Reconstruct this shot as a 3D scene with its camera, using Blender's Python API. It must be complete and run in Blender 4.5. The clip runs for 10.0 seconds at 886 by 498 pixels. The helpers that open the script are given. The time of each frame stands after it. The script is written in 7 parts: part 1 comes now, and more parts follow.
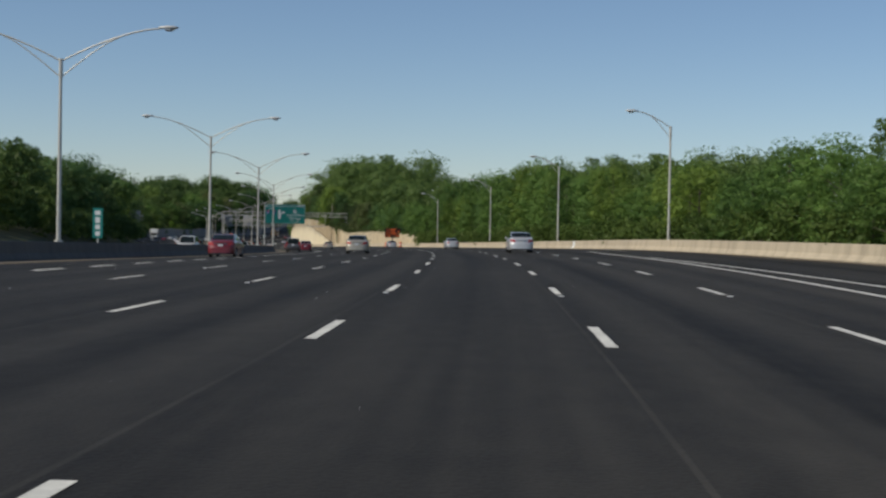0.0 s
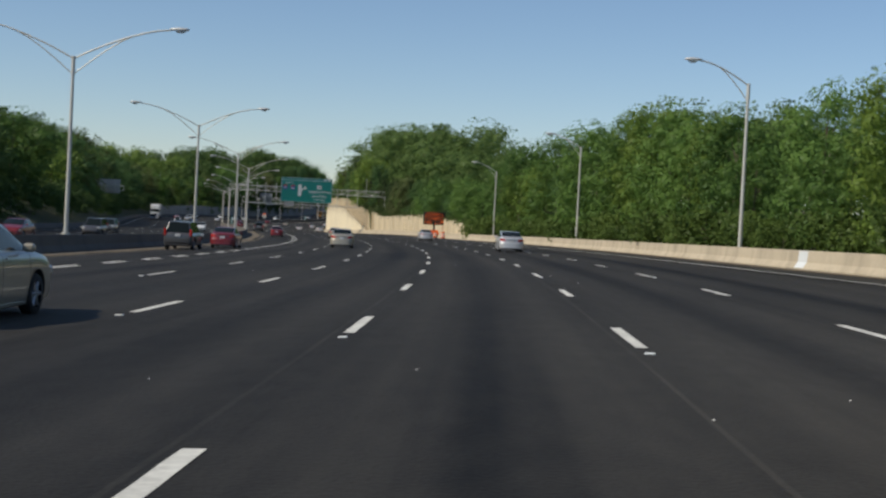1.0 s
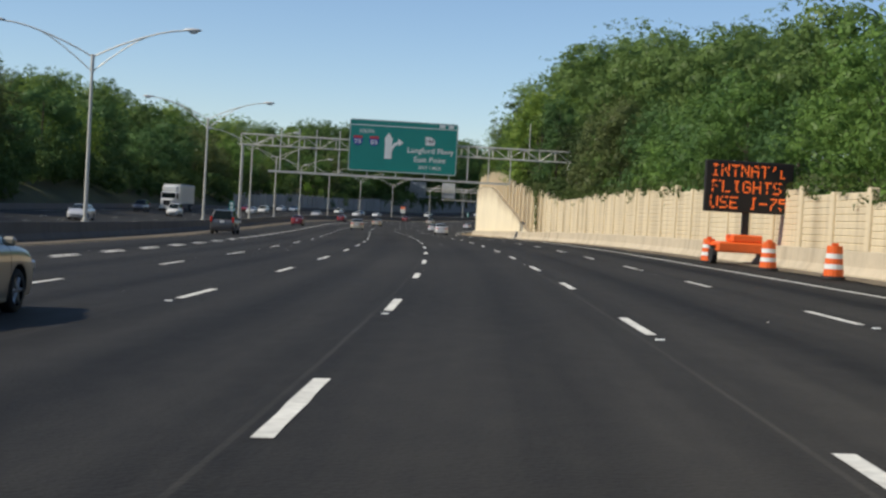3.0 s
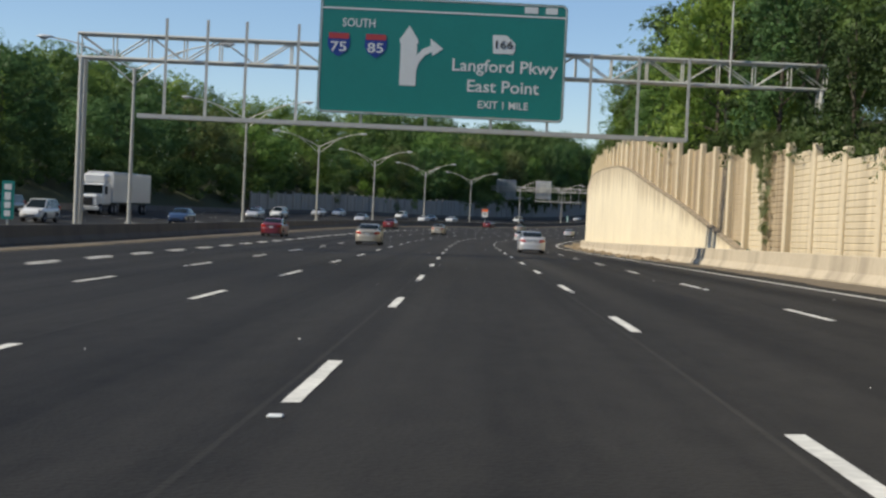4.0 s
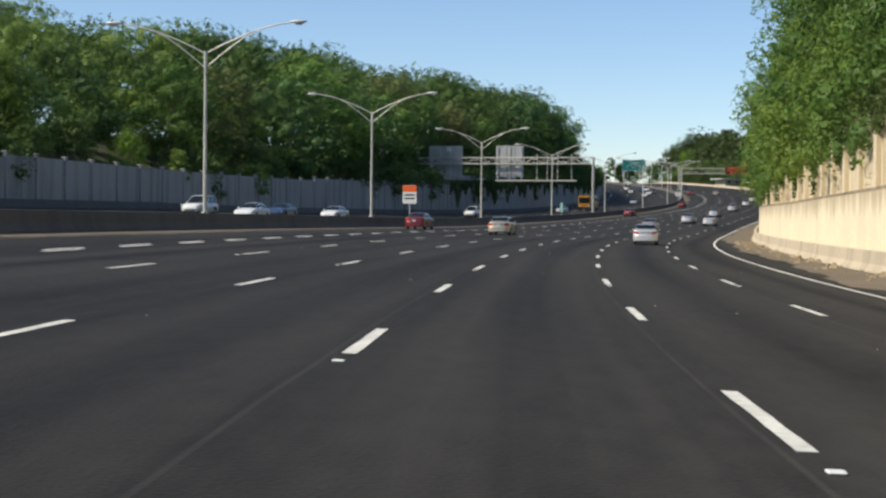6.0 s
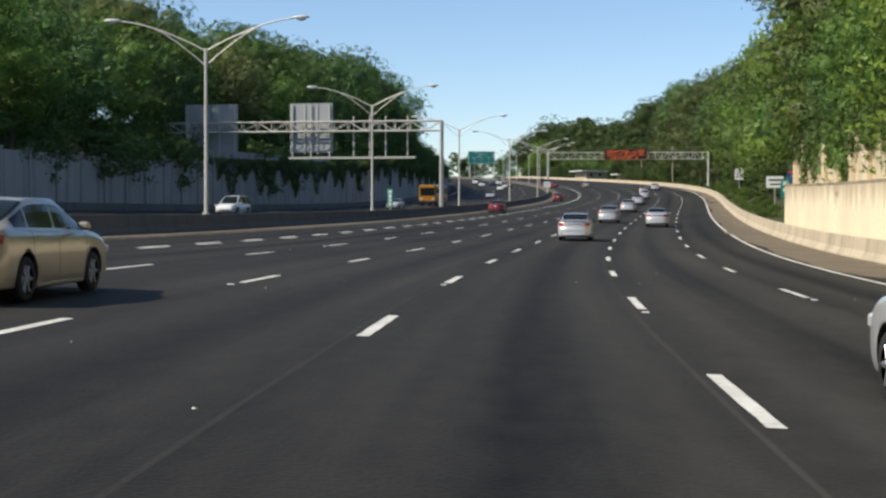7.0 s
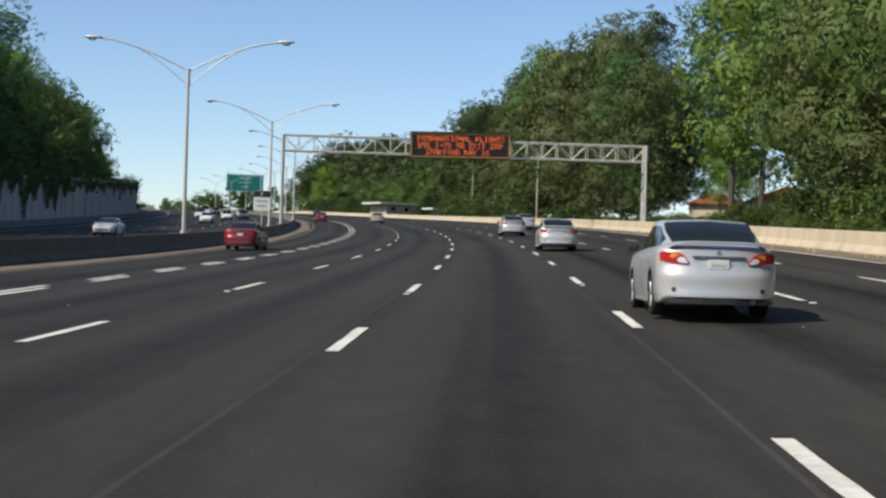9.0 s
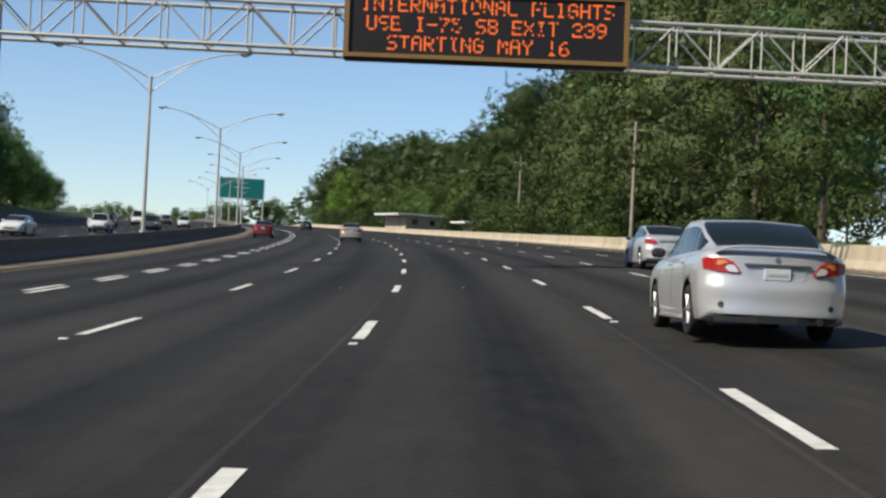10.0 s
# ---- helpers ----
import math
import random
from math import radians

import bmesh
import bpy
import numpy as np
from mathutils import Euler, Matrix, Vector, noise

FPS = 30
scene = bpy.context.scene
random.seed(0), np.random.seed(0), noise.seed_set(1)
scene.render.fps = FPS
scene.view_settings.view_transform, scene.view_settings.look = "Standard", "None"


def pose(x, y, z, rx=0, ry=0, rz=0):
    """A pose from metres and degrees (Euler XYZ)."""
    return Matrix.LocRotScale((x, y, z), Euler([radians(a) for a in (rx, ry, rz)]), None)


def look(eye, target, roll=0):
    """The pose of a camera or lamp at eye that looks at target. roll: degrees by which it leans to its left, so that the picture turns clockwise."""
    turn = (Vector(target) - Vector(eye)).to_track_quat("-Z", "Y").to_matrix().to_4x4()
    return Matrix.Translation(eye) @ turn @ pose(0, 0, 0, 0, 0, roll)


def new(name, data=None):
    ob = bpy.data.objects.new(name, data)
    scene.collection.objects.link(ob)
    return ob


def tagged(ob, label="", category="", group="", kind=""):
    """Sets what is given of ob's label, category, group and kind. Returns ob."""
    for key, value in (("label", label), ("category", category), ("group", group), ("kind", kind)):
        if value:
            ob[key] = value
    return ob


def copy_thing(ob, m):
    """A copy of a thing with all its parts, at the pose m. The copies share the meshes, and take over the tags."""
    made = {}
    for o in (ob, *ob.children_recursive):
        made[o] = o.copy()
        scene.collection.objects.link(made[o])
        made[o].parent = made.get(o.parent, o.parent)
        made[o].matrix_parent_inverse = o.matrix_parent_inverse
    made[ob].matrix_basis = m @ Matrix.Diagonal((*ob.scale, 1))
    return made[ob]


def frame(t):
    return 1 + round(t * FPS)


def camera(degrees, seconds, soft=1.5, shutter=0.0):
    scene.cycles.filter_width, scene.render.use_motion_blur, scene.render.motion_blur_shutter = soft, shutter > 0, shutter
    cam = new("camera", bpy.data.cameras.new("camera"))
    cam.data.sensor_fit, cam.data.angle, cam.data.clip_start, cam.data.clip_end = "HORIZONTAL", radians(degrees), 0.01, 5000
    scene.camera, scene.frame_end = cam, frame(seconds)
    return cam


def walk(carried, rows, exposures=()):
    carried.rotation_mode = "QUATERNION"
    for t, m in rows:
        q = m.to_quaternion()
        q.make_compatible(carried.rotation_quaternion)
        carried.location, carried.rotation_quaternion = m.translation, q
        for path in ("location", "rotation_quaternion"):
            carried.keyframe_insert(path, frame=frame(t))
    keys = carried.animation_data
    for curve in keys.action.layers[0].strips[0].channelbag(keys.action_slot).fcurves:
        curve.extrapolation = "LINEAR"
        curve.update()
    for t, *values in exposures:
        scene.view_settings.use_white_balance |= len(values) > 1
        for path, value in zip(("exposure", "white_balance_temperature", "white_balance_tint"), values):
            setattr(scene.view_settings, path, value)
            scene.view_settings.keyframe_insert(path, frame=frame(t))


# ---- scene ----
# ---------------------------------------------------------------- camera
UNIT = 0.46  # the whole place is laid out in metres and then drawn at this scale
cam = camera(34.63, 10.0, soft=2.5, shutter=0.0)
ROWS = [
    (0.00, pose(0.946, 7.259, 0.600, 89.285, -0.985, 3.319)),
    (0.10, pose(0.862, 11.119, 0.612, 89.272, -1.101, 3.462)),
    (0.20, pose(0.755, 14.976, 0.623, 89.267, -1.206, 3.584)),
    (0.30, pose(0.629, 18.834, 0.634, 89.258, -1.317, 3.725)),
    (0.40, pose(0.483, 22.696, 0.641, 89.235, -1.449, 3.914)),
    (0.50, pose(0.318, 26.566, 0.642, 89.188, -1.618, 4.176)),
    (0.60, pose(0.134, 30.450, 0.637, 89.106, -1.855, 4.525)),
    (0.70, pose(-0.070, 34.342, 0.626, 88.995, -2.148, 4.921)),
    (0.80, pose(-0.294, 38.238, 0.610, 88.873, -2.452, 5.329)),
    (0.90, pose(-0.537, 42.131, 0.590, 88.756, -2.724, 5.714)),
    (1.00, pose(-0.801, 46.013, 0.570, 88.661, -2.919, 6.050)),
    (1.10, pose(-1.086, 49.886, 0.543, 88.590, -3.025, 6.330)),
    (1.20, pose(-1.389, 53.754, 0.510, 88.531, -3.074, 6.579)),
    (1.30, pose(-1.709, 57.617, 0.472, 88.482, -3.080, 6.822)),
    (1.40, pose(-2.049, 61.473, 0.429, 88.443, -3.059, 7.123)),
    (1.50, pose(-2.410, 65.322, 0.383, 88.413, -3.025, 7.501)),
    (1.60, pose(-2.794, 69.162, 0.338, 88.394, -2.956, 7.955)),
    (1.70, pose(-3.205, 72.992, 0.295, 88.387, -2.842, 8.443)),
    (1.80, pose(-3.647, 76.815, 0.252, 88.388, -2.717, 8.933)),
    (1.90, pose(-4.123, 80.632, 0.209, 88.394, -2.615, 9.423)),
    (2.00, pose(-4.636, 84.447, 0.164, 88.401, -2.571, 9.909)),
    (2.10, pose(-5.188, 88.260, 0.116, 88.418, -2.595, 10.386)),
    (2.20, pose(-5.774, 92.071, 0.066, 88.447, -2.666, 10.852)),
    (2.30, pose(-6.390, 95.875, 0.015, 88.475, -2.766, 11.291)),
    (2.40, pose(-7.033, 99.668, -0.035, 88.491, -2.877, 11.699)),
    (2.50, pose(-7.699, 103.448, -0.084, 88.484, -2.983, 12.082)),
    (2.60, pose(-8.390, 107.211, -0.130, 88.448, -3.090, 12.430)),
    (2.70, pose(-9.106, 110.967, -0.175, 88.406, -3.188, 12.781)),
    (2.80, pose(-9.844, 114.726, -0.220, 88.371, -3.237, 13.158)),
    (2.90, pose(-10.602, 118.487, -0.263, 88.336, -3.235, 13.551)),
    (3.00, pose(-11.381, 122.247, -0.306, 88.304, -3.190, 13.955)),
    (3.10, pose(-12.183, 126.006, -0.348, 88.274, -3.115, 14.364)),
    (3.20, pose(-13.008, 129.763, -0.390, 88.250, -3.018, 14.769)),
    (3.30, pose(-13.857, 133.515, -0.432, 88.231, -2.912, 15.166)),
    (3.40, pose(-14.731, 137.262, -0.472, 88.220, -2.805, 15.550)),
    (3.50, pose(-15.629, 141.003, -0.511, 88.218, -2.708, 15.930)),
    (3.60, pose(-16.556, 144.734, -0.550, 88.226, -2.633, 16.313)),
    (3.70, pose(-17.511, 148.455, -0.589, 88.245, -2.588, 16.693)),
    (3.80, pose(-18.498, 152.164, -0.628, 88.277, -2.585, 17.064)),
    (3.90, pose(-19.517, 155.859, -0.668, 88.330, -2.624, 17.417)),
    (4.00, pose(-20.558, 159.550, -0.711, 88.374, -2.654, 17.754)),
    (4.10, pose(-21.616, 163.247, -0.756, 88.370, -2.639, 18.060)),
    (4.20, pose(-22.692, 166.949, -0.805, 88.326, -2.588, 18.305)),
    (4.30, pose(-23.781, 170.648, -0.856, 88.265, -2.508, 18.452)),
    (4.40, pose(-24.879, 174.340, -0.909, 88.211, -2.408, 18.515)),
    (4.50, pose(-25.981, 178.017, -0.963, 88.186, -2.294, 18.514)),
    (4.60, pose(-27.081, 181.676, -1.016, 88.195, -2.154, 18.512)),
    (4.70, pose(-28.177, 185.321, -1.068, 88.222, -1.982, 18.518)),
    (4.80, pose(-29.271, 188.963, -1.120, 88.261, -1.798, 18.528)),
    (4.90, pose(-30.367, 192.613, -1.172, 88.306, -1.621, 18.530)),
    (5.00, pose(-31.464, 196.282, -1.226, 88.352, -1.470, 18.508)),
    (5.10, pose(-32.562, 199.976, -1.281, 88.404, -1.351, 18.462)),
    (5.20, pose(-33.657, 203.688, -1.337, 88.467, -1.252, 18.396)),
    (5.30, pose(-34.746, 207.410, -1.394, 88.531, -1.163, 18.266)),
    (5.40, pose(-35.823, 211.136, -1.450, 88.586, -1.078, 18.040)),
    (5.50, pose(-36.882, 214.859, -1.500, 88.621, -0.987, 17.718)),
    (5.60, pose(-37.916, 218.581, -1.546, 88.627, -0.909, 17.313)),
    (5.70, pose(-38.919, 222.309, -1.586, 88.611, -0.848, 16.837)),
    (5.80, pose(-39.888, 226.044, -1.623, 88.587, -0.779, 16.272)),
    (5.90, pose(-40.815, 229.787, -1.659, 88.568, -0.675, 15.597)),
    (6.00, pose(-41.698, 233.538, -1.698, 88.568, -0.511, 14.850)),
    (6.10, pose(-42.537, 237.297, -1.738, 88.590, -0.266, 14.078)),
    (6.20, pose(-43.333, 241.065, -1.772, 88.616, -0.018, 13.336)),
    (6.30, pose(-44.076, 244.847, -1.800, 88.630, 0.147, 12.668)),
    (6.40, pose(-44.764, 248.639, -1.821, 88.628, 0.235, 12.036)),
    (6.50, pose(-45.402, 252.441, -1.837, 88.616, 0.261, 11.431)),
    (6.60, pose(-45.994, 256.251, -1.848, 88.600, 0.238, 10.853)),
    (6.70, pose(-46.542, 260.067, -1.859, 88.586, 0.183, 10.287)),
    (6.80, pose(-47.050, 263.888, -1.870, 88.579, 0.109, 9.704)),
    (6.90, pose(-47.519, 267.714, -1.880, 88.584, 0.032, 9.102)),
    (7.00, pose(-47.950, 271.542, -1.889, 88.609, -0.034, 8.480)),
    (7.10, pose(-48.345, 275.374, -1.899, 88.657, -0.074, 7.871)),
    (7.20, pose(-48.710, 279.209, -1.908, 88.736, -0.074, 7.286)),
    (7.30, pose(-49.048, 283.047, -1.919, 88.851, -0.019, 6.723)),
    (7.40, pose(-49.357, 286.887, -1.931, 89.000, 0.096, 6.213)),
    (7.50, pose(-49.631, 290.732, -1.941, 89.161, 0.189, 5.741)),
    (7.60, pose(-49.878, 294.582, -1.935, 89.327, 0.187, 5.259)),
    (7.70, pose(-50.103, 298.435, -1.913, 89.503, 0.109, 4.785)),
    (7.80, pose(-50.299, 302.293, -1.876, 89.677, -0.019, 4.327)),
    (7.90, pose(-50.459, 306.157, -1.826, 89.838, -0.173, 3.894)),
    (8.00, pose(-50.578, 310.026, -1.768, 89.973, -0.326, 3.483)),
    (8.10, pose(-50.661, 313.903, -1.712, 90.080, -0.495, 3.053)),
    (8.20, pose(-50.719, 317.788, -1.656, 90.166, -0.695, 2.580)),
    (8.30, pose(-50.755, 321.673, -1.595, 90.236, -0.904, 2.118)),
    (8.40, pose(-50.771, 325.554, -1.527, 90.295, -1.100, 1.720)),
    (8.50, pose(-50.767, 329.423, -1.451, 90.349, -1.259, 1.419)),
    (8.60, pose(-50.740, 333.281, -1.367, 90.390, -1.370, 1.210)),
    (8.70, pose(-50.692, 337.133, -1.278, 90.415, -1.447, 1.057)),
    (8.80, pose(-50.628, 340.978, -1.187, 90.435, -1.509, 0.932)),
    (8.90, pose(-50.552, 344.812, -1.097, 90.460, -1.575, 0.852)),
    (9.00, pose(-50.475, 348.635, -1.004, 90.501, -1.663, 0.796)),
    (9.10, pose(-50.399, 352.443, -0.906, 90.564, -1.780, 0.759)),
    (9.20, pose(-50.325, 356.239, -0.803, 90.642, -1.914, 0.760)),
    (9.30, pose(-50.258, 360.025, -0.696, 90.725, -2.054, 0.804)),
    (9.40, pose(-50.199, 363.806, -0.583, 90.807, -2.191, 0.900)),
    (9.50, pose(-50.153, 367.587, -0.469, 90.878, -2.315, 1.055)),
    (9.60, pose(-50.122, 371.366, -0.354, 90.937, -2.425, 1.267)),
    (9.70, pose(-50.110, 375.139, -0.237, 90.989, -2.526, 1.532)),
    (9.80, pose(-50.121, 378.910, -0.117, 91.038, -2.622, 1.851)),
    (9.90, pose(-50.161, 382.679, 0.007, 91.086, -2.717, 2.221)),
    (10.00, pose(-50.234, 386.448, 0.134, 91.135, -2.814, 2.620)),
]
walk(cam, ROWS, exposures=((0.0, -0.17), (0.5, 0.1), (1.0, 0.03), (2.0, 0.13), (2.7, 0.33), (3.8, 0.36), (4.5, 0.37), (5.5, 0.50), (7.5, 0.6), (8.5, 0.59), (9.2, 0.54), (10.0, 0.5)))

# ---------------------------------------------------------------- light
SUN_ELEV, SUN_AZIM = 42.0, -30.0  # degrees above the horizon; turn from the -x side towards +y
world = bpy.data.worlds.new("sky")
scene.world = world
world.use_nodes = True
wn = world.node_tree.nodes
sky = wn.new("ShaderNodeTexSky")
sky.sky_type, sky.sun_disc = "NISHITA", False
sky.sun_elevation, sky.sun_rotation = radians(SUN_ELEV), radians(270 + SUN_AZIM)
sky.air_density, sky.dust_density, sky.ozone_density = 0.85, 0.2, 7.5
wn["Background"].inputs["Strength"].default_value = 0.11
haze = wn.new("ShaderNodeMix")  # a little warm dust in the blue
haze.data_type, haze.blend_type = "RGBA", "MULTIPLY"
haze.inputs["Factor"].default_value = 1.0
haze.inputs["B"].default_value = (1.24, 1.06, 0.91, 1)
world.node_tree.links.new(sky.outputs["Color"], haze.inputs["A"])
world.node_tree.links.new(haze.outputs["Result"], wn["Background"].inputs["Color"])
sun = new("sun", bpy.data.lights.new("sun", "SUN"))
sun.data.energy, sun.data.angle, sun.data.color = 3.6, radians(0.53), (1.0, 0.91, 0.75)
ce, se = math.cos(radians(SUN_ELEV)), math.sin(radians(SUN_ELEV))
sun.matrix_world = look((-100 * ce * math.cos(radians(SUN_AZIM)), 100 * ce * math.sin(radians(SUN_AZIM)), 100 * se), (0, 0, 0))

# ---------------------------------------------------------------- the line of the road
# bend (per km), height and cross fall, every 30 and 60 m from -60 m; offsets are metres to the right of the reference lane line
BEND = (0.7347, 0.7054, 0.6736, 0.6363, 0.7525, 0.6136, 0.5646, 1.021, 1.0016, 0.8238, 0.9028, 0.8392, 0.7318, 0.8057, 0.7303, 0.0327, -0.0469, -0.2251, -0.9367, -1.5558, -1.3035, -1.3008, -1.6042, -1.5571, -1.1493, -0.5751, -0.2465, -0.2779, 0.1559, 0.5797, 1.0042, 1.2031, 1.0042, 0.8924, 0.7701, 0.6782, 0.6245, 0.59, 0.5651, 0.5454, 0.5283, 0.513, 0.4991, 0.4865, 0.4747)
RISE = (-0.13, -0, 0.135, -0.218, -0.911, -1.656, -2.346, -2.956, -3.769, -4.554, -5.118, -5.337, -5.501, -4.64, -3.177, -1.326, 0.737, 2.786, 4.768, 6.764, 8.765, 10.769, 12.773)
BANK = (-0.0143, -0.0164, 0.0106, 0.0339, 0.0344, 0.0372, 0.0265, 0.0277, 0.0076, -0.0181, -0.0438, -0.0407, -0.0287, -0.0052, 0.0194, 0.0423, 0.0449, 0.0286, 0.0232, 0.0165, 0.0122, 0.0096, 0.0084)
LANE = 3.3514
SS = np.arange(-360.0, 1701.0, 1.0)
LINE_BEND = np.interp(SS, np.arange(-60, 1261, 30), BEND) / 1000
LINE_TURN = np.concatenate([[0], np.cumsum((LINE_BEND[1:] + LINE_BEND[:-1]) / 2)])
LINE_TURN -= np.interp(0, SS, LINE_TURN)
LINE_X = np.concatenate([[0], np.cumsum(-(np.sin(LINE_TURN[1:]) + np.sin(LINE_TURN[:-1])) / 2)])
LINE_Y = np.concatenate([[0], np.cumsum((np.cos(LINE_TURN[1:]) + np.cos(LINE_TURN[:-1])) / 2)])
LINE_X, LINE_Y = LINE_X - np.interp(0, SS, LINE_X), LINE_Y - np.interp(0, SS, LINE_Y)
SMOOTH = np.ones(41) / 41
LINE_Z = np.convolve(np.pad(np.interp(SS, np.arange(-60, 1261, 60), RISE), 20, mode="edge"), SMOOTH, "valid")
LINE_BANK = np.convolve(np.pad(np.interp(SS, np.arange(-60, 1261, 60), BANK), 20, mode="edge"), SMOOTH, "valid")


def at(s, off, h=0.0):
    """A place by chainage s, offset and height over the road."""
    th = np.interp(s, SS, LINE_TURN)
    x = np.interp(s, SS, LINE_X) + math.cos(th) * off
    y = np.interp(s, SS, LINE_Y) + math.sin(th) * off
    z = np.interp(s, SS, LINE_Z) + np.interp(s, SS, LINE_BANK) * min(max(off, -19.0), 12.0) + h
    return Vector((float(x), float(y), float(z)))


def heading(s):
    return float(np.interp(s, SS, LINE_TURN))


def stand(s, off, h=0.0, turn=0.0):
    """The pose of a thing on the road whose +y looks along it."""
    return Matrix.Translation(at(s, off, h)) @ Matrix.Rotation(heading(s) + radians(turn), 4, "Z")


def ramp(table, s):
    return float(np.interp(s, [a for a, _ in table], [b for _, b in table]))


# ---------------------------------------------------------------- materials
def material(name, colour, rough=0.7, metal=0.0, vary=0.15, scale=3.0, fine=40.0, bump=0.0, spec=0.5, coords="Object", per_object=0.0):
    """A surface with two scales of variation round its base colour."""
    m = bpy.data.materials.new(name)
    m.use_nodes = True
    nt = m.node_tree
    n, link = nt.nodes, nt.links.new
    b = n["Principled BSDF"]
    tc = n.new("ShaderNodeTexCoord")
    big, small = n.new("ShaderNodeTexNoise"), n.new("ShaderNodeTexNoise")
    big.inputs["Scale"].default_value, small.inputs["Scale"].default_value = scale, fine
    big.inputs["Detail"].default_value, small.inputs["Detail"].default_value = 4, 3
    link(tc.outputs[coords], big.inputs["Vector"])
    link(tc.outputs[coords], small.inputs["Vector"])
    mix = n.new("ShaderNodeMath")
    mix.operation = "ADD"
    link(big.outputs["Fac"], mix.inputs[0])
    link(small.outputs["Fac"], mix.inputs[1])
    rng = n.new("ShaderNodeMapRange")
    rng.inputs["From Min"].default_value, rng.inputs["From Max"].default_value = 0.6, 1.4
    rng.inputs["To Min"].default_value, rng.inputs["To Max"].default_value = 1 - vary, 1 + vary
    link(mix.outputs[0], rng.inputs["Value"])
    hsv = n.new("ShaderNodeHueSaturation")
    hsv.inputs["Color"].default_value = (*colour, 1)
    last = rng.outputs["Result"]
    if per_object:
        oi = n.new("ShaderNodeObjectInfo")
        r2 = n.new("ShaderNodeMapRange")
        r2.inputs["To Min"].default_value, r2.inputs["To Max"].default_value = 1 - per_object, 1 + per_object
        link(oi.outputs["Random"], r2.inputs["Value"])
        mul = n.new("ShaderNodeMath")
        mul.operation = "MULTIPLY"
        link(last, mul.inputs[0])
        link(r2.outputs["Result"], mul.inputs[1])
        last = mul.outputs[0]
    link(last, hsv.inputs["Value"])
    link(hsv.outputs["Color"], b.inputs["Base Color"])
    b.inputs["Roughness"].default_value, b.inputs["Metallic"].default_value = rough, metal
    b.inputs["Specular IOR Level"].default_value = spec
    if bump:
        bp = n.new("ShaderNodeBump")
        bp.inputs["Strength"].default_value, bp.inputs["Distance"].default_value = bump, 0.02
        link(small.outputs["Fac"], bp.inputs["Height"])
        link(bp.outputs["Normal"], b.inputs["Normal"])
    return m



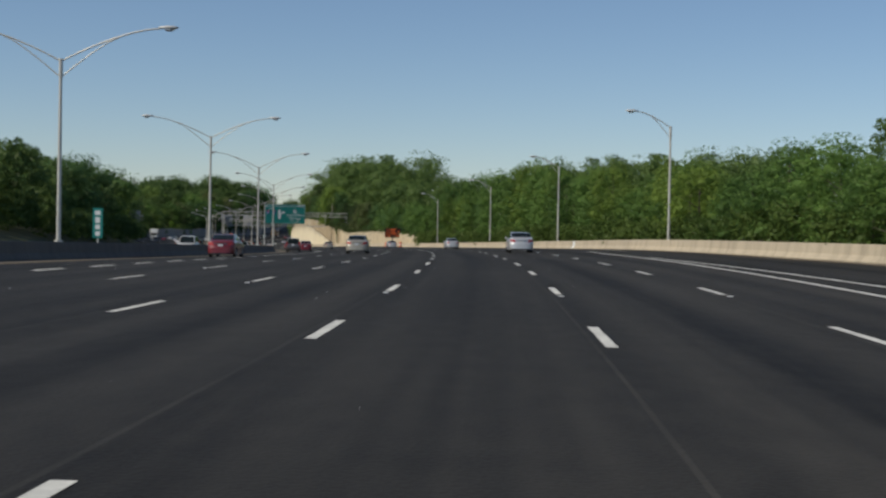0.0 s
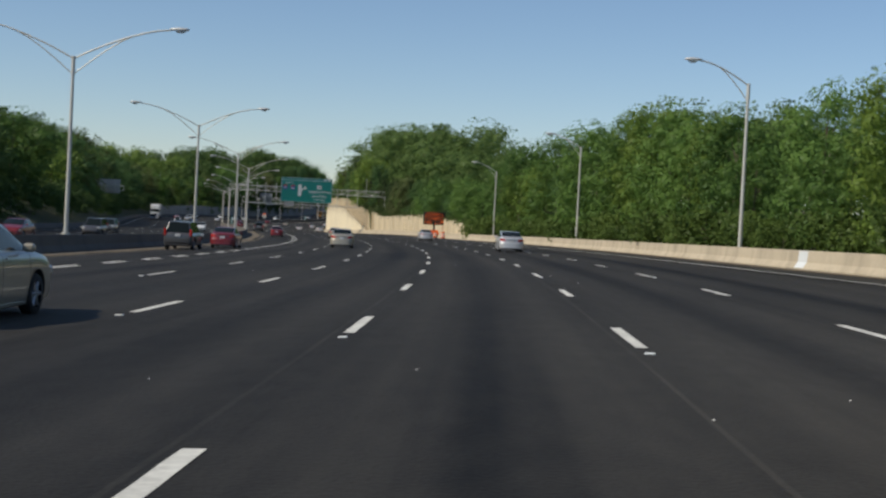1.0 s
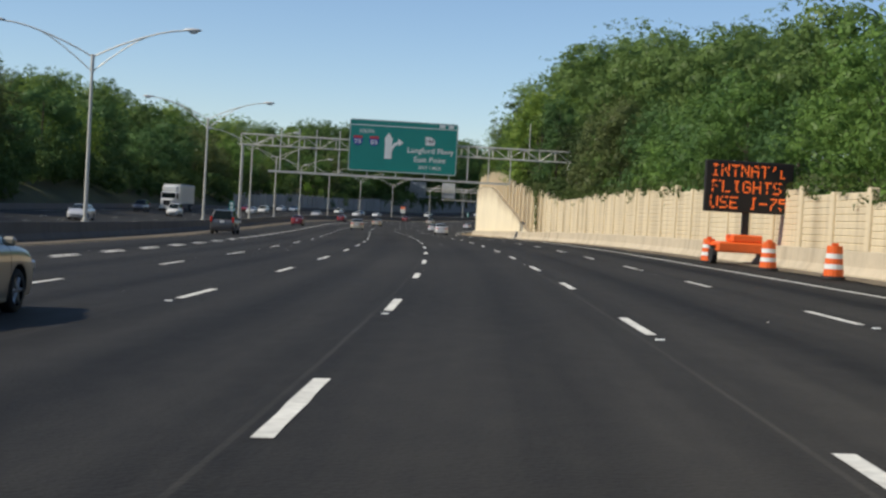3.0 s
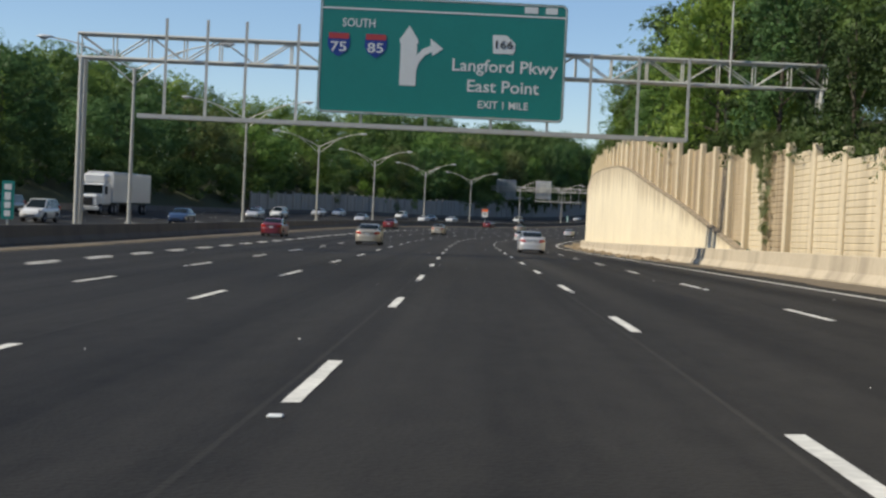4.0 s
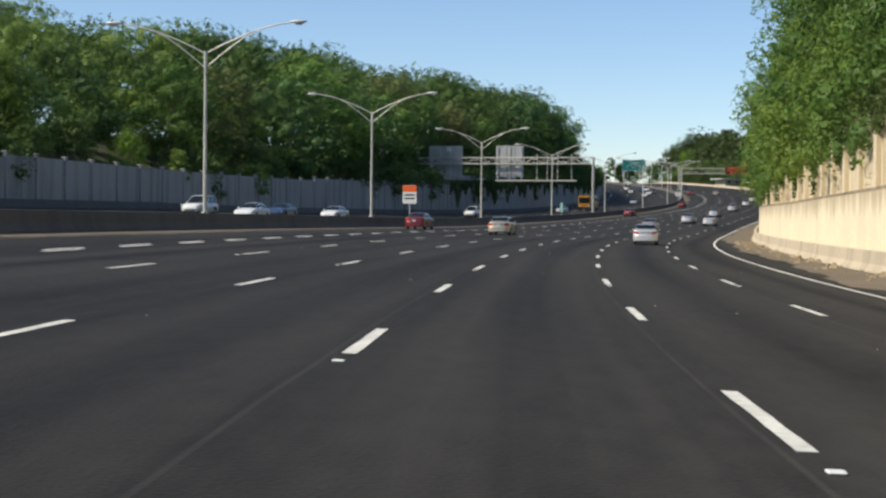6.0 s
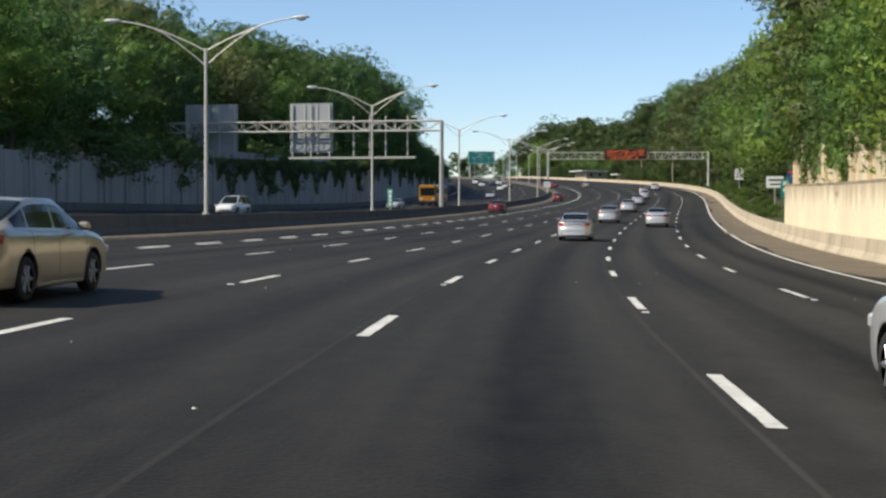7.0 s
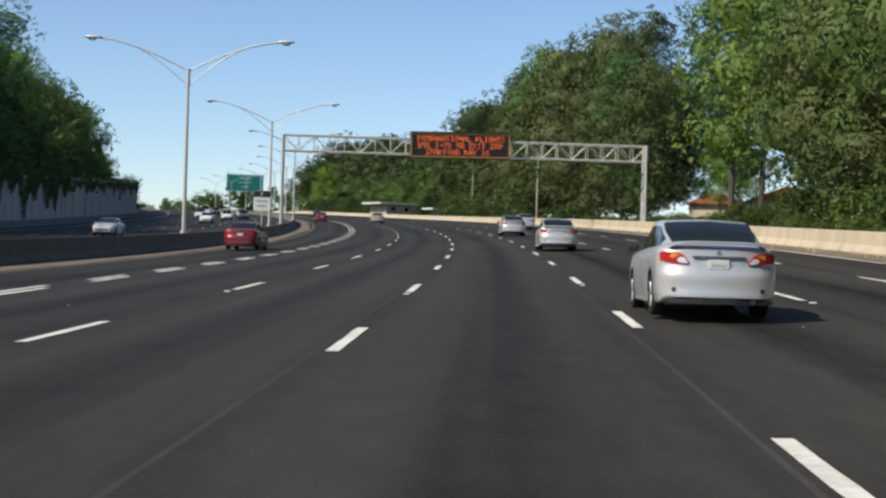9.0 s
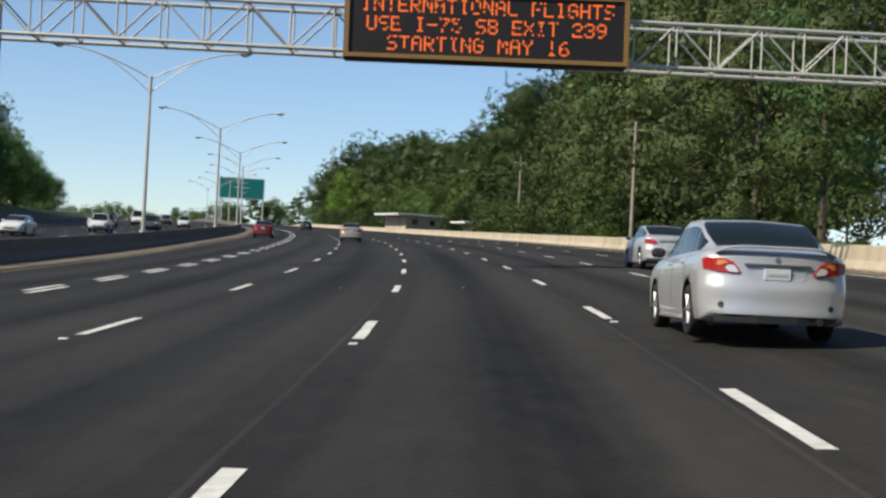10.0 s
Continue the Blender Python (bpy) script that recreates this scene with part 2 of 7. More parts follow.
def asphalt_material():
    """Dark asphalt: long streaks along the wheel tracks, fine stone grain, paler joints beside the lane lines."""
    m = bpy.data.materials.new("asphalt")
    m.use_nodes = True
    n, link = m.node_tree.nodes, m.node_tree.links.new
    b = n["Principled BSDF"]
    uv = n.new("ShaderNodeUVMap")
    uv.uv_map = "road"

    def noise_at(sx, sy, detail):
        mp, tx = n.new("ShaderNodeMapping"), n.new("ShaderNodeTexNoise")
        mp.inputs["Scale"].default_value = (sx, sy, 1)
        tx.inputs["Scale"].default_value, tx.inputs["Detail"].default_value = 1.0, detail
        link(uv.outputs["UV"], mp.inputs["Vector"])
        link(mp.outputs["Vector"], tx.inputs["Vector"])
        return tx.outputs["Fac"]

    def math_node(op, x, y):
        k = n.new("ShaderNodeMath")
        k.operation = op
        for i, v in enumerate((x, y)):
            if isinstance(v, (int, float)):
                k.inputs[i].default_value = v
            else:
                link(v, k.inputs[i])
        return k.outputs[0]

    streak, fine, blot, grain = noise_at(0.9, 0.008, 3), noise_at(4.5, 0.03, 3), noise_at(0.18, 0.05, 4), noise_at(22, 22, 2)
    sep = n.new("ShaderNodeSeparateXYZ")
    link(uv.outputs["UV"], sep.inputs[0])
    # wheel tracks, polished a little paler, twice in each lane
    track = math_node("COSINE", math_node("MULTIPLY", sep.outputs["X"], 4 * math.pi / LANE), 0.0)
    joint = math_node("ABSOLUTE", math_node("SUBTRACT", math_node("FRACT", math_node("ADD", math_node("DIVIDE", sep.outputs["X"], LANE), math_node("ADD", math_node("MULTIPLY", noise_at(0.05, 0.08, 2), 0.02), 0.54)), 0.0), 0.5), 0.0)
    seam = math_node("LESS_THAN", joint, 0.007)
    seam = math_node("MULTIPLY", seam, math_node("MULTIPLY", noise_at(0.3, 0.15, 2), 0.026))
    v = math_node("ADD", math_node("MULTIPLY", streak, 0.038), math_node("MULTIPLY", blot, 0.03))
    v = math_node("ADD", v, math_node("MULTIPLY", fine, 0.014))
    v = math_node("ADD", v, math_node("MULTIPLY", noise_at(3.2, 1.3, 3), 0.02))
    v = math_node("ADD", v, math_node("MULTIPLY", grain, 0.02))
    v = math_node("SUBTRACT", v, math_node("MULTIPLY", track, 0.0042))
    oil = math_node("COSINE", math_node("MULTIPLY", sep.outputs["X"], 2 * math.pi / LANE), 0.0)  # darker down the middle of each lane
    v = math_node("ADD", v, math_node("MULTIPLY", oil, 0.0024))
    v = math_node("SUBTRACT", math_node("ADD", v, seam), 0.0370)
    comb = n.new("ShaderNodeCombineColor")
    for ch, f in zip(("Red", "Green", "Blue"), (1.06, 0.985, 0.84)):
        link(math_node("MULTIPLY", v, f), comb.inputs[ch])
    link(comb.outputs[0], b.inputs["Base Color"])
    b.inputs["Roughness"].default_value, b.inputs["Specular IOR Level"].default_value = 0.8, 0.2
    b.inputs["Diffuse Roughness"].default_value = 1.0
    bp = n.new("ShaderNodeBump")
    bp.inputs["Strength"].default_value, bp.inputs["Distance"].default_value = 0.6, 0.008
    link(grain, bp.inputs["Height"])
    link(bp.outputs["Normal"], b.inputs["Normal"])
    return m


def streaked_material(name, colour, stain, amount, across=0.8, rough=0.92):
    """Cast concrete with rain streaks running down from its top and soft blotches."""
    m = material(name, colour, rough, vary=0.1, scale=0.3, fine=5.0, bump=0.15)
    n, link = m.node_tree.nodes, m.node_tree.links.new
    b = n["Principled BSDF"]
    uv, mp, tx = n.new("ShaderNodeTexCoord"), n.new("ShaderNodeMapping"), n.new("ShaderNodeTexNoise")
    mp.inputs["Scale"].default_value = (across, across, across * 0.09)
    tx.inputs["Scale"].default_value, tx.inputs["Detail"].default_value = 1.0, 3
    link(uv.outputs["Object"], mp.inputs["Vector"])
    link(mp.outputs["Vector"], tx.inputs["Vector"])
    rng, mix = n.new("ShaderNodeMapRange"), n.new("ShaderNodeMix")
    rng.inputs["From Min"].default_value, rng.inputs["From Max"].default_value = 0.46, 0.76
    rng.inputs["To Max"].default_value = amount
    link(tx.outputs["Fac"], rng.inputs["Value"])
    mix.data_type = "RGBA"
    link(rng.outputs["Result"], mix.inputs["Factor"])
    link(b.inputs["Base Color"].links[0].from_socket, mix.inputs["A"])
    mix.inputs["B"].default_value = (*stain, 1)
    link(mix.outputs["Result"], b.inputs["Base Color"])
    return m


def leaf_material(name, dark, light, trans=0.24, size=100.0):
    """Sprays of small leaves that differ from one another, with gaps between them; size is leaves to the unit."""
    m = bpy.data.materials.new(name)
    m.use_nodes = True
    n, link = m.node_tree.nodes, m.node_tree.links.new
    out = n["Material Output"]
    n.remove(n["Principled BSDF"])
    geo, oi, tc, tx, vo = n.new("ShaderNodeNewGeometry"), n.new("ShaderNodeObjectInfo"), n.new("ShaderNodeTexCoord"), n.new("ShaderNodeTexNoise"), n.new("ShaderNodeTexVoronoi")
    tx.inputs["Scale"].default_value = size * 0.06
    vo.inputs["Scale"].default_value = size
    link(tc.outputs["Object"], tx.inputs["Vector"])
    link(tc.outputs["Object"], vo.inputs["Vector"])
    sep = n.new("ShaderNodeSeparateColor")
    link(vo.outputs["Color"], sep.inputs[0])

    def madd(x, f, y):
        k = n.new("ShaderNodeMath")
        k.operation = "MULTIPLY_ADD"
        link(x, k.inputs[0])
        k.inputs[1].default_value = f
        if y is None:
            k.inputs[2].default_value = 0.0
        else:
            link(y, k.inputs[2])
        return k.outputs[0]

    v = madd(sep.outputs["Red"], 0.22, None)
    v = madd(geo.outputs["Random Per Island"], 0.25, v)
    v = madd(tx.outputs["Fac"], 0.7, v)
    v = madd(oi.outputs["Random"], 0.5, v)
    rng = n.new("ShaderNodeMapRange")
    rng.inputs["From Min"].default_value, rng.inputs["From Max"].default_value = 0.4, 1.32
    link(v, rng.inputs["Value"])
    mix = n.new("ShaderNodeMix")
    mix.data_type = "RGBA"
    link(rng.outputs["Result"], mix.inputs["Factor"])
    mix.inputs["A"].default_value, mix.inputs["B"].default_value = (*dark, 1), (*light, 1)
    d, t, g = n.new("ShaderNodeBsdfDiffuse"), n.new("ShaderNodeBsdfTranslucent"), n.new("ShaderNodeBsdfGlossy")
    s1, s2, s3, gap = n.new("ShaderNodeMixShader"), n.new("ShaderNodeMixShader"), n.new("ShaderNodeMixShader"), n.new("ShaderNodeBsdfTransparent")
    link(mix.outputs["Result"], d.inputs["Color"])
    link(mix.outputs["Result"], t.inputs["Color"])
    g.inputs["Roughness"].default_value = 0.45
    s1.inputs[0].default_value, s2.inputs[0].default_value = trans, 0.012
    link(d.outputs[0], s1.inputs[1])
    link(t.outputs[0], s1.inputs[2])
    link(s1.outputs[0], s2.inputs[1])
    link(g.outputs[0], s2.inputs[2])
    cut = n.new("ShaderNodeMath")
    cut.operation = "GREATER_THAN"
    cut.inputs[1].default_value = 0.54
    link(vo.outputs["Distance"], cut.inputs[0])
    link(cut.outputs[0], s3.inputs[0])
    link(s2.outputs[0], s3.inputs[1])
    link(gap.outputs[0], s3.inputs[2])
    link(s3.outputs[0], out.inputs["Surface"])
    return m


def rain_stains(m, stain, reach, amount):
    """Adds runs of dirt that start at a wall's top edge; the layer "face" goes from 0 at its foot to 1 at its top."""
    n, link = m.node_tree.nodes, m.node_tree.links.new
    b = n["Principled BSDF"]
    uv, mp, tx, sep = n.new("ShaderNodeUVMap"), n.new("ShaderNodeMapping"), n.new("ShaderNodeTexNoise"), n.new("ShaderNodeSeparateXYZ")
    uv.uv_map = "face"
    mp.inputs["Scale"].default_value = (1.3, 0.35, 1)
    tx.inputs["Scale"].default_value, tx.inputs["Detail"].default_value = 1.0, 4
    link(uv.outputs["UV"], mp.inputs["Vector"])
    link(mp.outputs["Vector"], tx.inputs["Vector"])
    link(uv.outputs["UV"], sep.inputs[0])
    add, rng, mix = n.new("ShaderNodeMath"), n.new("ShaderNodeMapRange"), n.new("ShaderNodeMix")
    add.operation = "MULTIPLY_ADD"
    link(tx.outputs["Fac"], add.inputs[0])
    add.inputs[1].default_value = 0.9
    link(sep.outputs["Y"], add.inputs[2])
    rng.inputs["From Min"].default_value, rng.inputs["From Max"].default_value = 1.45 - reach, 1.45
    rng.inputs["To Max"].default_value = amount
    link(add.outputs[0], rng.inputs["Value"])
    mix.data_type = "RGBA"
    link(rng.outputs["Result"], mix.inputs["Factor"])
    link(b.inputs["Base Color"].links[0].from_socket, mix.inputs["A"])
    mix.inputs["B"].default_value = (*stain, 1)
    link(mix.outputs["Result"], b.inputs["Base Color"])
    return m


def glow_material(name, colour, strength):
    m = bpy.data.materials.new(name)
    m.use_nodes = True
    b = m.node_tree.nodes["Principled BSDF"]
    b.inputs["Base Color"].default_value = (*colour, 1)
    b.inputs["Emission Color"].default_value = (*colour, 1)
    b.inputs["Emission Strength"].default_value = strength
    return m


def plain_material(name, colour, rough=0.5, metal=0.0, coat=0.0, spec=0.5):
    m = bpy.data.materials.new(name)
    m.use_nodes = True
    b = m.node_tree.nodes["Principled BSDF"]
    b.inputs["Base Color"].default_value = (*colour, 1)
    b.inputs["Roughness"].default_value, b.inputs["Metallic"].default_value = rough, metal
    b.inputs["Coat Weight"].default_value, b.inputs["Specular IOR Level"].default_value = coat, spec
    return m


ASPHALT = asphalt_material()
PAINT = material("road_paint", (0.64, 0.63, 0.57), 0.75, vary=0.3, scale=0.9, fine=9.0)
YELLOW = material("yellow_paint", (0.20, 0.16, 0.09), 0.7, vary=0.2, scale=0.8, fine=14.0)
TAN_CONCRETE = streaked_material("tan_concrete", (0.51, 0.435, 0.315), (0.24, 0.195, 0.14), 0.6)
CREAM_CONCRETE = streaked_material("cream_concrete", (0.78, 0.69, 0.50), (0.52, 0.43, 0.29), 0.45, 0.45)
WALL_CONCRETE = rain_stains(streaked_material("wall_concrete", (0.82, 0.72, 0.51), (0.60, 0.50, 0.36), 0.3, 0.45), (0.30, 0.22, 0.13), 0.3, 0.6)
PANEL_CONCRETE = streaked_material("panel_concrete", (0.66, 0.56, 0.385), (0.24, 0.18, 0.11), 0.55, 0.9)
STAINED_PANEL = streaked_material("stained_panel_concrete", (0.47, 0.37, 0.235), (0.11, 0.075, 0.042), 0.85, 1.1)
MOULDY_CONCRETE = streaked_material("mouldy_concrete", (0.33, 0.27, 0.185), (0.10, 0.08, 0.055), 0.8, 1.4)
# grey with the shade of the barrier's road face put into its dark base
SHADED_GREY_CONCRETE = streaked_material("shaded_grey_concrete", (0.125, 0.112, 0.096), (0.07, 0.065, 0.06), 0.6)
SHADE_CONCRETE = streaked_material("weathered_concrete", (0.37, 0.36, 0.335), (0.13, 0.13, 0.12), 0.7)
DUST = material("dusty_shoulder", (0.15, 0.12, 0.08), 0.95, vary=0.35, scale=0.6, fine=8.0, bump=0.2)
RUBBLE = material("tan_rubble", (0.30, 0.235, 0.15), 0.95, vary=0.3, scale=1.5, fine=14.0, bump=0.3)
STEEL = material("galvanised_steel", (0.56, 0.55, 0.50), 0.55, 0.25, vary=0.1, scale=1.5, fine=20.0)
LAMP_GREY = material("lamp_head_grey", (0.62, 0.62, 0.60), 0.45, 0.2, vary=0.06, scale=2.0, fine=20.0)
ALU = material("sign_back_aluminium", (0.42, 0.43, 0.42), 0.5, 0.4, vary=0.1, scale=0.8, fine=15.0)
EARTH = material("grassy_earth", (0.042, 0.050, 0.016), 0.95, vary=0.4, scale=0.1, fine=2.0, bump=0.3)
SIGN_GREEN = material("sign_green", (0.008, 0.215, 0.185), 0.5, vary=0.06, scale=1.0, fine=10.0)
SIGN_WHITE = material("sign_white", (0.72, 0.74, 0.72), 0.5, vary=0.05, scale=1.0, fine=10.0)
SIGN_BLUE = material("sign_blue", (0.01, 0.05, 0.28), 0.5, vary=0.05, scale=1.0, fine=10.0)
SIGN_RED = material("sign_red", (0.45, 0.05, 0.05), 0.5, vary=0.05, scale=1.0, fine=10.0)
SIGN_BLACK = material("sign_black", (0.02, 0.02, 0.02), 0.5, vary=0.1, scale=1.0, fine=10.0)
BOARD_BLACK = material("led_board_black", (0.012, 0.009, 0.009), 0.6, vary=0.3, scale=2.0, fine=12.0)
BOARD_FRAME = material("board_frame_ochre", (0.30, 0.17, 0.05), 0.6, vary=0.1, scale=2.0, fine=12.0)
ORANGE = material("safety_orange", (0.78, 0.13, 0.02), 0.5, vary=0.12, scale=2.0, fine=14.0)
AMBER = glow_material("amber_led", (0.9, 0.16, 0.025), 0.38)
LEAF = leaf_material("leaves", (0.058, 0.115, 0.031), (0.185, 0.310, 0.072), 0.33)
LEAF_WOODS = leaf_material("woodland_leaves", (0.062, 0.108, 0.034), (0.185, 0.275, 0.078), 0.36, 4.6)
# copies of the woodland leaves: sunlight in the lighter colour, shade in the darker
LEAF_SUN_WOODS = leaf_material("sun_toned_leaves", (0.080, 0.138, 0.036), (0.245, 0.345, 0.085), 0.4, 4.6)
LEAF_SHADE_WOODS = leaf_material("shade_toned_leaves", (0.042, 0.082, 0.030), (0.120, 0.190, 0.058), 0.34, 4.6)
LEAF_PINE_WOODS = leaf_material("pine_woods_needles", (0.034, 0.058, 0.022), (0.105, 0.140, 0.046), 0.22, 4.5)
LEAF_LIGHT = leaf_material("young_leaves", (0.090, 0.150, 0.030), (0.235, 0.335, 0.066), 0.33)
LEAF_DULL = leaf_material("dull_leaves", (0.060, 0.085, 0.030), (0.175, 0.205, 0.075))
LEAF_DEEP = leaf_material("deep_green_leaves", (0.044, 0.094, 0.036), (0.140, 0.245, 0.080))
LEAF_BRIGHT = leaf_material("bright_leaves", (0.095, 0.175, 0.026), (0.250, 0.400, 0.066), 0.28)
LEAF_BROWN = leaf_material("brownish_leaves", (0.058, 0.080, 0.030), (0.138, 0.168, 0.066))
# shrub and creeper green, darkened to hold the shade under the trees
LEAF_SHADE_DARK = leaf_material("shade_dark_leaves", (0.036, 0.064, 0.020), (0.105, 0.150, 0.045), 0.24, 30.0)
LEAF_PINE = leaf_material("pine_needles", (0.030, 0.055, 0.022), (0.090, 0.130, 0.045), 0.2, 95.0)
LEAF_BUSH = leaf_material("bush_leaves", (0.050, 0.090, 0.022), (0.150, 0.215, 0.050), 0.3, 14.0)
LEAF_CREEPER = leaf_material("creeper_leaves", (0.045, 0.072, 0.022), (0.130, 0.175, 0.050), 0.3, 9.0)
BARK = material("bark", (0.10, 0.08, 0.06), 0.95, vary=0.35, scale=1.0, fine=12.0, bump=0.4)
POLE_WOOD = material("weathered_pole_wood", (0.34, 0.30, 0.25), 0.9, vary=0.25, scale=1.0, fine=12.0, bump=0.2)
GLASS = plain_material("tinted_car_glass", (0.012, 0.017, 0.017), 0.08, 0.0, 0.0, 0.17)
RUBBER = material("tyre_rubber", (0.018, 0.018, 0.018), 0.85, vary=0.2, scale=3.0, fine=30.0)
PLASTIC = material("black_plastic", (0.02, 0.02, 0.022), 0.6, vary=0.15, scale=3.0, fine=30.0)
RIM = plain_material("alloy_rim", (0.40, 0.41, 0.42), 0.45, 0.8)
TAIL = plain_material("tail_lamp_red", (0.42, 0.02, 0.015), 0.2, 0.0, 0.5)
TURN = plain_material("indicator_amber", (0.75, 0.25, 0.05), 0.2, 0.0, 0.5)
CLEAR = plain_material("clear_lens", (0.75, 0.75, 0.72), 0.15, 0.2, 0.5)
PLATE = plain_material("number_plate_white", (0.65, 0.66, 0.66), 0.5)


def car_paint(name, colour, metal=0.0):
    return plain_material(name, colour, 0.33, metal, 0.6)


SILVER = car_paint("silver_paint", (0.56, 0.565, 0.57), 0.35)
WHITE = car_paint("white_paint", (0.72, 0.73, 0.72))
TAN = car_paint("tan_paint", (0.42, 0.38, 0.30), 0.4)
RED = car_paint("red_paint", (0.19, 0.014, 0.017), 0.1)
MAROON = car_paint("maroon_paint", (0.17, 0.014, 0.018), 0.1)
GREY = car_paint("grey_paint", (0.10, 0.10, 0.105), 0.4)
BLACK = car_paint("black_paint", (0.015, 0.016, 0.018), 0.1)
BLUE = car_paint("blue_paint", (0.03, 0.06, 0.13), 0.3)
# bus yellow, darkened so that the colour carries the trees' shade
SHADED_YELLOW_PAINT = car_paint("shaded_bus_yellow_paint", (0.36, 0.165, 0.015))


# ---------------------------------------------------------------- mesh helpers
def mesh_object(name, verts, faces, mat, parent=None, label="", smooth=False):
    me = bpy.data.meshes.new(name)
    me.from_pydata(verts, [], faces)
    me.validate()
    mats = mat if isinstance(mat, (list, tuple)) else [mat]
    for one in mats:
        me.materials.append(one)
    if smooth:
        me.polygons.foreach_set("use_smooth", [True] * len(me.polygons))
    me.update()
    ob = new(name, me)
    if parent:
        ob.parent = parent
    if label:
        tagged(ob, label)
    return ob


def part(name, bm, mat, parent=None, label="", smooth=False):
    """Links a bmesh as one mesh object under a thing or a part."""
    me = bpy.data.meshes.new(name)
    bmesh.ops.recalc_face_normals(bm, faces=bm.faces)
    bm.to_mesh(me)
    bm.free()
    me.materials.append(mat)
    if smooth:
        me.polygons.foreach_set("use_smooth", [True] * len(me.polygons))
    ob = new(name, me)
    if parent:
        ob.parent = parent
    if label:
        tagged(ob, label)
    return ob


def box(bm, x0, x1, y0, y1, z0, z1, bevel=0.0):
    m = Matrix.Translation(((x0 + x1) / 2, (y0 + y1) / 2, (z0 + z1) / 2)) @ Matrix.Diagonal((abs(x1 - x0), abs(y1 - y0), abs(z1 - z0), 1))
    r = bmesh.ops.create_cube(bm, size=1, matrix=m)
    if bevel:
        edges = {e for v in r["verts"] for e in v.link_edges}
        bmesh.ops.bevel(bm, geom=list(edges), offset=bevel, segments=1, affect="EDGES")
    return bm


def tube(bm, a, b, r0, r1=None, n=8):
    """A tapered bar from a to b."""
    a, b = Vector(a), Vector(b)
    d = b - a
    m = Matrix.Translation((a + b) / 2) @ d.to_track_quat("Z", "Y").to_matrix().to_4x4()
    bmesh.ops.create_cone(bm, cap_ends=True, segments=n, radius1=r0, radius2=r0 if r1 is None else r1, depth=d.length, matrix=m)
    return bm


def empty(name, m, label="", category="", group="", kind=""):
    ob = new(name)
    ob.empty_display_size = 0.3
    ob.matrix_basis = m
    return tagged(ob, label, category, group, kind)


def sweep(name, s0, s1, profile, mat, step=6.0, closed=False, caps=False, parent=None, label="", category="", smooth=False):
    """Sweeps a cross-section along the road; profile(s) gives (offset, height) points."""
    n = max(2, int(math.ceil((s1 - s0) / step)) + 1)
    verts, faces, uv = [], [], []
    stations = np.linspace(s0, s1, n)
    for s in stations:
        pts = profile(float(s))
        for o, h in pts:
            verts.append(at(float(s), o, h))
            uv.append((o, float(s)))
    k = len(pts)
    for i in range(n - 1):
        for j in range(k if closed else k - 1):
            a, b = i * k + j, i * k + (j + 1) % k
            faces.append((a, b, b + k, a + k))
    if caps:
        faces.append(tuple(range(k))[::-1])
        faces.append(tuple((n - 1) * k + j for j in range(k)))
    ob = mesh_object(name, verts, faces, mat, parent, smooth=smooth)
    layer, face = ob.data.uv_layers.new(name="road"), ob.data.uv_layers.new(name="face")
    index = np.empty(len(ob.data.loops), dtype=np.int32)
    ob.data.loops.foreach_get("vertex_index", index)
    road_uv = np.array(uv)
    ob.data.uv_layers["road"].data.foreach_set("uv", road_uv[index].astype(np.float32).ravel())
    ob.data.uv_layers["face"].data.foreach_set("uv", np.stack([road_uv[index, 1], index % k], 1).astype(np.float32).ravel())
    if not parent:
        tagged(ob, label, category, kind="structure")
    return ob


# ---------------------------------------------------------------- ground and road
RIGHT_BARRIER = ((-360, 21), (76, 18.6), (118, 16.6), (171, 15.0), (226, 14.2), (281, 13.4), (387, 12.1), (440, 12.0), (520, 12.4), (560, 13.2), (604, 13.3), (650, 12.6), (690, 12.0), (780, 11.7), (893, 11.3), (1000, 12.5), (1700, 13))
DUST_WIDTH = ((-360, 0.8), (200, 0.9), (260, 1.2), (440, 1.3), (520, 1.8), (560, 2.9), (690, 2.2), (760, 1.8), (900, 1.2), (1700, 1.2))
EDGE_LINE = ((-360, 12.6), (138, 12.5), (156, 11.8), (250, 9.75), (1700, 9.85))
OPPOSITE = ((-360, 0), (300, 0), (430, 0.6), (500, 0.9), (560, 0.8), (640, 1.3), (700, 0.9), (760, 0.3), (800, 0), (1000, -0.2), (1700, -0.2))
HILL_RIGHT = ((-360, 2), (60, 2), (200, 3), (300, 5), (400, 9), (450, 11), (560, 11), (620, 8), (690, 5), (760, 4), (840, 4), (875, 0.8), (955, 0.8), (1000, 1.2), (1700, 1.2))
HILL_LEFT = ((-360, 4), (200, 5), (400, 8), (620, 8), (760, 11), (900, 12), (960, 10), (1040, 4), (1120, 1), (1700, 1))
CANOPY_RIGHT = ((-60, 6), (80, 6.5), (130, 9.4), (180, 12), (230, 15.2), (280, 15.5), (335, 15.5), (375, 18.5), (415, 25), (440, 29), (500, 33), (560, 29), (620, 27), (700, 24), (790, 24.5), (850, 28.5), (920, 26.5), (965, 29.5), (985, 31), (1010, 30.5), (1040, 30.5), (1090, 30.5), (1130, 28), (1185, 23), (1233, 26), (1275, 28), (1300, 25), (1340, 21))
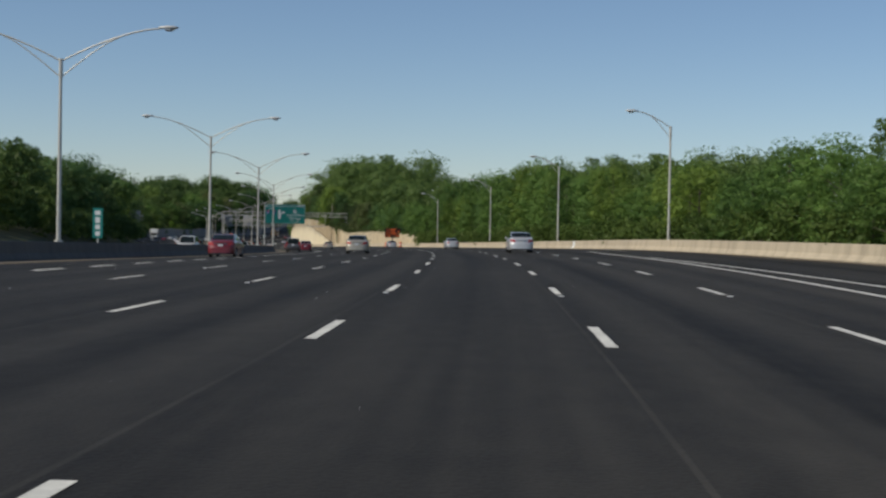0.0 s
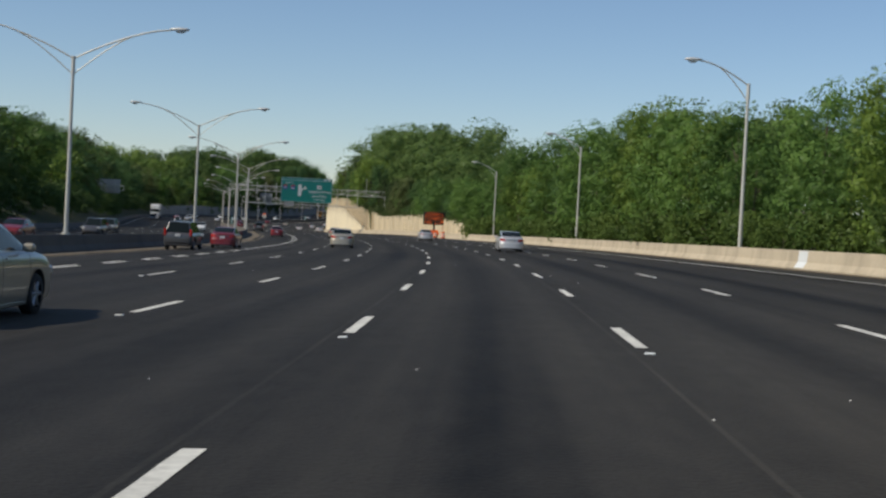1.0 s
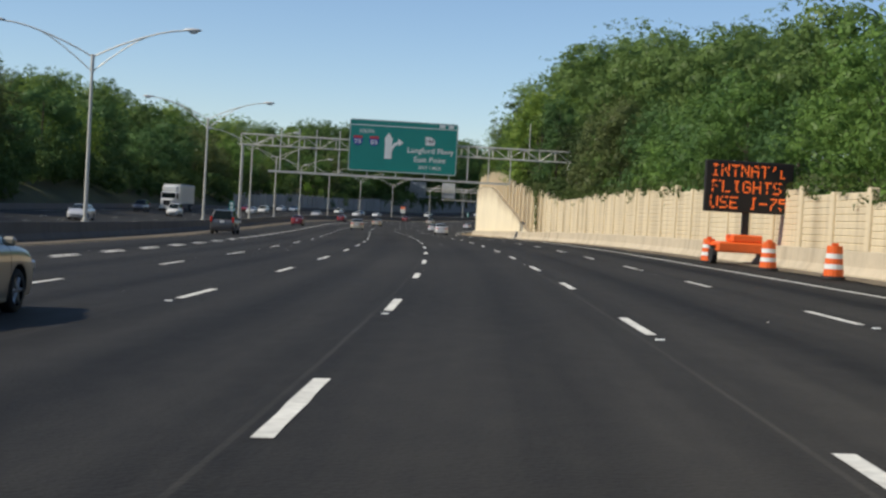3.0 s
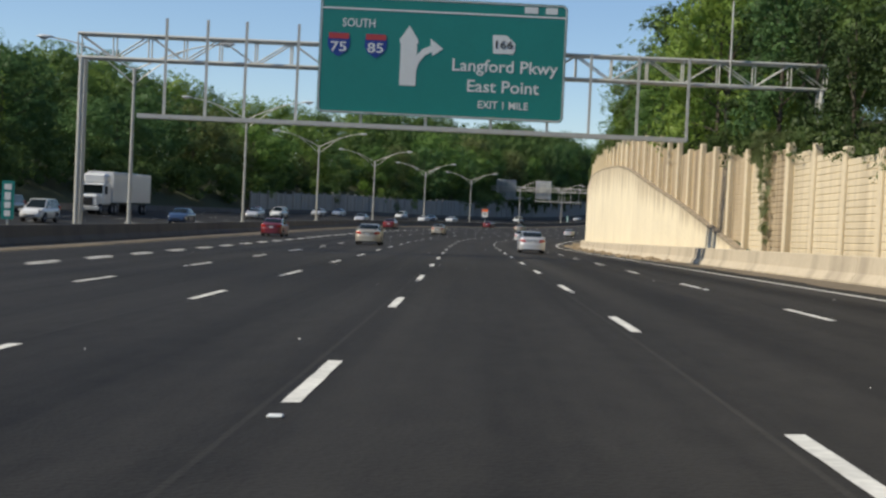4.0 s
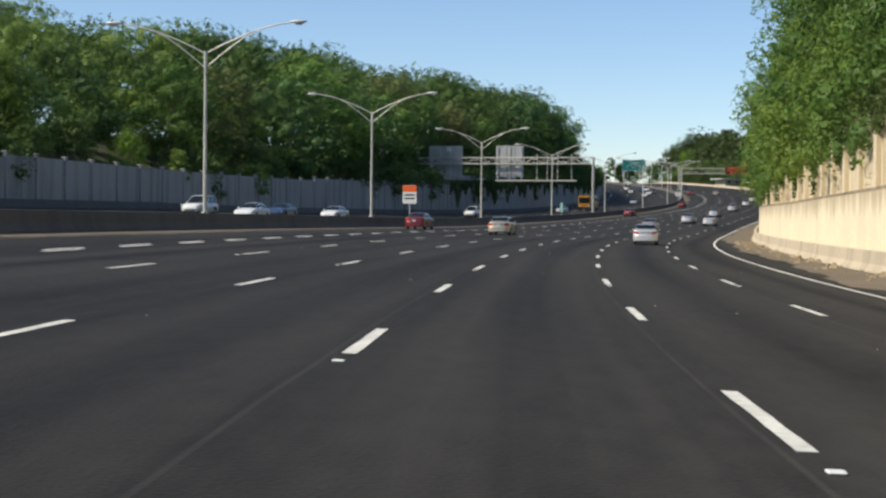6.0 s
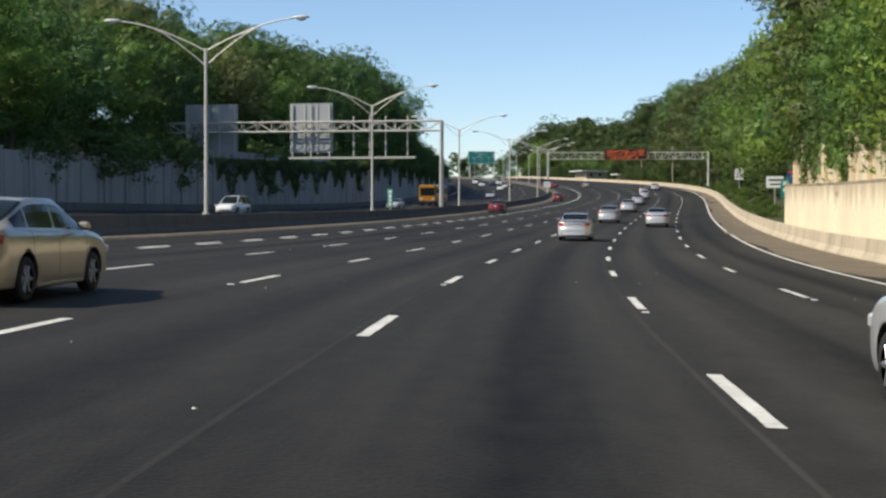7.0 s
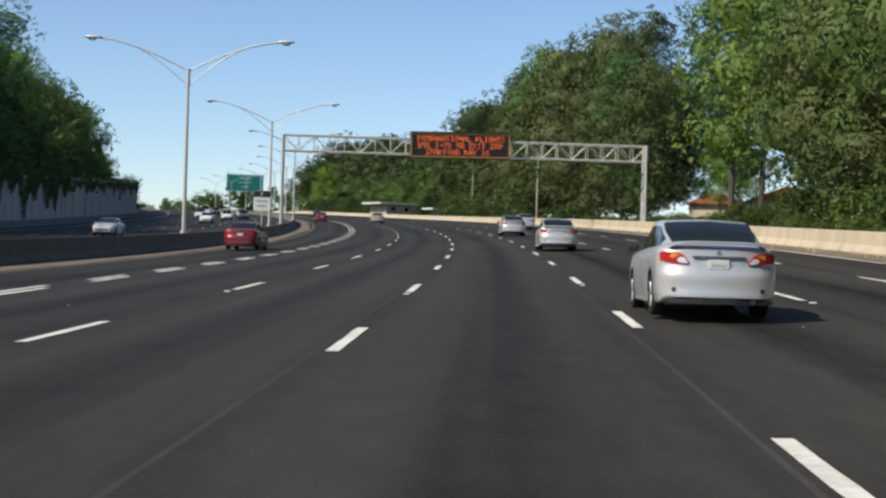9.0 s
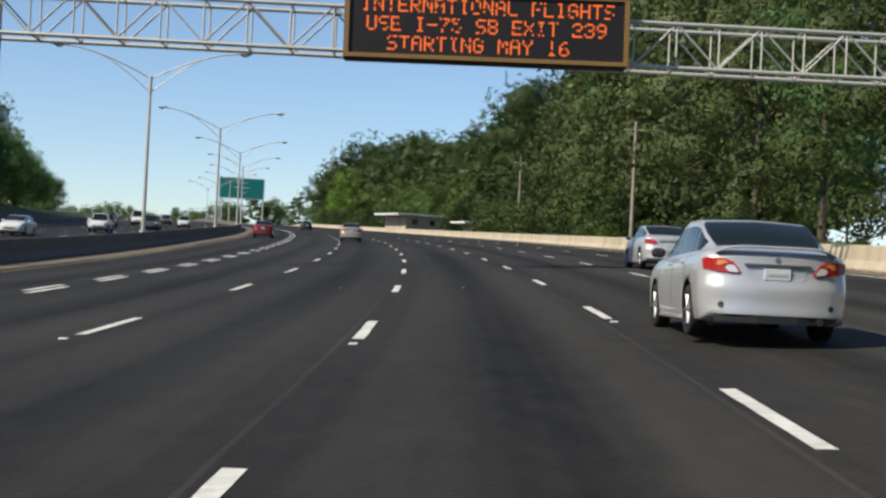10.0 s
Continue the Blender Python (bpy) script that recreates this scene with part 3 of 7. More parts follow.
CANOPY_LEFT = ((100, 13), (200, 14.5), (280, 15.5), (334, 17.5), (430, 19.5), (530, 19), (600, 18.5), (632, 17), (663, 19.5), (700, 23), (760, 25), (850, 26), (880, 28.5), (905, 29), (945, 25.5), (983, 22), (1025, 21.5), (1044, 20.5), (1086, 18.5), (1120, 15.5), (1150, 13.5), (1190, 10.5), (1300, 6))
RIDGE_LEFT = ((150, 18), (300, 20), (420, 24.5), (520, 26), (600, 25), (640, 24), (665, 26.5), (700, 28.5), (745, 30.5), (771, 30), (785, 34), (800, 29.5), (850, 31.5), (886, 32.5), (915, 31), (945, 27), (983, 23), (1030, 19), (1080, 13), (1130, 10), (1190, 6), (1300, 6))


def opposite_height(s, off):
    return ramp(OPPOSITE, s) * min(1.0, max(0.0, (-off - 17.5) / 21.5))


def ground_height(s, off):
    rb = ramp(RIGHT_BARRIER, s) + 0.35
    if off > rb:
        d = off - rb
        if 411 < s < 690:  # the bank that the retaining wall holds
            return min(ramp(RETAINED, s) - 0.3, 0.2 + 3 * max(0.0, d - 0.4)) + (ramp(HILL_RIGHT, s) - ramp(RETAINED, s)) * min(1.0, d / 18.0)
        return ramp(HILL_RIGHT, s) * min(1.0, d / 20.0) ** 0.9 + 0.15
    if off < -40.5:
        return opposite_height(s, off) + ramp(HILL_LEFT, s) * min(1.0, (-40.5 - off) / 20.0) ** 0.8 + 0.1
    return -0.5


RETAINED = ((411, 0.7), (428, 3.0), (455, 6.2), (464, 6.9), (480, 7.4), (500, 7.6), (510, 7.2), (534, 6.0), (550, 4.9), (567, 3.2), (583, 3.05), (606, 2.9), (690, 2.9))


def build_ground():
    offs_r = [0.42, 0.9, 1.5, 3, 6, 10, 16, 30, 60, 120, 260]
    verts, faces = [], []
    stations = [-360 + 10 * i for i in range(int(2060 / 10) + 1)]
    a0, a1 = at(-360, 0), at(1700, 0)
    axis = (a1 - a0).normalized()
    side = Vector((axis.y, -axis.x, 0))
    for n, s in enumerate(stations):
        rb = ramp(RIGHT_BARRIER, s)
        offs = [-300, -150, -90, -65, -54, -47, -43, -41, -40.6, -40.4, -30, -10, 5, rb - 0.3, rb + 0.34] + [rb + o for o in offs_r]
        row = [at(s, o, ground_height(s, o)) for o in offs]
        far = a0 + axis * (a1 - a0).length * n / (len(stations) - 1)
        row = [far - side * 3500 + Vector((0, 0, 4))] + row + [far + side * 3500 + Vector((0, 0, 4))]
        verts += row
    k = len(row)
    first, last = verts[:k], verts[-k:]
    verts = [v - axis * 2500 for v in first] + verts + [v + axis * 2500 for v in last]
    for i in range(len(verts) // k - 1):
        for j in range(k - 1):
            a = i * k + j
            faces.append((a, a + 1, a + k + 1, a + k))
    return tagged(mesh_object("ground", verts, faces, EARTH, smooth=True), "grassy earth banks rising on both sides of the highway", "ground", kind="structure")


build_ground()
sweep("road", -300, 1500, lambda s: [(-16.7, 0), (-10, 0), (-3, 0), (4, 0), (9.5, 0), (ramp(RIGHT_BARRIER, s) + 0.2, 0)], ASPHALT, label="dark asphalt carriageway of a wide multi-lane highway", category="road")
sweep("road_opposite", -300, 1500, lambda s: [(o, opposite_height(s, o)) for o in (-40.2, -34, -28, -22, -17.0)], ASPHALT, label="dark asphalt carriageway for the oncoming traffic", category="road")
sweep("median_shoulder", -300, 1400, lambda s: [(-16.6, 0.014), (-15.0 + 0.15 * math.sin(s / 9) + 0.08 * math.sin(s / 1.9), 0.007)], DUST, step=3, label="strip of dust and grit beside the median barrier", category="shoulder")
sweep("shoulder_dust", -300, 1400, lambda s: [(ramp(RIGHT_BARRIER, s) - ramp(DUST_WIDTH, s) + 0.2 * math.sin(s / 7) + 0.12 * math.sin(s / 2.3) + 0.07 * math.sin(s / 0.9), 0.006), (ramp(RIGHT_BARRIER, s) + 0.05, 0.03)], DUST, step=2, label="tan dust and grit swept against the shoulder barrier", category="shoulder")


def jersey(centre, height=0.82):
    """Cross-section of a concrete safety barrier."""
    c = centre
    return [(c - 0.3, -0.05), (c - 0.3, 0.08), (c - 0.14, 0.33), (c - 0.09, height - 0.02), (c - 0.07, height), (c + 0.07, height), (c + 0.09, height - 0.02), (c + 0.14, 0.33), (c + 0.3, 0.08), (c + 0.3, -0.05)]


def barrier_run(name, s0, s1, centre, mat, joint, label, raise_left=False):
    """A barrier cast in lengths, each a piece with a narrow open joint to the next."""
    root = empty(name, Matrix.Identity(4), label, "barrier", kind="structure")
    s = s0
    while s < s1:
        e = min(s + joint, s1)
        sweep("barrier_length", s + 0.012, e - 0.012, lambda q: jersey(centre(q)), mat, step=6.2, caps=True, parent=root)
        s = e
    return root


barrier_run("median_barrier", -60, 1300, lambda s: -16.85, SHADED_GREY_CONCRETE, 12.2, "grey concrete median barrier between the carriageways")
barrier_run("shoulder_barrier", -60, 1300, lambda s: ramp(RIGHT_BARRIER, s) + 0.3, TAN_CONCRETE, 12.2, "sunlit tan concrete barrier along the shoulder")
sweep("barrier_patch", 158.3, 159.6, lambda s: [(ramp(RIGHT_BARRIER, s) - 0.006, 0.085), (ramp(RIGHT_BARRIER, s) + 0.154, 0.335), (ramp(RIGHT_BARRIER, s) + 0.204, 0.80)], SIGN_WHITE, step=0.7, label="pale cream painted patch on the shoulder barrier", category="barrier patch")
sweep("far_kerb", -300, 1400, lambda s: [(-40.3, -0.1), (-40.3, opposite_height(s, -40) + 0.62), (-40.05, opposite_height(s, -40) + 0.62), (-39.8, opposite_height(s, -40) - 0.05)], SHADED_GREY_CONCRETE, label="low grey concrete kerb wall beside the oncoming lanes", category="barrier")


def stripe(name, s0, s1, off0, width, mat, label, h=0.008, lift=lambda s, o: 0.0):
    def section(s):
        o = off0(s) if callable(off0) else off0
        return [(o - width / 2, h + lift(s, o)), (o + width / 2, h + lift(s, o))]
    return sweep(name, s0, s1, section, mat, step=3, label=label, category="road marking")


stripe("right_edge_line", 108, 1400, lambda s: ramp(EDGE_LINE, s), 0.16, PAINT, "solid white edge line along the shoulder")
stripe("paint_drip", 443.8, 456.5, 3.43, 0.02, PAINT, "thin drip of white paint between two lane dashes")


def curved_strip():
    """A short bowed strip of white tape lying on the lane."""
    verts, faces = [], []
    for i in range(9):
        u = i / 8
        for w in (0.0, 0.05):
            verts.append(at(347.5 + 0.35 * (2 * u - 1) ** 2 + w * 2.0, 0.68 + 0.48 * u, 0.008))
    for i in range(8):
        faces.append((2 * i, 2 * i + 2, 2 * i + 3, 2 * i + 1))
    return tagged(mesh_object("tape_strip", verts, faces, PAINT), "short bowed strip of white tape on the asphalt", "road debris")


curved_strip()
stripe("gore_line", -100, 107, 9.95, 0.2, PAINT, "solid white line dividing the lane from the merging ramp")
stripe("ramp_line", -100, 84, lambda s: ramp(((-100, 14), (48, 11.35), (84, 10.35)), s), 0.2, PAINT, "solid white line on the merging ramp side")
stripe("left_edge_line", -100, 1400, -14.55, 0.14, YELLOW, "solid worn faded ochre edge line beside the median shoulder")
stripe("opposite_edge_line", -100, 1400, -18.6, 0.14, YELLOW, "solid worn faded ochre edge line of the oncoming carriageway", lift=opposite_height)
stripe("opposite_outer_line", -100, 1400, -37.6, 0.15, PAINT, "solid white outer edge line of the oncoming carriageway", lift=opposite_height)


def lie(s, off, h=0.0):
    """A pose flat on the road's surface, y along it."""
    f = (at(s + 0.5, off) - at(s - 0.5, off)).normalized()
    r = (at(s, off + 0.5) - at(s, off - 0.5)).normalized()
    u = r.cross(f).normalized()
    m = Matrix((r, f, u)).transposed().to_4x4()
    m.translation = at(s, off, h)
    return m


def dash_mesh(length, width, seed):
    """A painted dash with slightly ragged, worn ends."""
    rnd = random.Random(seed)
    ys = [-length / 2 + length * i / 6 for i in range(7)]
    verts, faces = [], []
    for i, y in enumerate(ys):
        for sx in (-1, 1):
            e = rnd.uniform(-0.007, 0.007) if 0 < i < 6 else 0
            d = rnd.uniform(-0.02, 0.02) if i in (0, 6) else 0
            verts.append((sx * (width / 2 + e), y + d, 0.0))
    for i in range(6):
        a = 2 * i
        faces.append((a, a + 1, a + 3, a + 2))
    me = bpy.data.meshes.new("dash")
    me.from_pydata(verts, [], faces)
    me.materials.append(PAINT)
    return me


DASHES = [dash_mesh(3.2, 0.14, i) for i in range(6)]
HOV_DASHES = [dash_mesh(3.0, 0.17, 20 + i) for i in range(4)]
# where the dashes of each lane line end, in metres along that line past a whole number of spacings
PHASES = {-2: ((88, 2.2), (126, 3.3), (177, 5.6), (219, 10.8), (257, 11.9), (370, 14.3), (418, 13.3), (466, 12.5), (549, 10.8), (656, 9.3), (752, 7.8), (872, 6.2)),
          -1: ((39, 14.2), (123, 12.8), (208, 12.0), (353, 10.3), (413, 10.0), (497, 8.8), (641, 7.1), (702, 7.4), (860, 6.1)),
          0: ((0, 10.4),), 1: ((34, 10.3), (155, 9.0), (239, 8.4), (348, 7.3), (445, 7.0), (530, 6.5), (663, 4.6)),
          2: ((35, 11.5), (205, 11.5), (266, 12.0), (412, 11.8), (546, 11.0), (718, 11.0))}
STUD = bpy.data.meshes.new("road_stud")
_bm = bmesh.new()
box(_bm, -0.055, 0.055, -0.05, 0.05, 0.0, 0.02, 0.008)
_bm.to_mesh(STUD)
_bm.free()
STUD.materials.append(SIGN_WHITE)


def lane_line(line):
    off = line * LANE
    root = empty("lane_line", Matrix.Identity(4), "white broken lane line of separate painted dashes", "road marking", kind="structure")
    arc = np.concatenate([[0], np.cumsum(1 + LINE_BEND[1:] * off)])
    arc = arc - np.interp(-60, SS, arc) - 60
    rnd = random.Random(line)
    for n in range(-12, 92):
        s = float(np.interp(n * 12.192, arc, SS))
        end = float(np.interp(n * 12.192 + ramp(PHASES[line], s), arc, SS))
        if not -90 < end < 1010:
            continue
        ob = new("dash", rnd.choice(DASHES))
        ob.parent = root
        ob.matrix_basis = lie(end - 1.6, off, 0.007)
        if n % 2 == 1 and 10 < end < 900:
            stud = new("road_stud", STUD)
            stud.matrix_basis = lie(end - 3.2 - 0.75, off, 0.0)
            tagged(stud, "small white raised reflective stud glued to the asphalt", "road stud", "studs along the lane lines")


for _line in (-2, -1, 0, 1, 2):
    lane_line(_line)


def hov_line():
    root = empty("carpool_line", Matrix.Identity(4), "double row of short white dashes beside the carpool lane", "road marking", kind="structure")
    rnd = random.Random(7)
    for n in range(-36, 168):
        s = float(np.interp(n, (-36, 0, 41, 61, 108, 122, 168), (-84, 135.8, 389.9, 511.7, 796.1, 881.9, 1162)))
        for dx, ds in ((-0.17, 0.5), (0.17, -0.5)):
            ob = new("dash", rnd.choice(HOV_DASHES))
            ob.parent = root
            ob.matrix_basis = lie(s + ds, -10.6 + dx, 0.007)


hov_line()
for _o in (-22.0, -25.5, -29.0, -32.5):
    _verts, _faces = [], []
    for _n in range(-4, 100):
        for _q in (0, 3.05):
            _s = _n * 12.192 + _q + _o
            _verts += [at(_s, _o - 0.075, 0.008 + opposite_height(_s, _o)), at(_s, _o + 0.075, 0.008 + opposite_height(_s, _o))]
        _i = len(_verts) - 4
        _faces.append((_i, _i + 1, _i + 3, _i + 2))
    tagged(mesh_object("opposite_lane_line", _verts, _faces, PAINT), "white broken lane line of the oncoming carriageway", "road marking", kind="structure")

def scattered_grit():
    """Small pale bits of gravel and litter on the lanes."""
    rnd = random.Random(21)
    verts, faces = [], []
    for _ in range(300):
        s, o, r = rnd.uniform(10, 900), rnd.uniform(-14, 12), rnd.uniform(0.008, 0.02)
        p = at(s, o, 0.0)
        i = len(verts)
        verts += [p + Vector((r * rnd.uniform(0.7, 1.4) * a, r * rnd.uniform(0.7, 1.4) * b, c * r * 0.8)) for a, b, c in ((1, 0, 0), (0, 1, 0), (-1, 0, 0), (0, -1, 0), (0, 0, 1))]
        faces += [(i, i + 1, i + 4), (i + 1, i + 2, i + 4), (i + 2, i + 3, i + 4), (i + 3, i, i + 4)]
    return tagged(mesh_object("road_grit", verts, faces, PAINT), "small pale bits of grit scattered on the asphalt", "grit", kind="stuff")


scattered_grit()


def rubble(s0, s1, count, reach, size):
    """Stones and clods that lie along the foot of the shoulder barrier."""
    rnd = random.Random(int(s0))
    verts, faces = [], []
    for _ in range(count):
        s = rnd.uniform(s0, s1)
        r = size * rnd.uniform(0.35, 1.0) ** 2
        p = at(s, ramp(RIGHT_BARRIER, s) - 0.05 - reach * rnd.random() ** 2.2, 0.01)
        i = len(verts)
        k = 6
        ring = [rnd.uniform(0.7, 1.3) for _ in range(k)]
        verts += [p + Vector((r * ring[j] * math.cos(j * 1.047), r * ring[j] * 1.5 * math.sin(j * 1.047), 0)) for j in range(k)]
        verts += [p + Vector((0.6 * r * ring[j] * math.cos(j * 1.047 + 0.4), 0.8 * r * ring[j] * math.sin(j * 1.047 + 0.4), r * rnd.uniform(0.5, 0.9))) for j in range(k)]
        faces += [(i + j, i + (j + 1) % k, i + k + (j + 1) % k, i + k + j) for j in range(k)] + [tuple(i + k + j for j in range(k))]
    return tagged(mesh_object("rubble", verts, faces, RUBBLE), "tan stones and clods along the foot of the barrier", "rubble", kind="stuff")


rubble(425, 640, 420, 1.6, 0.22)
rubble(700, 900, 150, 1.0, 0.14)


def tyre_scrap(s, off, turn, length):
    """A torn, curled strip of tyre tread."""
    verts, faces = [], []
    for i in range(9):
        u = i / 8
        x, z = 0.12 * math.sin(u * 5.0), 0.02 + 0.13 * math.sin(u * math.pi) * (0.6 + 0.4 * math.sin(u * 9))
        for w in (-0.09, 0.09):
            for h in (0.0, 0.03):
                verts.append((x + w * (1 - 0.3 * u), length * (u - 0.5), z + h))
    for i in range(8):
        a, b = 4 * i, 4 * i + 4
        faces += [(a, a + 2, b + 2, b), (a + 1, b + 1, b + 3, a + 3), (a, b, b + 1, a + 1), (a + 2, a + 3, b + 3, b + 2)]
    faces += [(0, 1, 3, 2), (32, 34, 35, 33)]
    ob = mesh_object("tyre_scrap", verts, faces, RUBBER)
    ob.matrix_basis = stand(s, off, 0.0, turn)
    return tagged(ob, "torn black strip of tyre lying on the shoulder", "road debris")


tyre_scrap(788.5, 10.75, 70, 1.1)
tyre_scrap(790.2, 10.5, 110, 0.8)

# ---------------------------------------------------------------- walls
NOISE_TOP = ((296, 1.85), (301, 2.2), (312, 2.5), (334, 3.4), (393, 3.7), (397, 4.05), (405, 4.8), (413, 5.1), (431, 6.2), (441, 7.3), (460, 8.7), (480, 9.5), (490, 9.65), (507, 9.5), (515, 8.6), (560, 7.0), (606, 6.2), (690, 5.1))
LEFT_TOP = ((550, 3.9), (572, 4.0), (617, 4.9), (640, 4.9), (775, 5.6), (838, 6.8), (864, 5.6), (905, 4.6), (955, 4.9), (1004, 5.2), (1036, 3.9))


def wall_off(s):
    return ramp(RIGHT_BARRIER, s) + 0.66


def build_retaining_wall():
    root = empty("retaining_wall", Matrix.Identity(4), "smooth sunlit cream concrete retaining wall with rain streaks", "wall", kind="structure")
    s = 411.0
    while s < 686:
        e = min(s + 9.0, 686.0)
        sweep("wall_length", s + 0.012, e - 0.012, lambda q: [(wall_off(q), -0.1), (wall_off(q), ramp(RETAINED, q)), (wall_off(q) + 0.45, ramp(RETAINED, q)), (wall_off(q) + 0.45, -0.1)], WALL_CONCRETE, step=1.5, caps=True, parent=root)
        s = e
    sweep("coping", 411, 686, lambda q: [(wall_off(q) - 0.015, ramp(RETAINED, q) - 0.02), (wall_off(q) - 0.015, ramp(RETAINED, q) + 0.09), (wall_off(q) + 0.3, ramp(RETAINED, q) + 0.09), (wall_off(q) + 0.3, ramp(RETAINED, q) - 0.02)], MOULDY_CONCRETE, step=1.5, closed=True, caps=True, parent=root, label="thin coping dark with mould")


def rib_panel(s0, s1, off, z0, z1, mat, parent, rib=0.22, deep=0.025):
    """A noise-wall panel whose face steps in and out in horizontal ribs."""
    verts, faces = [], []
    n = max(2, int((z1 - z0) / rib))
    zs, outs = [], []
    for i in range(n):
        a, b = z0 + (z1 - z0) * i / n, z0 + (z1 - z0) * (i + 1) / n
        zs += [a + 0.01, b - 0.04, b - 0.02]
        outs += [0.0, 0.0, deep]
    ring = [(o, z) for o, z in zip(outs, zs)] + [(0.12, z1), (0.12, z0)]
    for s in (s0, s1):
        for o, z in ring:
            verts.append(at(s, off(s) + o, z))
    k = len(ring)
    for j in range(k):
        a, b = j, (j + 1) % k
        faces.append((a, b, b + k, a + k))
    faces += [tuple(range(k))[::-1], tuple(range(k, 2 * k))]
    return mesh_object("panel", verts, faces, mat, parent)


def wall_post(s, off, z0, z1, mat, parent, half=0.2, cap=None):
    bm = bmesh.new()
    box(bm, -0.08, 0.2, -half, half, z0, z1, 0.03)
    if cap:
        box(bm, -0.18, 0.24, -half - 0.05, half + 0.05, z1 - 0.02, z1 + 0.1, 0.02)
    ob = part("post", bm, mat, parent)
    ob.matrix_basis = stand(s, off(s))
    return ob


def build_noise_wall():
    root = empty("noise_wall", Matrix.Identity(4), "tan ribbed concrete noise wall of panels between posts", "wall", kind="structure")
    off = lambda s: wall_off(s) + 0.34 if s > 408 else ramp(RIGHT_BARRIER, s) + 0.95
    s, rnd = 296.0, random.Random(5)
    while s < 684:
        e = s + 4.0
        mid = (s + e) / 2
        base = ramp(RETAINED, mid) - 0.35 if s > 411 else 0.1
        top = round(ramp(NOISE_TOP, mid) / 0.3) * 0.3 + rnd.uniform(-0.03, 0.03)
        stained = 403 < s < 472 and rnd.random() < (0.95 if s < 440 else 0.6)
        back = off if s < 400 else lambda q: off(q) + 0.16
        rib_panel(s + 0.1, e - 0.1, back, base, top, STAINED_PANEL if stained else PANEL_CONCRETE, root, 0.22, 0.025 if s < 411 else 0.012)
        wall_post(s, off, base - 0.1, top + rnd.uniform(0.05, 0.15), PANEL_CONCRETE, root, 0.24)
        s = e
    wall_post(s, off, base - 0.1, top + 0.2, PANEL_CONCRETE, root, 0.24)


def build_left_wall():
    root = empty("noise_wall_left", Matrix.Identity(4), "grey concrete noise wall in shade with flat panels and capped posts", "wall", kind="structure")
    off = lambda s: -40.75
    s = 568.4
    while s < 744:
        e = s + 4.6
        lift = opposite_height(s, -40)
        top = round(ramp(LEFT_TOP, s + 2.3) / 0.25) * 0.25
        verts = [at(q, -40.7 - d, z) for q in (s + 0.12, e - 0.12) for d, z in ((0, lift - 0.3), (0, top), (0.14, top), (0.14, lift - 0.3))]
        mesh_object("panel", verts, [(0, 1, 5, 4), (1, 2, 6, 5), (2, 3, 7, 6), (3, 0, 4, 7), (3, 2, 1, 0), (4, 5, 6, 7)], SHADE_CONCRETE, root)
        wall_post(s, off, lift - 0.4, top + 0.15, SHADE_CONCRETE, root, 0.16, cap=True)
        s = e
    root = empty("retaining_wall_left", Matrix.Identity(4), "tall shaded blue-grey concrete retaining wall with dark streaks", "wall", kind="structure")
    s = 744.0
    while s < 1000:
        e = min(s + 9.0, 1000.0)
        sweep("wall_length", s + 0.015, e - 0.015, lambda q: [(-40.6, -0.3), (-40.75, ramp(LEFT_TOP, q)), (-41.2, ramp(LEFT_TOP, q)), (-41.2, -0.3)], SHADE_CONCRETE, step=3, caps=True, parent=root)
        s = e
    # panels standing on the wall behind its top
    root = empty("upper_noise_wall", Matrix.Identity(4), "grey noise wall panels standing above the shaded retaining wall", "wall", kind="structure")
    s = 744.0
    while s < 792:
        e = s + 4.6
        z0, z1 = ramp(LEFT_TOP, s) - 0.8, ramp(LEFT_TOP, s) + 1.3
        verts = [at(q, -41.5 - d, z) for q in (s + 0.06, e - 0.06) for d, z in ((0, z0), (0, z1), (0.14, z1), (0.14, z0))]
        mesh_object("panel", verts, [(0, 1, 5, 4), (1, 2, 6, 5), (2, 3, 7, 6), (3, 0, 4, 7), (3, 2, 1, 0), (4, 5, 6, 7)], SHADE_CONCRETE, root)
        s = e


build_retaining_wall()
build_noise_wall()
build_left_wall()
# ---------------------------------------------------------------- street lamps
def curve_tube(bm, pts, r, n=6):
    """One bent tube through the points, in the x-z plane."""
    prev = None
    for i, q in enumerate(pts):
        d = Vector(pts[min(i + 1, len(pts) - 1)]) - Vector(pts[max(i - 1, 0)])
        d.normalize()
        u = Vector((0, 1, 0))
        w = d.cross(u)
        ring = [bm.verts.new(Vector(q) + u * r * math.cos(a) + w * r * math.sin(a)) for a in [2 * math.pi * k / n for k in range(n)]]
        if prev:
            for k in range(n):
                bm.faces.new((prev[k], prev[(k + 1) % n], ring[(k + 1) % n], ring[k]))
        else:
            bm.faces.new(ring)
        prev = ring
    bm.faces.new(prev[::-1])
    return bm


def arm_height(t, rise):
    return rise * (1 - (1 - t) ** 1.55)


def lamp_arm(side, reach=4.5, rise=1.55):
    """The upper tube, which rises from the pole and levels off at the lamp."""
    return curve_tube(bmesh.new(), [(side * reach * t, 0, 0.1 + arm_height(t, rise)) for t in (0, 0.15, 0.3, 0.5, 0.7, 0.85, 1.0)], 0.04)


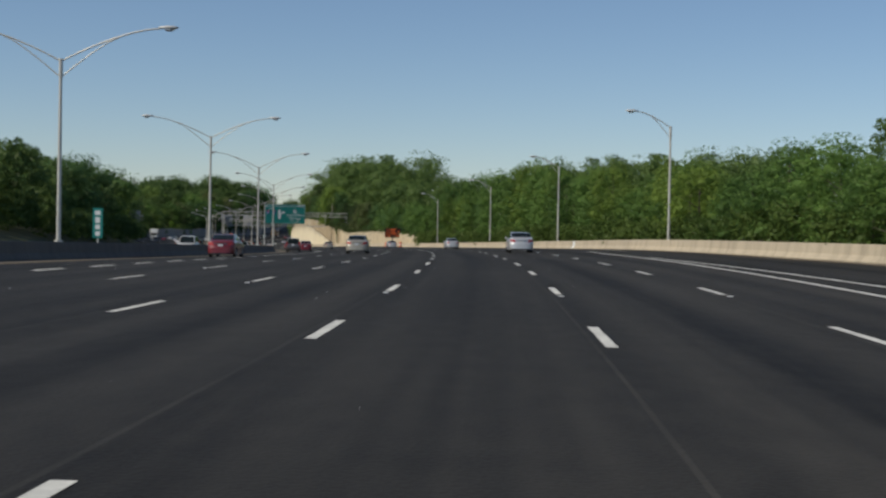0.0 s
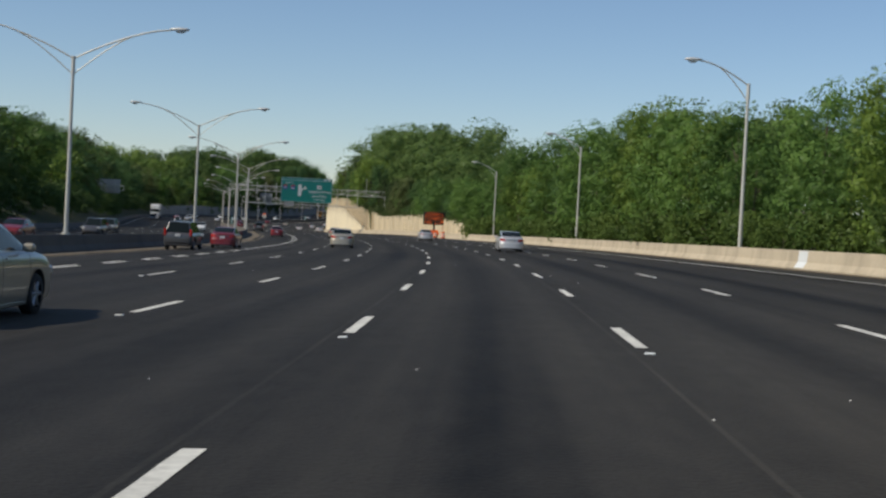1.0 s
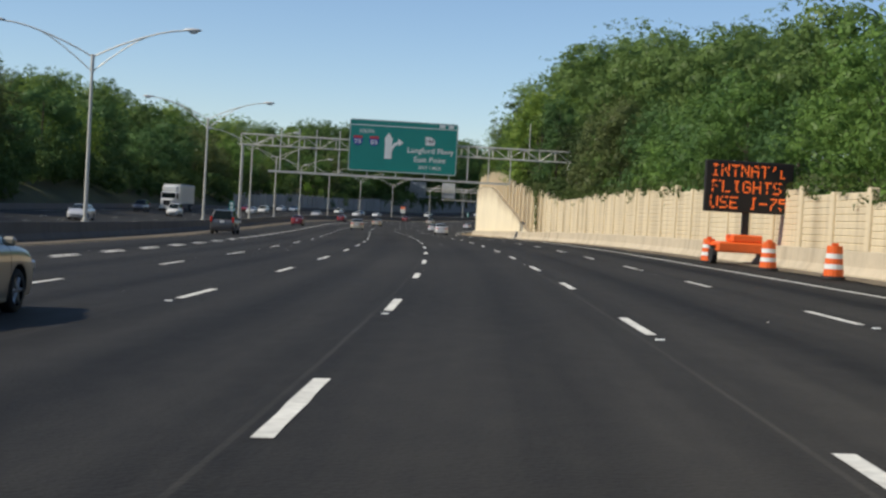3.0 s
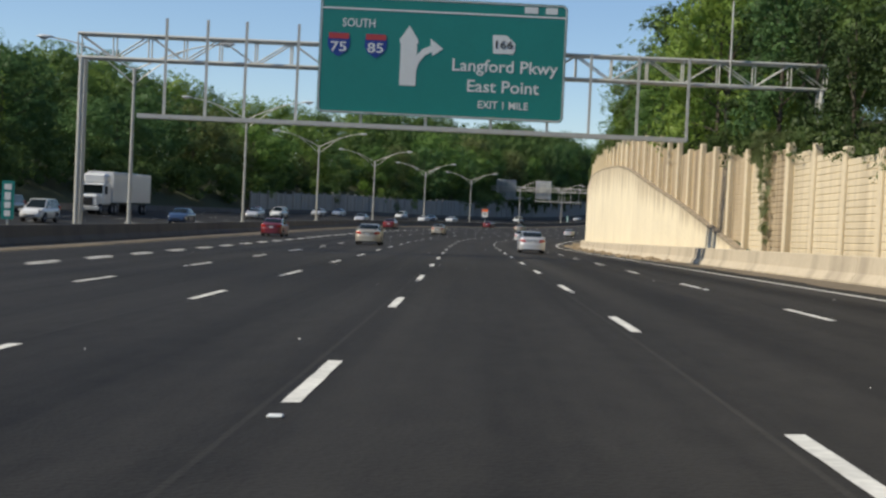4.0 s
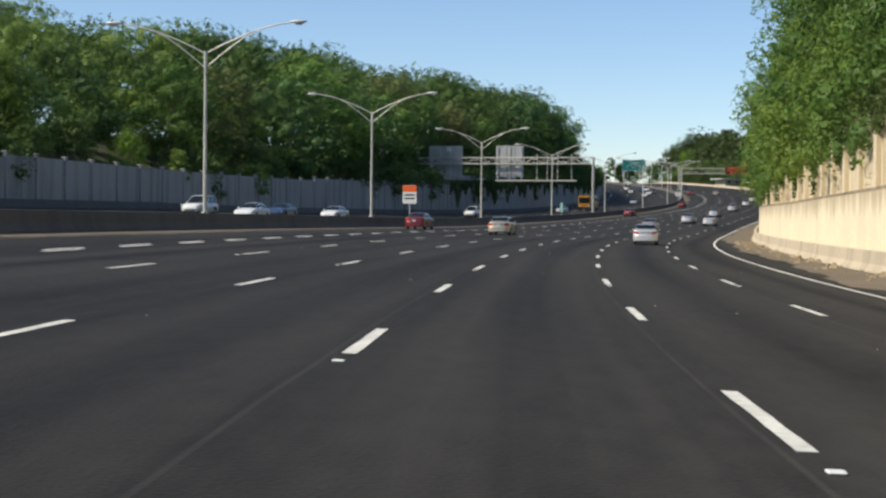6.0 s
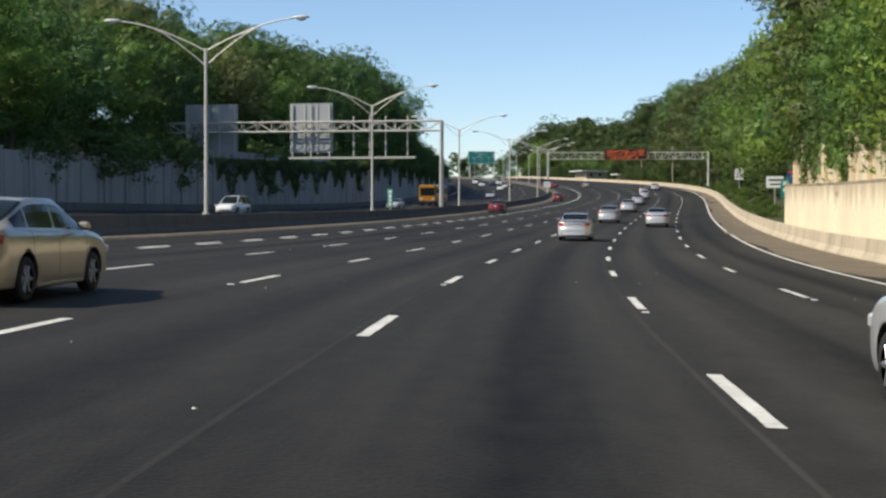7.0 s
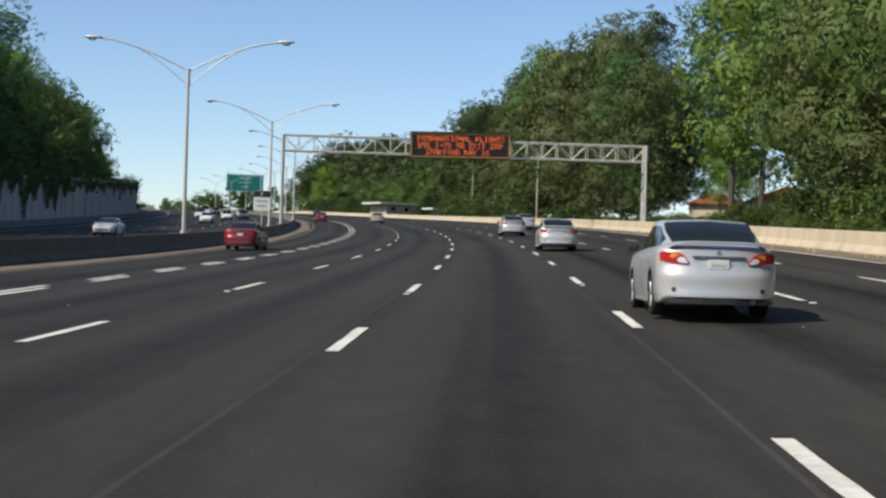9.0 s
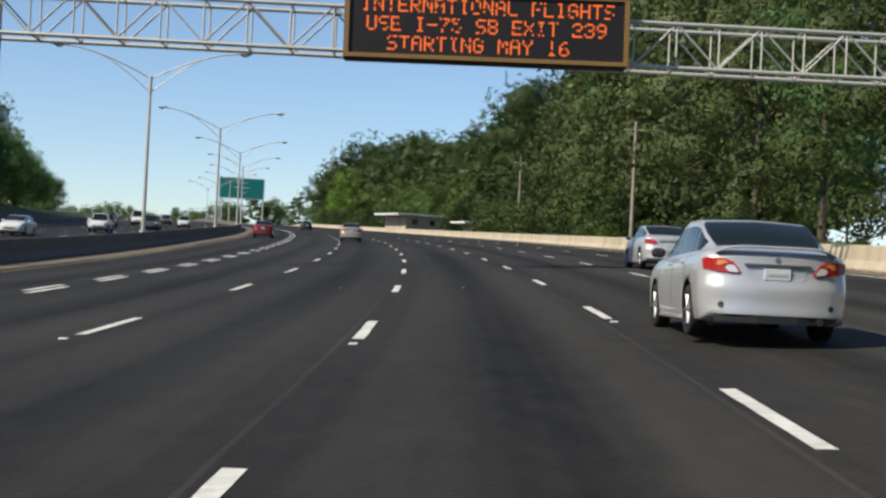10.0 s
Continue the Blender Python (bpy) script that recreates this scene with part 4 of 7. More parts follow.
def lamp_brace(side, reach=4.5, rise=1.55):
    """The lower tube, which meets the upper one past the middle of the arm."""
    end = 0.1 + arm_height(0.62, rise)
    return curve_tube(bmesh.new(), [(side * (0.1 + (reach * 0.62 - 0.1) * t), 0, -0.55 + (end + 0.55) * (1 - (1 - t) ** 1.25)) for t in (0, 0.25, 0.5, 0.75, 1.0)], 0.03)


def lamp_head(side, reach=4.5, rise=1.55):
    """A cobra-head luminaire with a glass refractor under it."""
    bm = bmesh.new()
    z = 0.1 + rise
    rings = [(0.0, 0.05, 0.05), (0.18, 0.11, 0.09), (0.45, 0.17, 0.12), (0.75, 0.16, 0.1), (0.9, 0.06, 0.04)]
    prev = None
    for d, w, h in rings:
        ring = [bm.verts.new((side * (reach - 0.12 + d), w * math.cos(a), z + 0.03 + h * math.sin(a) * (0.9 if math.sin(a) > 0 else 0.6))) for a in [i * math.pi / 4 for i in range(8)]]
        if prev:
            for i in range(8):
                bm.faces.new((prev[i], prev[(i + 1) % 8], ring[(i + 1) % 8], ring[i]))
        else:
            bm.faces.new(ring)
        prev = ring
    bm.faces.new(prev)
    return bm


def refractor(side, reach=4.5, rise=1.55):
    bm = bmesh.new()
    bmesh.ops.create_uvsphere(bm, u_segments=8, v_segments=6, radius=1, matrix=Matrix.Translation((side * (reach + 0.38), 0, 0.1 + rise - 0.03)) @ Matrix.Diagonal((0.24, 0.13, 0.11, 1)))
    return bm


def street_lamp(sides, height, reach, rise, label, base_h):
    root = empty("street_lamp", Matrix.Identity(4), label, "street lamp", "lamps along the highway")
    bm = bmesh.new()
    tube(bm, (0, 0, 0), (0, 0, height), 0.11, 0.07, 12)
    tube(bm, (0, 0, 0), (0, 0, 0.1), 0.2, 0.2, 8)
    part("pole", bm, STEEL, root, smooth=False)
    bm = bmesh.new()
    tube(bm, (0, 0, height - 0.75), (0, 0, height + 0.12), 0.09, 0.09, 10)
    part("collar", bm, STEEL, root)
    for side in sides:
        arm = part("arm", lamp_arm(side, reach, rise), STEEL, root)
        arm.location = (0, 0, height - 0.1)
        part("brace", lamp_brace(side, reach, rise), STEEL, arm)
        part("lamp_head", lamp_head(side, reach, rise), LAMP_GREY, arm, "pale grey cobra-head luminaire", smooth=True)
        part("refractor", refractor(side, reach, rise), CLEAR, arm, "glass refractor bowl", smooth=True)
    return root


_double = street_lamp((-1, 1), 8.15, 4.5, 1.55, "tall pale steel street lamp with two curved arms", 0.8)
LAMP_S = [36, 79.7, 124.3, 166, 209, 251.5, 294.7, 337.9, 383, 426, 463.5, 506.5, 547.3, 588.8, 627.8, 671, 711.7, 755, 798, 841.2, 882.4, 928.3, 972, 1016, 1060, 1104, 1148, 1192, 1236]
for _i, _s in enumerate(LAMP_S):
    _m = stand(_s, -16.85, 0.8)
    if _i:
        copy_thing(_double, _m)
    else:
        _double.matrix_basis = _m
_single = street_lamp((-1,), 8.7, 2.5, 1.15, "tall pale steel street lamp with one curved arm", 0.2)
for _i, (_s, _o) in enumerate(((65, 18.6), (118, 17.1), (171, 15.6), (226, 15.1), (281, 14.8))):
    _m = stand(_s, _o, 0.2 + (0 if _i else 0))
    if _i:
        copy_thing(_single, _m)
    else:
        _single.matrix_basis = _m


# ---------------------------------------------------------------- lettering
def lettering(name, text, size, mat, parent, x, y, z, label="", width=None, depth=0.006, spacing=1.0):
    """Words in the built-in font, as a mesh facing -y, centred on x."""
    cu = bpy.data.curves.new(name, "FONT")
    cu.body, cu.size, cu.align_x, cu.align_y, cu.extrude, cu.space_character = text, size, "CENTER", "CENTER", depth, spacing
    cu.resolution_u = 3
    cu.offset = 0.012 * size
    tmp = bpy.data.objects.new(name, cu)
    scene.collection.objects.link(tmp)
    me = bpy.data.meshes.new_from_object(tmp.evaluated_get(bpy.context.evaluated_depsgraph_get()))
    bpy.data.objects.remove(tmp)
    me.materials.clear()
    me.materials.append(mat)
    ob = new(name, me)
    ob.parent = parent
    sx = 1.0
    if width:
        xs = [v.co.x for v in me.vertices]
        sx = width / (max(xs) - min(xs))
    ob.matrix_basis = Matrix.Translation((x, y, z)) @ Matrix.Rotation(radians(90), 4, "X") @ Matrix.Diagonal((sx, 1, 1, 1))
    if label:
        tagged(ob, label)
    return ob


def plate_from(points, y0, y1):
    """A flat plate with the outline given in x and z."""
    bm = bmesh.new()
    a = [bm.verts.new((x, y0, z)) for x, z in points]
    b = [bm.verts.new((x, y1, z)) for x, z in points]
    bm.faces.new(a)
    bm.faces.new(b[::-1])
    for i in range(len(a)):
        j = (i + 1) % len(a)
        bm.faces.new((a[i], a[j], b[j], b[i]))
    return bm


def rounded(x0, x1, z0, z1, r, n=4):
    pts = []
    for cx, cz, a0 in ((x1 - r, z1 - r, 0), (x0 + r, z1 - r, 90), (x0 + r, z0 + r, 180), (x1 - r, z0 + r, 270)):
        pts += [(cx + r * math.cos(radians(a0 + 90 * i / n)), cz + r * math.sin(radians(a0 + 90 * i / n))) for i in range(n + 1)]
    return pts


def shield(cx, cz, w, h):
    top = [(cx - w * 0.42, cz + h * 0.46), (cx - w * 0.2, cz + h * 0.5), (cx, cz + h * 0.46), (cx + w * 0.2, cz + h * 0.5), (cx + w * 0.42, cz + h * 0.46)]
    right = [(cx + w * 0.5, cz + h * 0.22), (cx + w * 0.5, cz - h * 0.05), (cx + w * 0.36, cz - h * 0.3), (cx, cz - h * 0.5)]
    left = [(2 * cx - x, z) for x, z in right[::-1]][1:]
    return top + right + left


# five by seven dots, row by row from the top
DOTS = {"I": "01110 00100 00100 00100 00100 00100 01110", "N": "10001 11001 10101 10101 10011 10001 10001", "T": "11111 00100 00100 00100 00100 00100 00100",
        "E": "11111 10000 10000 11110 10000 10000 11111", "R": "11110 10001 10001 11110 10100 10010 10001", "A": "01110 10001 10001 11111 10001 10001 10001",
        "O": "01110 10001 10001 10001 10001 10001 01110", "L": "10000 10000 10000 10000 10000 10000 11111", "F": "11111 10000 10000 11110 10000 10000 10000",
        "G": "01110 10001 10000 10111 10001 10001 01110", "H": "10001 10001 10001 11111 10001 10001 10001", "S": "01111 10000 10000 01110 00001 00001 11110",
        "U": "10001 10001 10001 10001 10001 10001 01110", "7": "11111 00001 00010 00100 01000 01000 01000", "5": "11111 10000 11110 00001 00001 10001 01110",
        "-": "00000 00000 00000 11111 00000 00000 00000", "B": "11110 10001 10001 11110 10001 10001 11110", "X": "10001 10001 01010 00100 01010 10001 10001",
        "2": "01110 10001 00001 00110 01000 10000 11111", "3": "01110 10001 00001 00110 00001 10001 01110", "9": "01110 10001 10001 01111 00001 00010 01100",
        "M": "10001 11011 10101 10101 10001 10001 10001", "Y": "10001 10001 01010 00100 00100 00100 00100", "1": "00100 01100 00100 00100 00100 00100 01110",
        "6": "00110 01000 10000 11110 10001 10001 01110", "'": "00100 00100 01000 00000 00000 00000 00000", " ": "00000 00000 00000 00000 00000 00000 00000"}


def led_words(text, parent, x, y, z, width, height, seed, missing=0.1):
    """Glowing words of square lamps, a few of them dead."""
    rnd = random.Random(seed)
    px, pz = width / (6 * len(text) - 1), height / 7
    verts, faces = [], []
    for n, ch in enumerate(text):
        for row, bits in enumerate(DOTS[ch].split()):
            for col, bit in enumerate(bits):
                if bit == "1" and rnd.random() > missing:
                    cx, cz = x - width / 2 + (6 * n + col + 0.5) * px, z + height / 2 - (row + 0.5) * pz
                    i = len(verts)
                    verts += [(cx + a * px * 0.46, y, cz + b * pz * 0.46) for a, b in ((-1, -1), (1, -1), (1, 1), (-1, 1))]
                    faces.append((i, i + 1, i + 2, i + 3))
    ob = mesh_object("led_text", verts, faces, AMBER, parent, "amber dot-matrix words")
    return tagged(ob, kind="stuff")


# ---------------------------------------------------------------- gantries
def chord_truss(x0, x1, z0, z1, y0, y1, r, bay):
    """Pieces of a box truss: four chords, posts and diagonals, each a part."""
    chords, web = [], []
    for z in (z0, z1):
        for y in (y0, y1):
            chords.append(tube(bmesh.new(), (x0, y, z), (x1, y, z), r, r, 8))
    n = max(2, int(abs(x1 - x0) / bay))
    for i in range(n + 1):
        x = x0 + (x1 - x0) * i / n
        for y in (y0, y1):
            web.append(("web_post", tube(bmesh.new(), (x, y, z0), (x, y, z1), r * 0.5, n=5)))
            if i < n:
                xn = x0 + (x1 - x0) * (i + 1) / n
                web.append(("diagonal", tube(bmesh.new(), (x, y, z0 if i % 2 else z1), (xn, y, z1 if i % 2 else z0), r * 0.5, n=5)))
        for z in (z0, z1):
            web.append(("cross_bar", tube(bmesh.new(), (x, y0, z), (x, y1, z), r * 0.4, n=5)))
    return chords, web


def gantry(s, label, x_posts, x0, x1, z0, z1, deep, r, bay, post_r, foot):
    root = empty("sign_gantry", Matrix.Translation(at(s, 0)) @ Matrix.Rotation(heading(s), 4, "Z"), label, "sign gantry")
    for x, h in x_posts:
        for y in (-deep / 2, deep / 2):
            bm = bmesh.new()
            tube(bm, (x, y, foot), (x, y, h), post_r, post_r * 0.92, 12)
            tube(bm, (x, y, foot), (x, y, foot + 0.08), post_r * 1.7, post_r * 1.7, 8)
            part("post", bm, STEEL, root)
        for z in np.arange(1.2, z0, 1.25):
            part("brace", tube(bmesh.new(), (x, -deep / 2, z), (x, deep / 2, z + 0.6), 0.035, n=5), STEEL, root)
    chords, web = chord_truss(x0, x1, z0, z1, -deep / 2, deep / 2, r, bay)
    for bm in chords:
        part("chord", bm, STEEL, root)
    for name, bm in web:
        part(name, bm, STEEL, root)
    return root


def hangers(root, xs, z0, z1, y):
    for x in xs:
        part("hanger", box(bmesh.new(), x - 0.06, x + 0.06, y - 0.05, y + 0.05, z0, z1), STEEL, root)


def walkway(root, x0, x1, z, y0, y1):
    bm = bmesh.new()
    box(bm, x0, x1, y0, y1, z - 0.04, z + 0.04)
    box(bm, x0, x1, y0 - 0.03, y0 + 0.03, z - 0.1, z + 0.1)
    box(bm, x0, x1, y1 - 0.03, y1 + 0.03, z - 0.1, z + 0.1)
    part("walkway", bm, STEEL, root)


# exit sign gantry
_g = gantry(417, "pale steel sign gantry with lattice truss and hanging walkway", ((-17.1, 8.45), (17.2, 8.45)), -17.3, 17.4, 8.45, 9.55, 0.7, 0.075, 1.6, 0.13, 0.1)
hangers(_g, (-13.1, -11.2, -9.4, -7.0), 5.8, 10.35, -0.75)
hangers(_g, (6.5, 8.7, 11.0), 5.8, 9.6, -0.75)
hangers(_g, (-4.0, -1.0, 2.0, 4.6), 5.8, 11.4, -0.62)
walkway(_g, -14.2, 10.95, 5.8, -1.35, -0.7)
part("camera_post", tube(bmesh.new(), (12.9, -0.6, 8.3), (12.9, -0.6, 12.3), 0.05, 0.045), STEEL, _g)
part("camera_post_bracket", box(bmesh.new(), 11.0, 15.0, -0.65, -0.55, 8.35, 8.45), STEEL, _g)

_sign = empty("exit_sign", Matrix.Translation(at(417, 0)) @ Matrix.Rotation(heading(417), 4, "Z") @ pose(0, 0, 0, 0, 0, 1.0), "large green guide sign with white border, arrows and route shields", "road sign")
_X0, _X1, _Z0, _Z1 = -6.05, 5.3, 6.35, 11.75
part("panel", plate_from(rounded(_X0, _X1, _Z0, _Z1, 0.25), -0.86, -0.8), SIGN_GREEN, _sign)


def frame_strip(x0, x1, z0, z1, r, w, y0, y1):
    bm = bmesh.new()
    o, i = rounded(x0, x1, z0, z1, r), rounded(x0 + w, x1 - w, z0 + w, z1 - w, max(0.02, r - w))
    vo = [bm.verts.new((x, y0, z)) for x, z in o]
    vi = [bm.verts.new((x, y0, z)) for x, z in i]
    for k in range(len(o)):
        j = (k + 1) % len(o)
        bm.faces.new((vo[k], vo[j], vi[j], vi[k]))
    bmesh.ops.solidify(bm, geom=bm.faces[:], thickness=abs(y1 - y0))
    return bm


part("border", frame_strip(_X0 + 0.02, _X1 - 0.02, _Z0 + 0.02, _Z1 - 0.02, 0.25, 0.09, -0.872, -0.864), SIGN_WHITE, _sign, "white border strip")
part("divider", box(bmesh.new(), _X0 + 0.08, _X1 - 0.08, -0.874, -0.862, 11.12, 11.2), SIGN_WHITE, _sign, "white dividing strip")
for _x, _w in ((3.62, 0.62), (4.55, 0.55)):
    part("unreadable_word", box(bmesh.new(), _x - _w / 2, _x + _w / 2, -0.874, -0.862, 11.3, 11.6), SIGN_WHITE, _sign, "pale bar in place of unreadable letters")
lettering("word", "SOUTH", 0.55, SIGN_WHITE, _sign, -4.25, -0.868, 10.5, width=1.5)
for _cx, _num in ((-5.15, "75"), (-3.45, "85")):
    part("route_shield", plate_from(shield(_cx, 9.5, 1.02, 1.12), -0.874, -0.862), SIGN_BLUE, _sign, "blue interstate shield")
    part("shield_cap", box(bmesh.new(), _cx - 0.46, _cx + 0.46, -0.880, -0.866, 9.76, 10.02), SIGN_RED, _sign, "red band across the shield")
    lettering("number", _num, 0.62, SIGN_WHITE, _sign, _cx, -0.882, 9.38, width=0.72)
_ar = [(-2.3, 7.75), (-1.55, 7.75), (-1.55, 9.7), (-1.5, 9.7), (-1.5, 9.85), (-1.93, 10.5), (-2.36, 9.85), (-2.36, 9.7), (-2.3, 9.7)]
part("through_arrow", plate_from(_ar, -0.874, -0.862), SIGN_WHITE, _sign, "broad white arrow pointing up")
_br = [(-1.56, 8.4), (-1.45, 8.8), (-1.2, 9.15), (-0.85, 9.35), (-0.85, 9.15), (-0.35, 9.5), (-0.95, 9.95), (-0.92, 9.62), (-1.3, 9.45), (-1.56, 9.15)]
part("exit_arrow", plate_from(_br, -0.874, -0.862), SIGN_WHITE, _sign, "white arrow branching to the side")
_ga = [(1.9, 10.25), (2.55, 10.25), (2.95, 9.9), (2.95, 9.55), (2.85, 9.4), (1.95, 9.4)]
part("state_shield", plate_from(_ga, -0.874, -0.862), SIGN_WHITE, _sign, "white state route marker")
lettering("number", "166", 0.5, SIGN_BLACK, _sign, 2.4, -0.882, 9.8, width=0.8)
lettering("word", "Langford Pkwy", 0.78, SIGN_WHITE, _sign, 2.5, -0.868, 8.78, width=4.85)
lettering("word", "East Point", 0.78, SIGN_WHITE, _sign, 2.45, -0.868, 7.85, width=3.3)
lettering("word", "EXIT 1 MILE", 0.48, SIGN_WHITE, _sign, 2.5, -0.868, 7.02, width=2.3)

# gantry with sign backs over the oncoming carriageway
_g = gantry(746, "pale steel sign gantry spanning the oncoming carriageway", ((-17.2, 9.5), (-44.3, 9.5)), -17.2, -46.5, 8.5, 9.5, 0.8, 0.08, 1.6, 0.15, 0.1)
hangers(_g, (-20.9, -23.2, -24.9, -26.6), 5.8, 10.1, 0.7)
hangers(_g, (-29.2, -31.2, -33.2), 5.8, 11.4, 0.7)
walkway(_g, -33.6, -20.1, 5.8, 0.7, 1.4)
for _k, (_a, _b) in enumerate(((-33.5, -28.87), (-45.0, -39.2))):
    _sg = empty("overhead_sign", Matrix.Translation(at(746, 0)) @ Matrix.Rotation(heading(746), 4, "Z"), "grey aluminium back of a large overhead sign with ribs", "road sign")
    _mid = (_a + _b) / 2
    for _p, _q in ((_a, _mid - 0.02), (_mid + 0.02, _b)):
        part("panel", box(bmesh.new(), _p, _q, 0.85, 0.9, 6.35, 11.5, 0.02), ALU, _sg)
    for _x in np.linspace(_a + 0.3, _b - 0.3, 4):
        part("stiffener", box(bmesh.new(), _x - 0.05, _x + 0.05, 0.76, 0.85, 6.2, 11.4), STEEL, _sg)

# sign back on a gantry further back over the oncoming carriageway
_g = gantry(404, "steel sign gantry over the oncoming carriageway in tree shade", ((-50.3, 7.0),), -39.4, -50.5, 6.6, 7.6, 0.9, 0.085, 1.6, 0.2, 0.1)
_sg = empty("overhead_sign", Matrix.Translation(at(404, 0)) @ Matrix.Rotation(heading(404), 4, "Z"), "grey aluminium back of a wide overhead sign in shade", "road sign")
for _a, _b in ((-49.3, -44.7), (-44.66, -40.1)):
    part("panel", box(bmesh.new(), _a, _b, 0.6, 0.66, 6.0, 8.9, 0.02), ALU, _sg)
for _x in (-47.2, -45.1, -43.1, -41.1):
    part("stiffener", box(bmesh.new(), _x - 0.05, _x + 0.05, 0.5, 0.6, 5.9, 8.9), STEEL, _sg)

# message board gantry
_g = gantry(898, "galvanised steel lattice gantry carrying a message board", ((-16.9, 7.95), (15.75, 8.15)), -16.9, 15.9, 6.65, 8.05, 1.3, 0.07, 1.35, 0.13, 0.1)
_vm = empty("message_board", Matrix.Translation(at(898, 0)) @ Matrix.Rotation(heading(898), 4, "Z") @ pose(0, 0, 0, 0, -0.8, 0), "black electronic message board with glowing amber words", "message board")
part("case", box(bmesh.new(), -5.5, 3.42, -1.5, -0.68, 6.38, 8.62, 0.05), BOARD_BLACK, _vm)
part("hood", box(bmesh.new(), -5.55, 3.47, -1.62, -1.5, 8.6, 8.7, 0.02), PLASTIC, _vm)
_bm = bmesh.new()
box(_bm, -5.48, -5.34, -1.56, -1.5, 6.42, 8.58)
box(_bm, 3.26, 3.40, -1.56, -1.5, 6.42, 8.58)
box(_bm, -5.34, 3.26, -1.56, -1.5, 6.42, 6.55)
box(_bm, -5.34, 3.26, -1.56, -1.5, 8.45, 8.58)
part("bezel", _bm, BOARD_FRAME, _vm, "ochre frame round the display")
for _t, _x, _z, _w in (("INTERNATIONAL FLIGHTS", -1.02, 8.1, 7.9), ("USE I-75 SB EXIT 239", -1.05, 7.5, 7.5), ("STARTING MAY 16", -1.3, 6.9, 5.7)):
    led_words(_t, _vm, _x, -1.508, _z, _w, 0.46, len(_t))

# far green sign ahead
_fs = empty("far_guide_sign", Matrix.Translation(at(1225, -8)) @ Matrix.Rotation(heading(1225), 4, "Z"), "green guide sign far ahead over the highway", "road sign")
part("panel", plate_from(rounded(-6.8, 4.8, 6.4, 11.8, 0.3), -0.1, 0.0), SIGN_GREEN, _fs)
part("border", frame_strip(-6.75, 4.75, 6.45, 11.75, 0.3, 0.15, -0.12, -0.11), SIGN_WHITE, _fs, "white border strip")
for _x in (-6.0, 4.6):
    part("post", tube(bmesh.new(), (_x, 0.2, -0.5), (_x, 0.2, 11.6), 0.2, 0.18, 8), STEEL, _fs)
for _z, _w in ((10.6, 3.0), (9.3, 4.0), (8.0, 2.4)):
    part("unreadable_word", box(bmesh.new(), -_w / 2 - 1.0, _w / 2 - 1.0, -0.115, -0.104, _z - 0.1, _z + 0.1), LAMP_GREY, _fs, "pale bar in place of unreadable letters")


# ---------------------------------------------------------------- small road signs
def post_sign(name, s, off, h, label, w, z0, z1, face, bars=(), post=STEEL, category="road sign"):
    root = empty(name, stand(s, off, h), label, category)
    part("post", box(bmesh.new(), -0.035, 0.035, 0.0, 0.06, 0.0, z1 - 0.1), post, root)
    part("plate", plate_from(rounded(-w / 2, w / 2, z0, z1, min(w, z1 - z0) * 0.08), -0.03, -0.005), face, root)
    for x0, x1, a, b, mat in bars:
        part("unreadable_mark", box(bmesh.new(), x0, x1, -0.042, -0.034, a, b), mat, root)
    return root


for _s in (87, 406, 718.7):
    _r = post_sign("mile_marker", _s, -16.85, 0.8, "narrow tall green mile marker on the median barrier", 0.5, 0.25, 1.75, SIGN_GREEN,
                   [(-0.14, 0.14, 1.4, 1.62, SIGN_WHITE), (-0.12, 0.12, 1.0, 1.3, SIGN_WHITE), (-0.12, 0.12, 0.68, 0.92, SIGN_WHITE), (-0.12, 0.12, 0.36, 0.58, SIGN_WHITE)])
_r = post_sign("warning_sign", 640.8, -16.85, 0.8, "white sign with an orange top panel on the median barrier", 1.25, 1.25, 2.85, SIGN_WHITE, [(-0.62, 0.62, 2.3, 2.83, ORANGE), (-0.45, 0.45, 1.95, 2.08, SIGN_BLACK), (-0.45, 0.45, 1.65, 1.78, SIGN_BLACK)])
_r = post_sign("carpool_sign", 875.6, -16.85, 0.8, "white carpool lane sign with a black top on the median", 1.25, 1.2, 2.7, SIGN_WHITE, [(-0.62, 0.62, 2.22, 2.68, SIGN_BLACK), (-0.1, 0.1, 2.32, 2.58, LAMP_GREY), (-0.42, 0.42, 1.86, 2.0, ALU), (-0.35, 0.35, 1.5, 1.64, ALU)])
_r = empty("speed_limit_sign", stand(814.6, 14.9, ground_height(814.6, 14.9)), "white speed limit sign on a post behind the barrier", "road sign")
part("post", box(bmesh.new(), -0.035, 0.035, 0.0, 0.06, -0.2, 3.4), STEEL, _r)
part("plate", plate_from(rounded(-0.6, 0.6, 1.85, 3.45, 0.08), -0.03, -0.005), SIGN_WHITE, _r)
lettering("word", "SPEED", 0.3, SIGN_BLACK, _r, 0, -0.036, 3.2, width=0.85)
lettering("word", "LIMIT", 0.3, SIGN_BLACK, _r, 0, -0.036, 2.85, width=0.75)
lettering("number", "55", 0.75, SIGN_BLACK, _r, 0, -0.036, 2.3, width=0.85)
post_sign("directional_sign", 727.5, 15.0, ground_height(727.5, 15), "small white and grey road sign behind the barrier", 1.45, 1.75, 2.75, SIGN_WHITE, [(-0.5, 0.5, 2.35, 2.5, SIGN_BLACK), (-0.4, 0.4, 2.0, 2.12, SIGN_BLACK)])
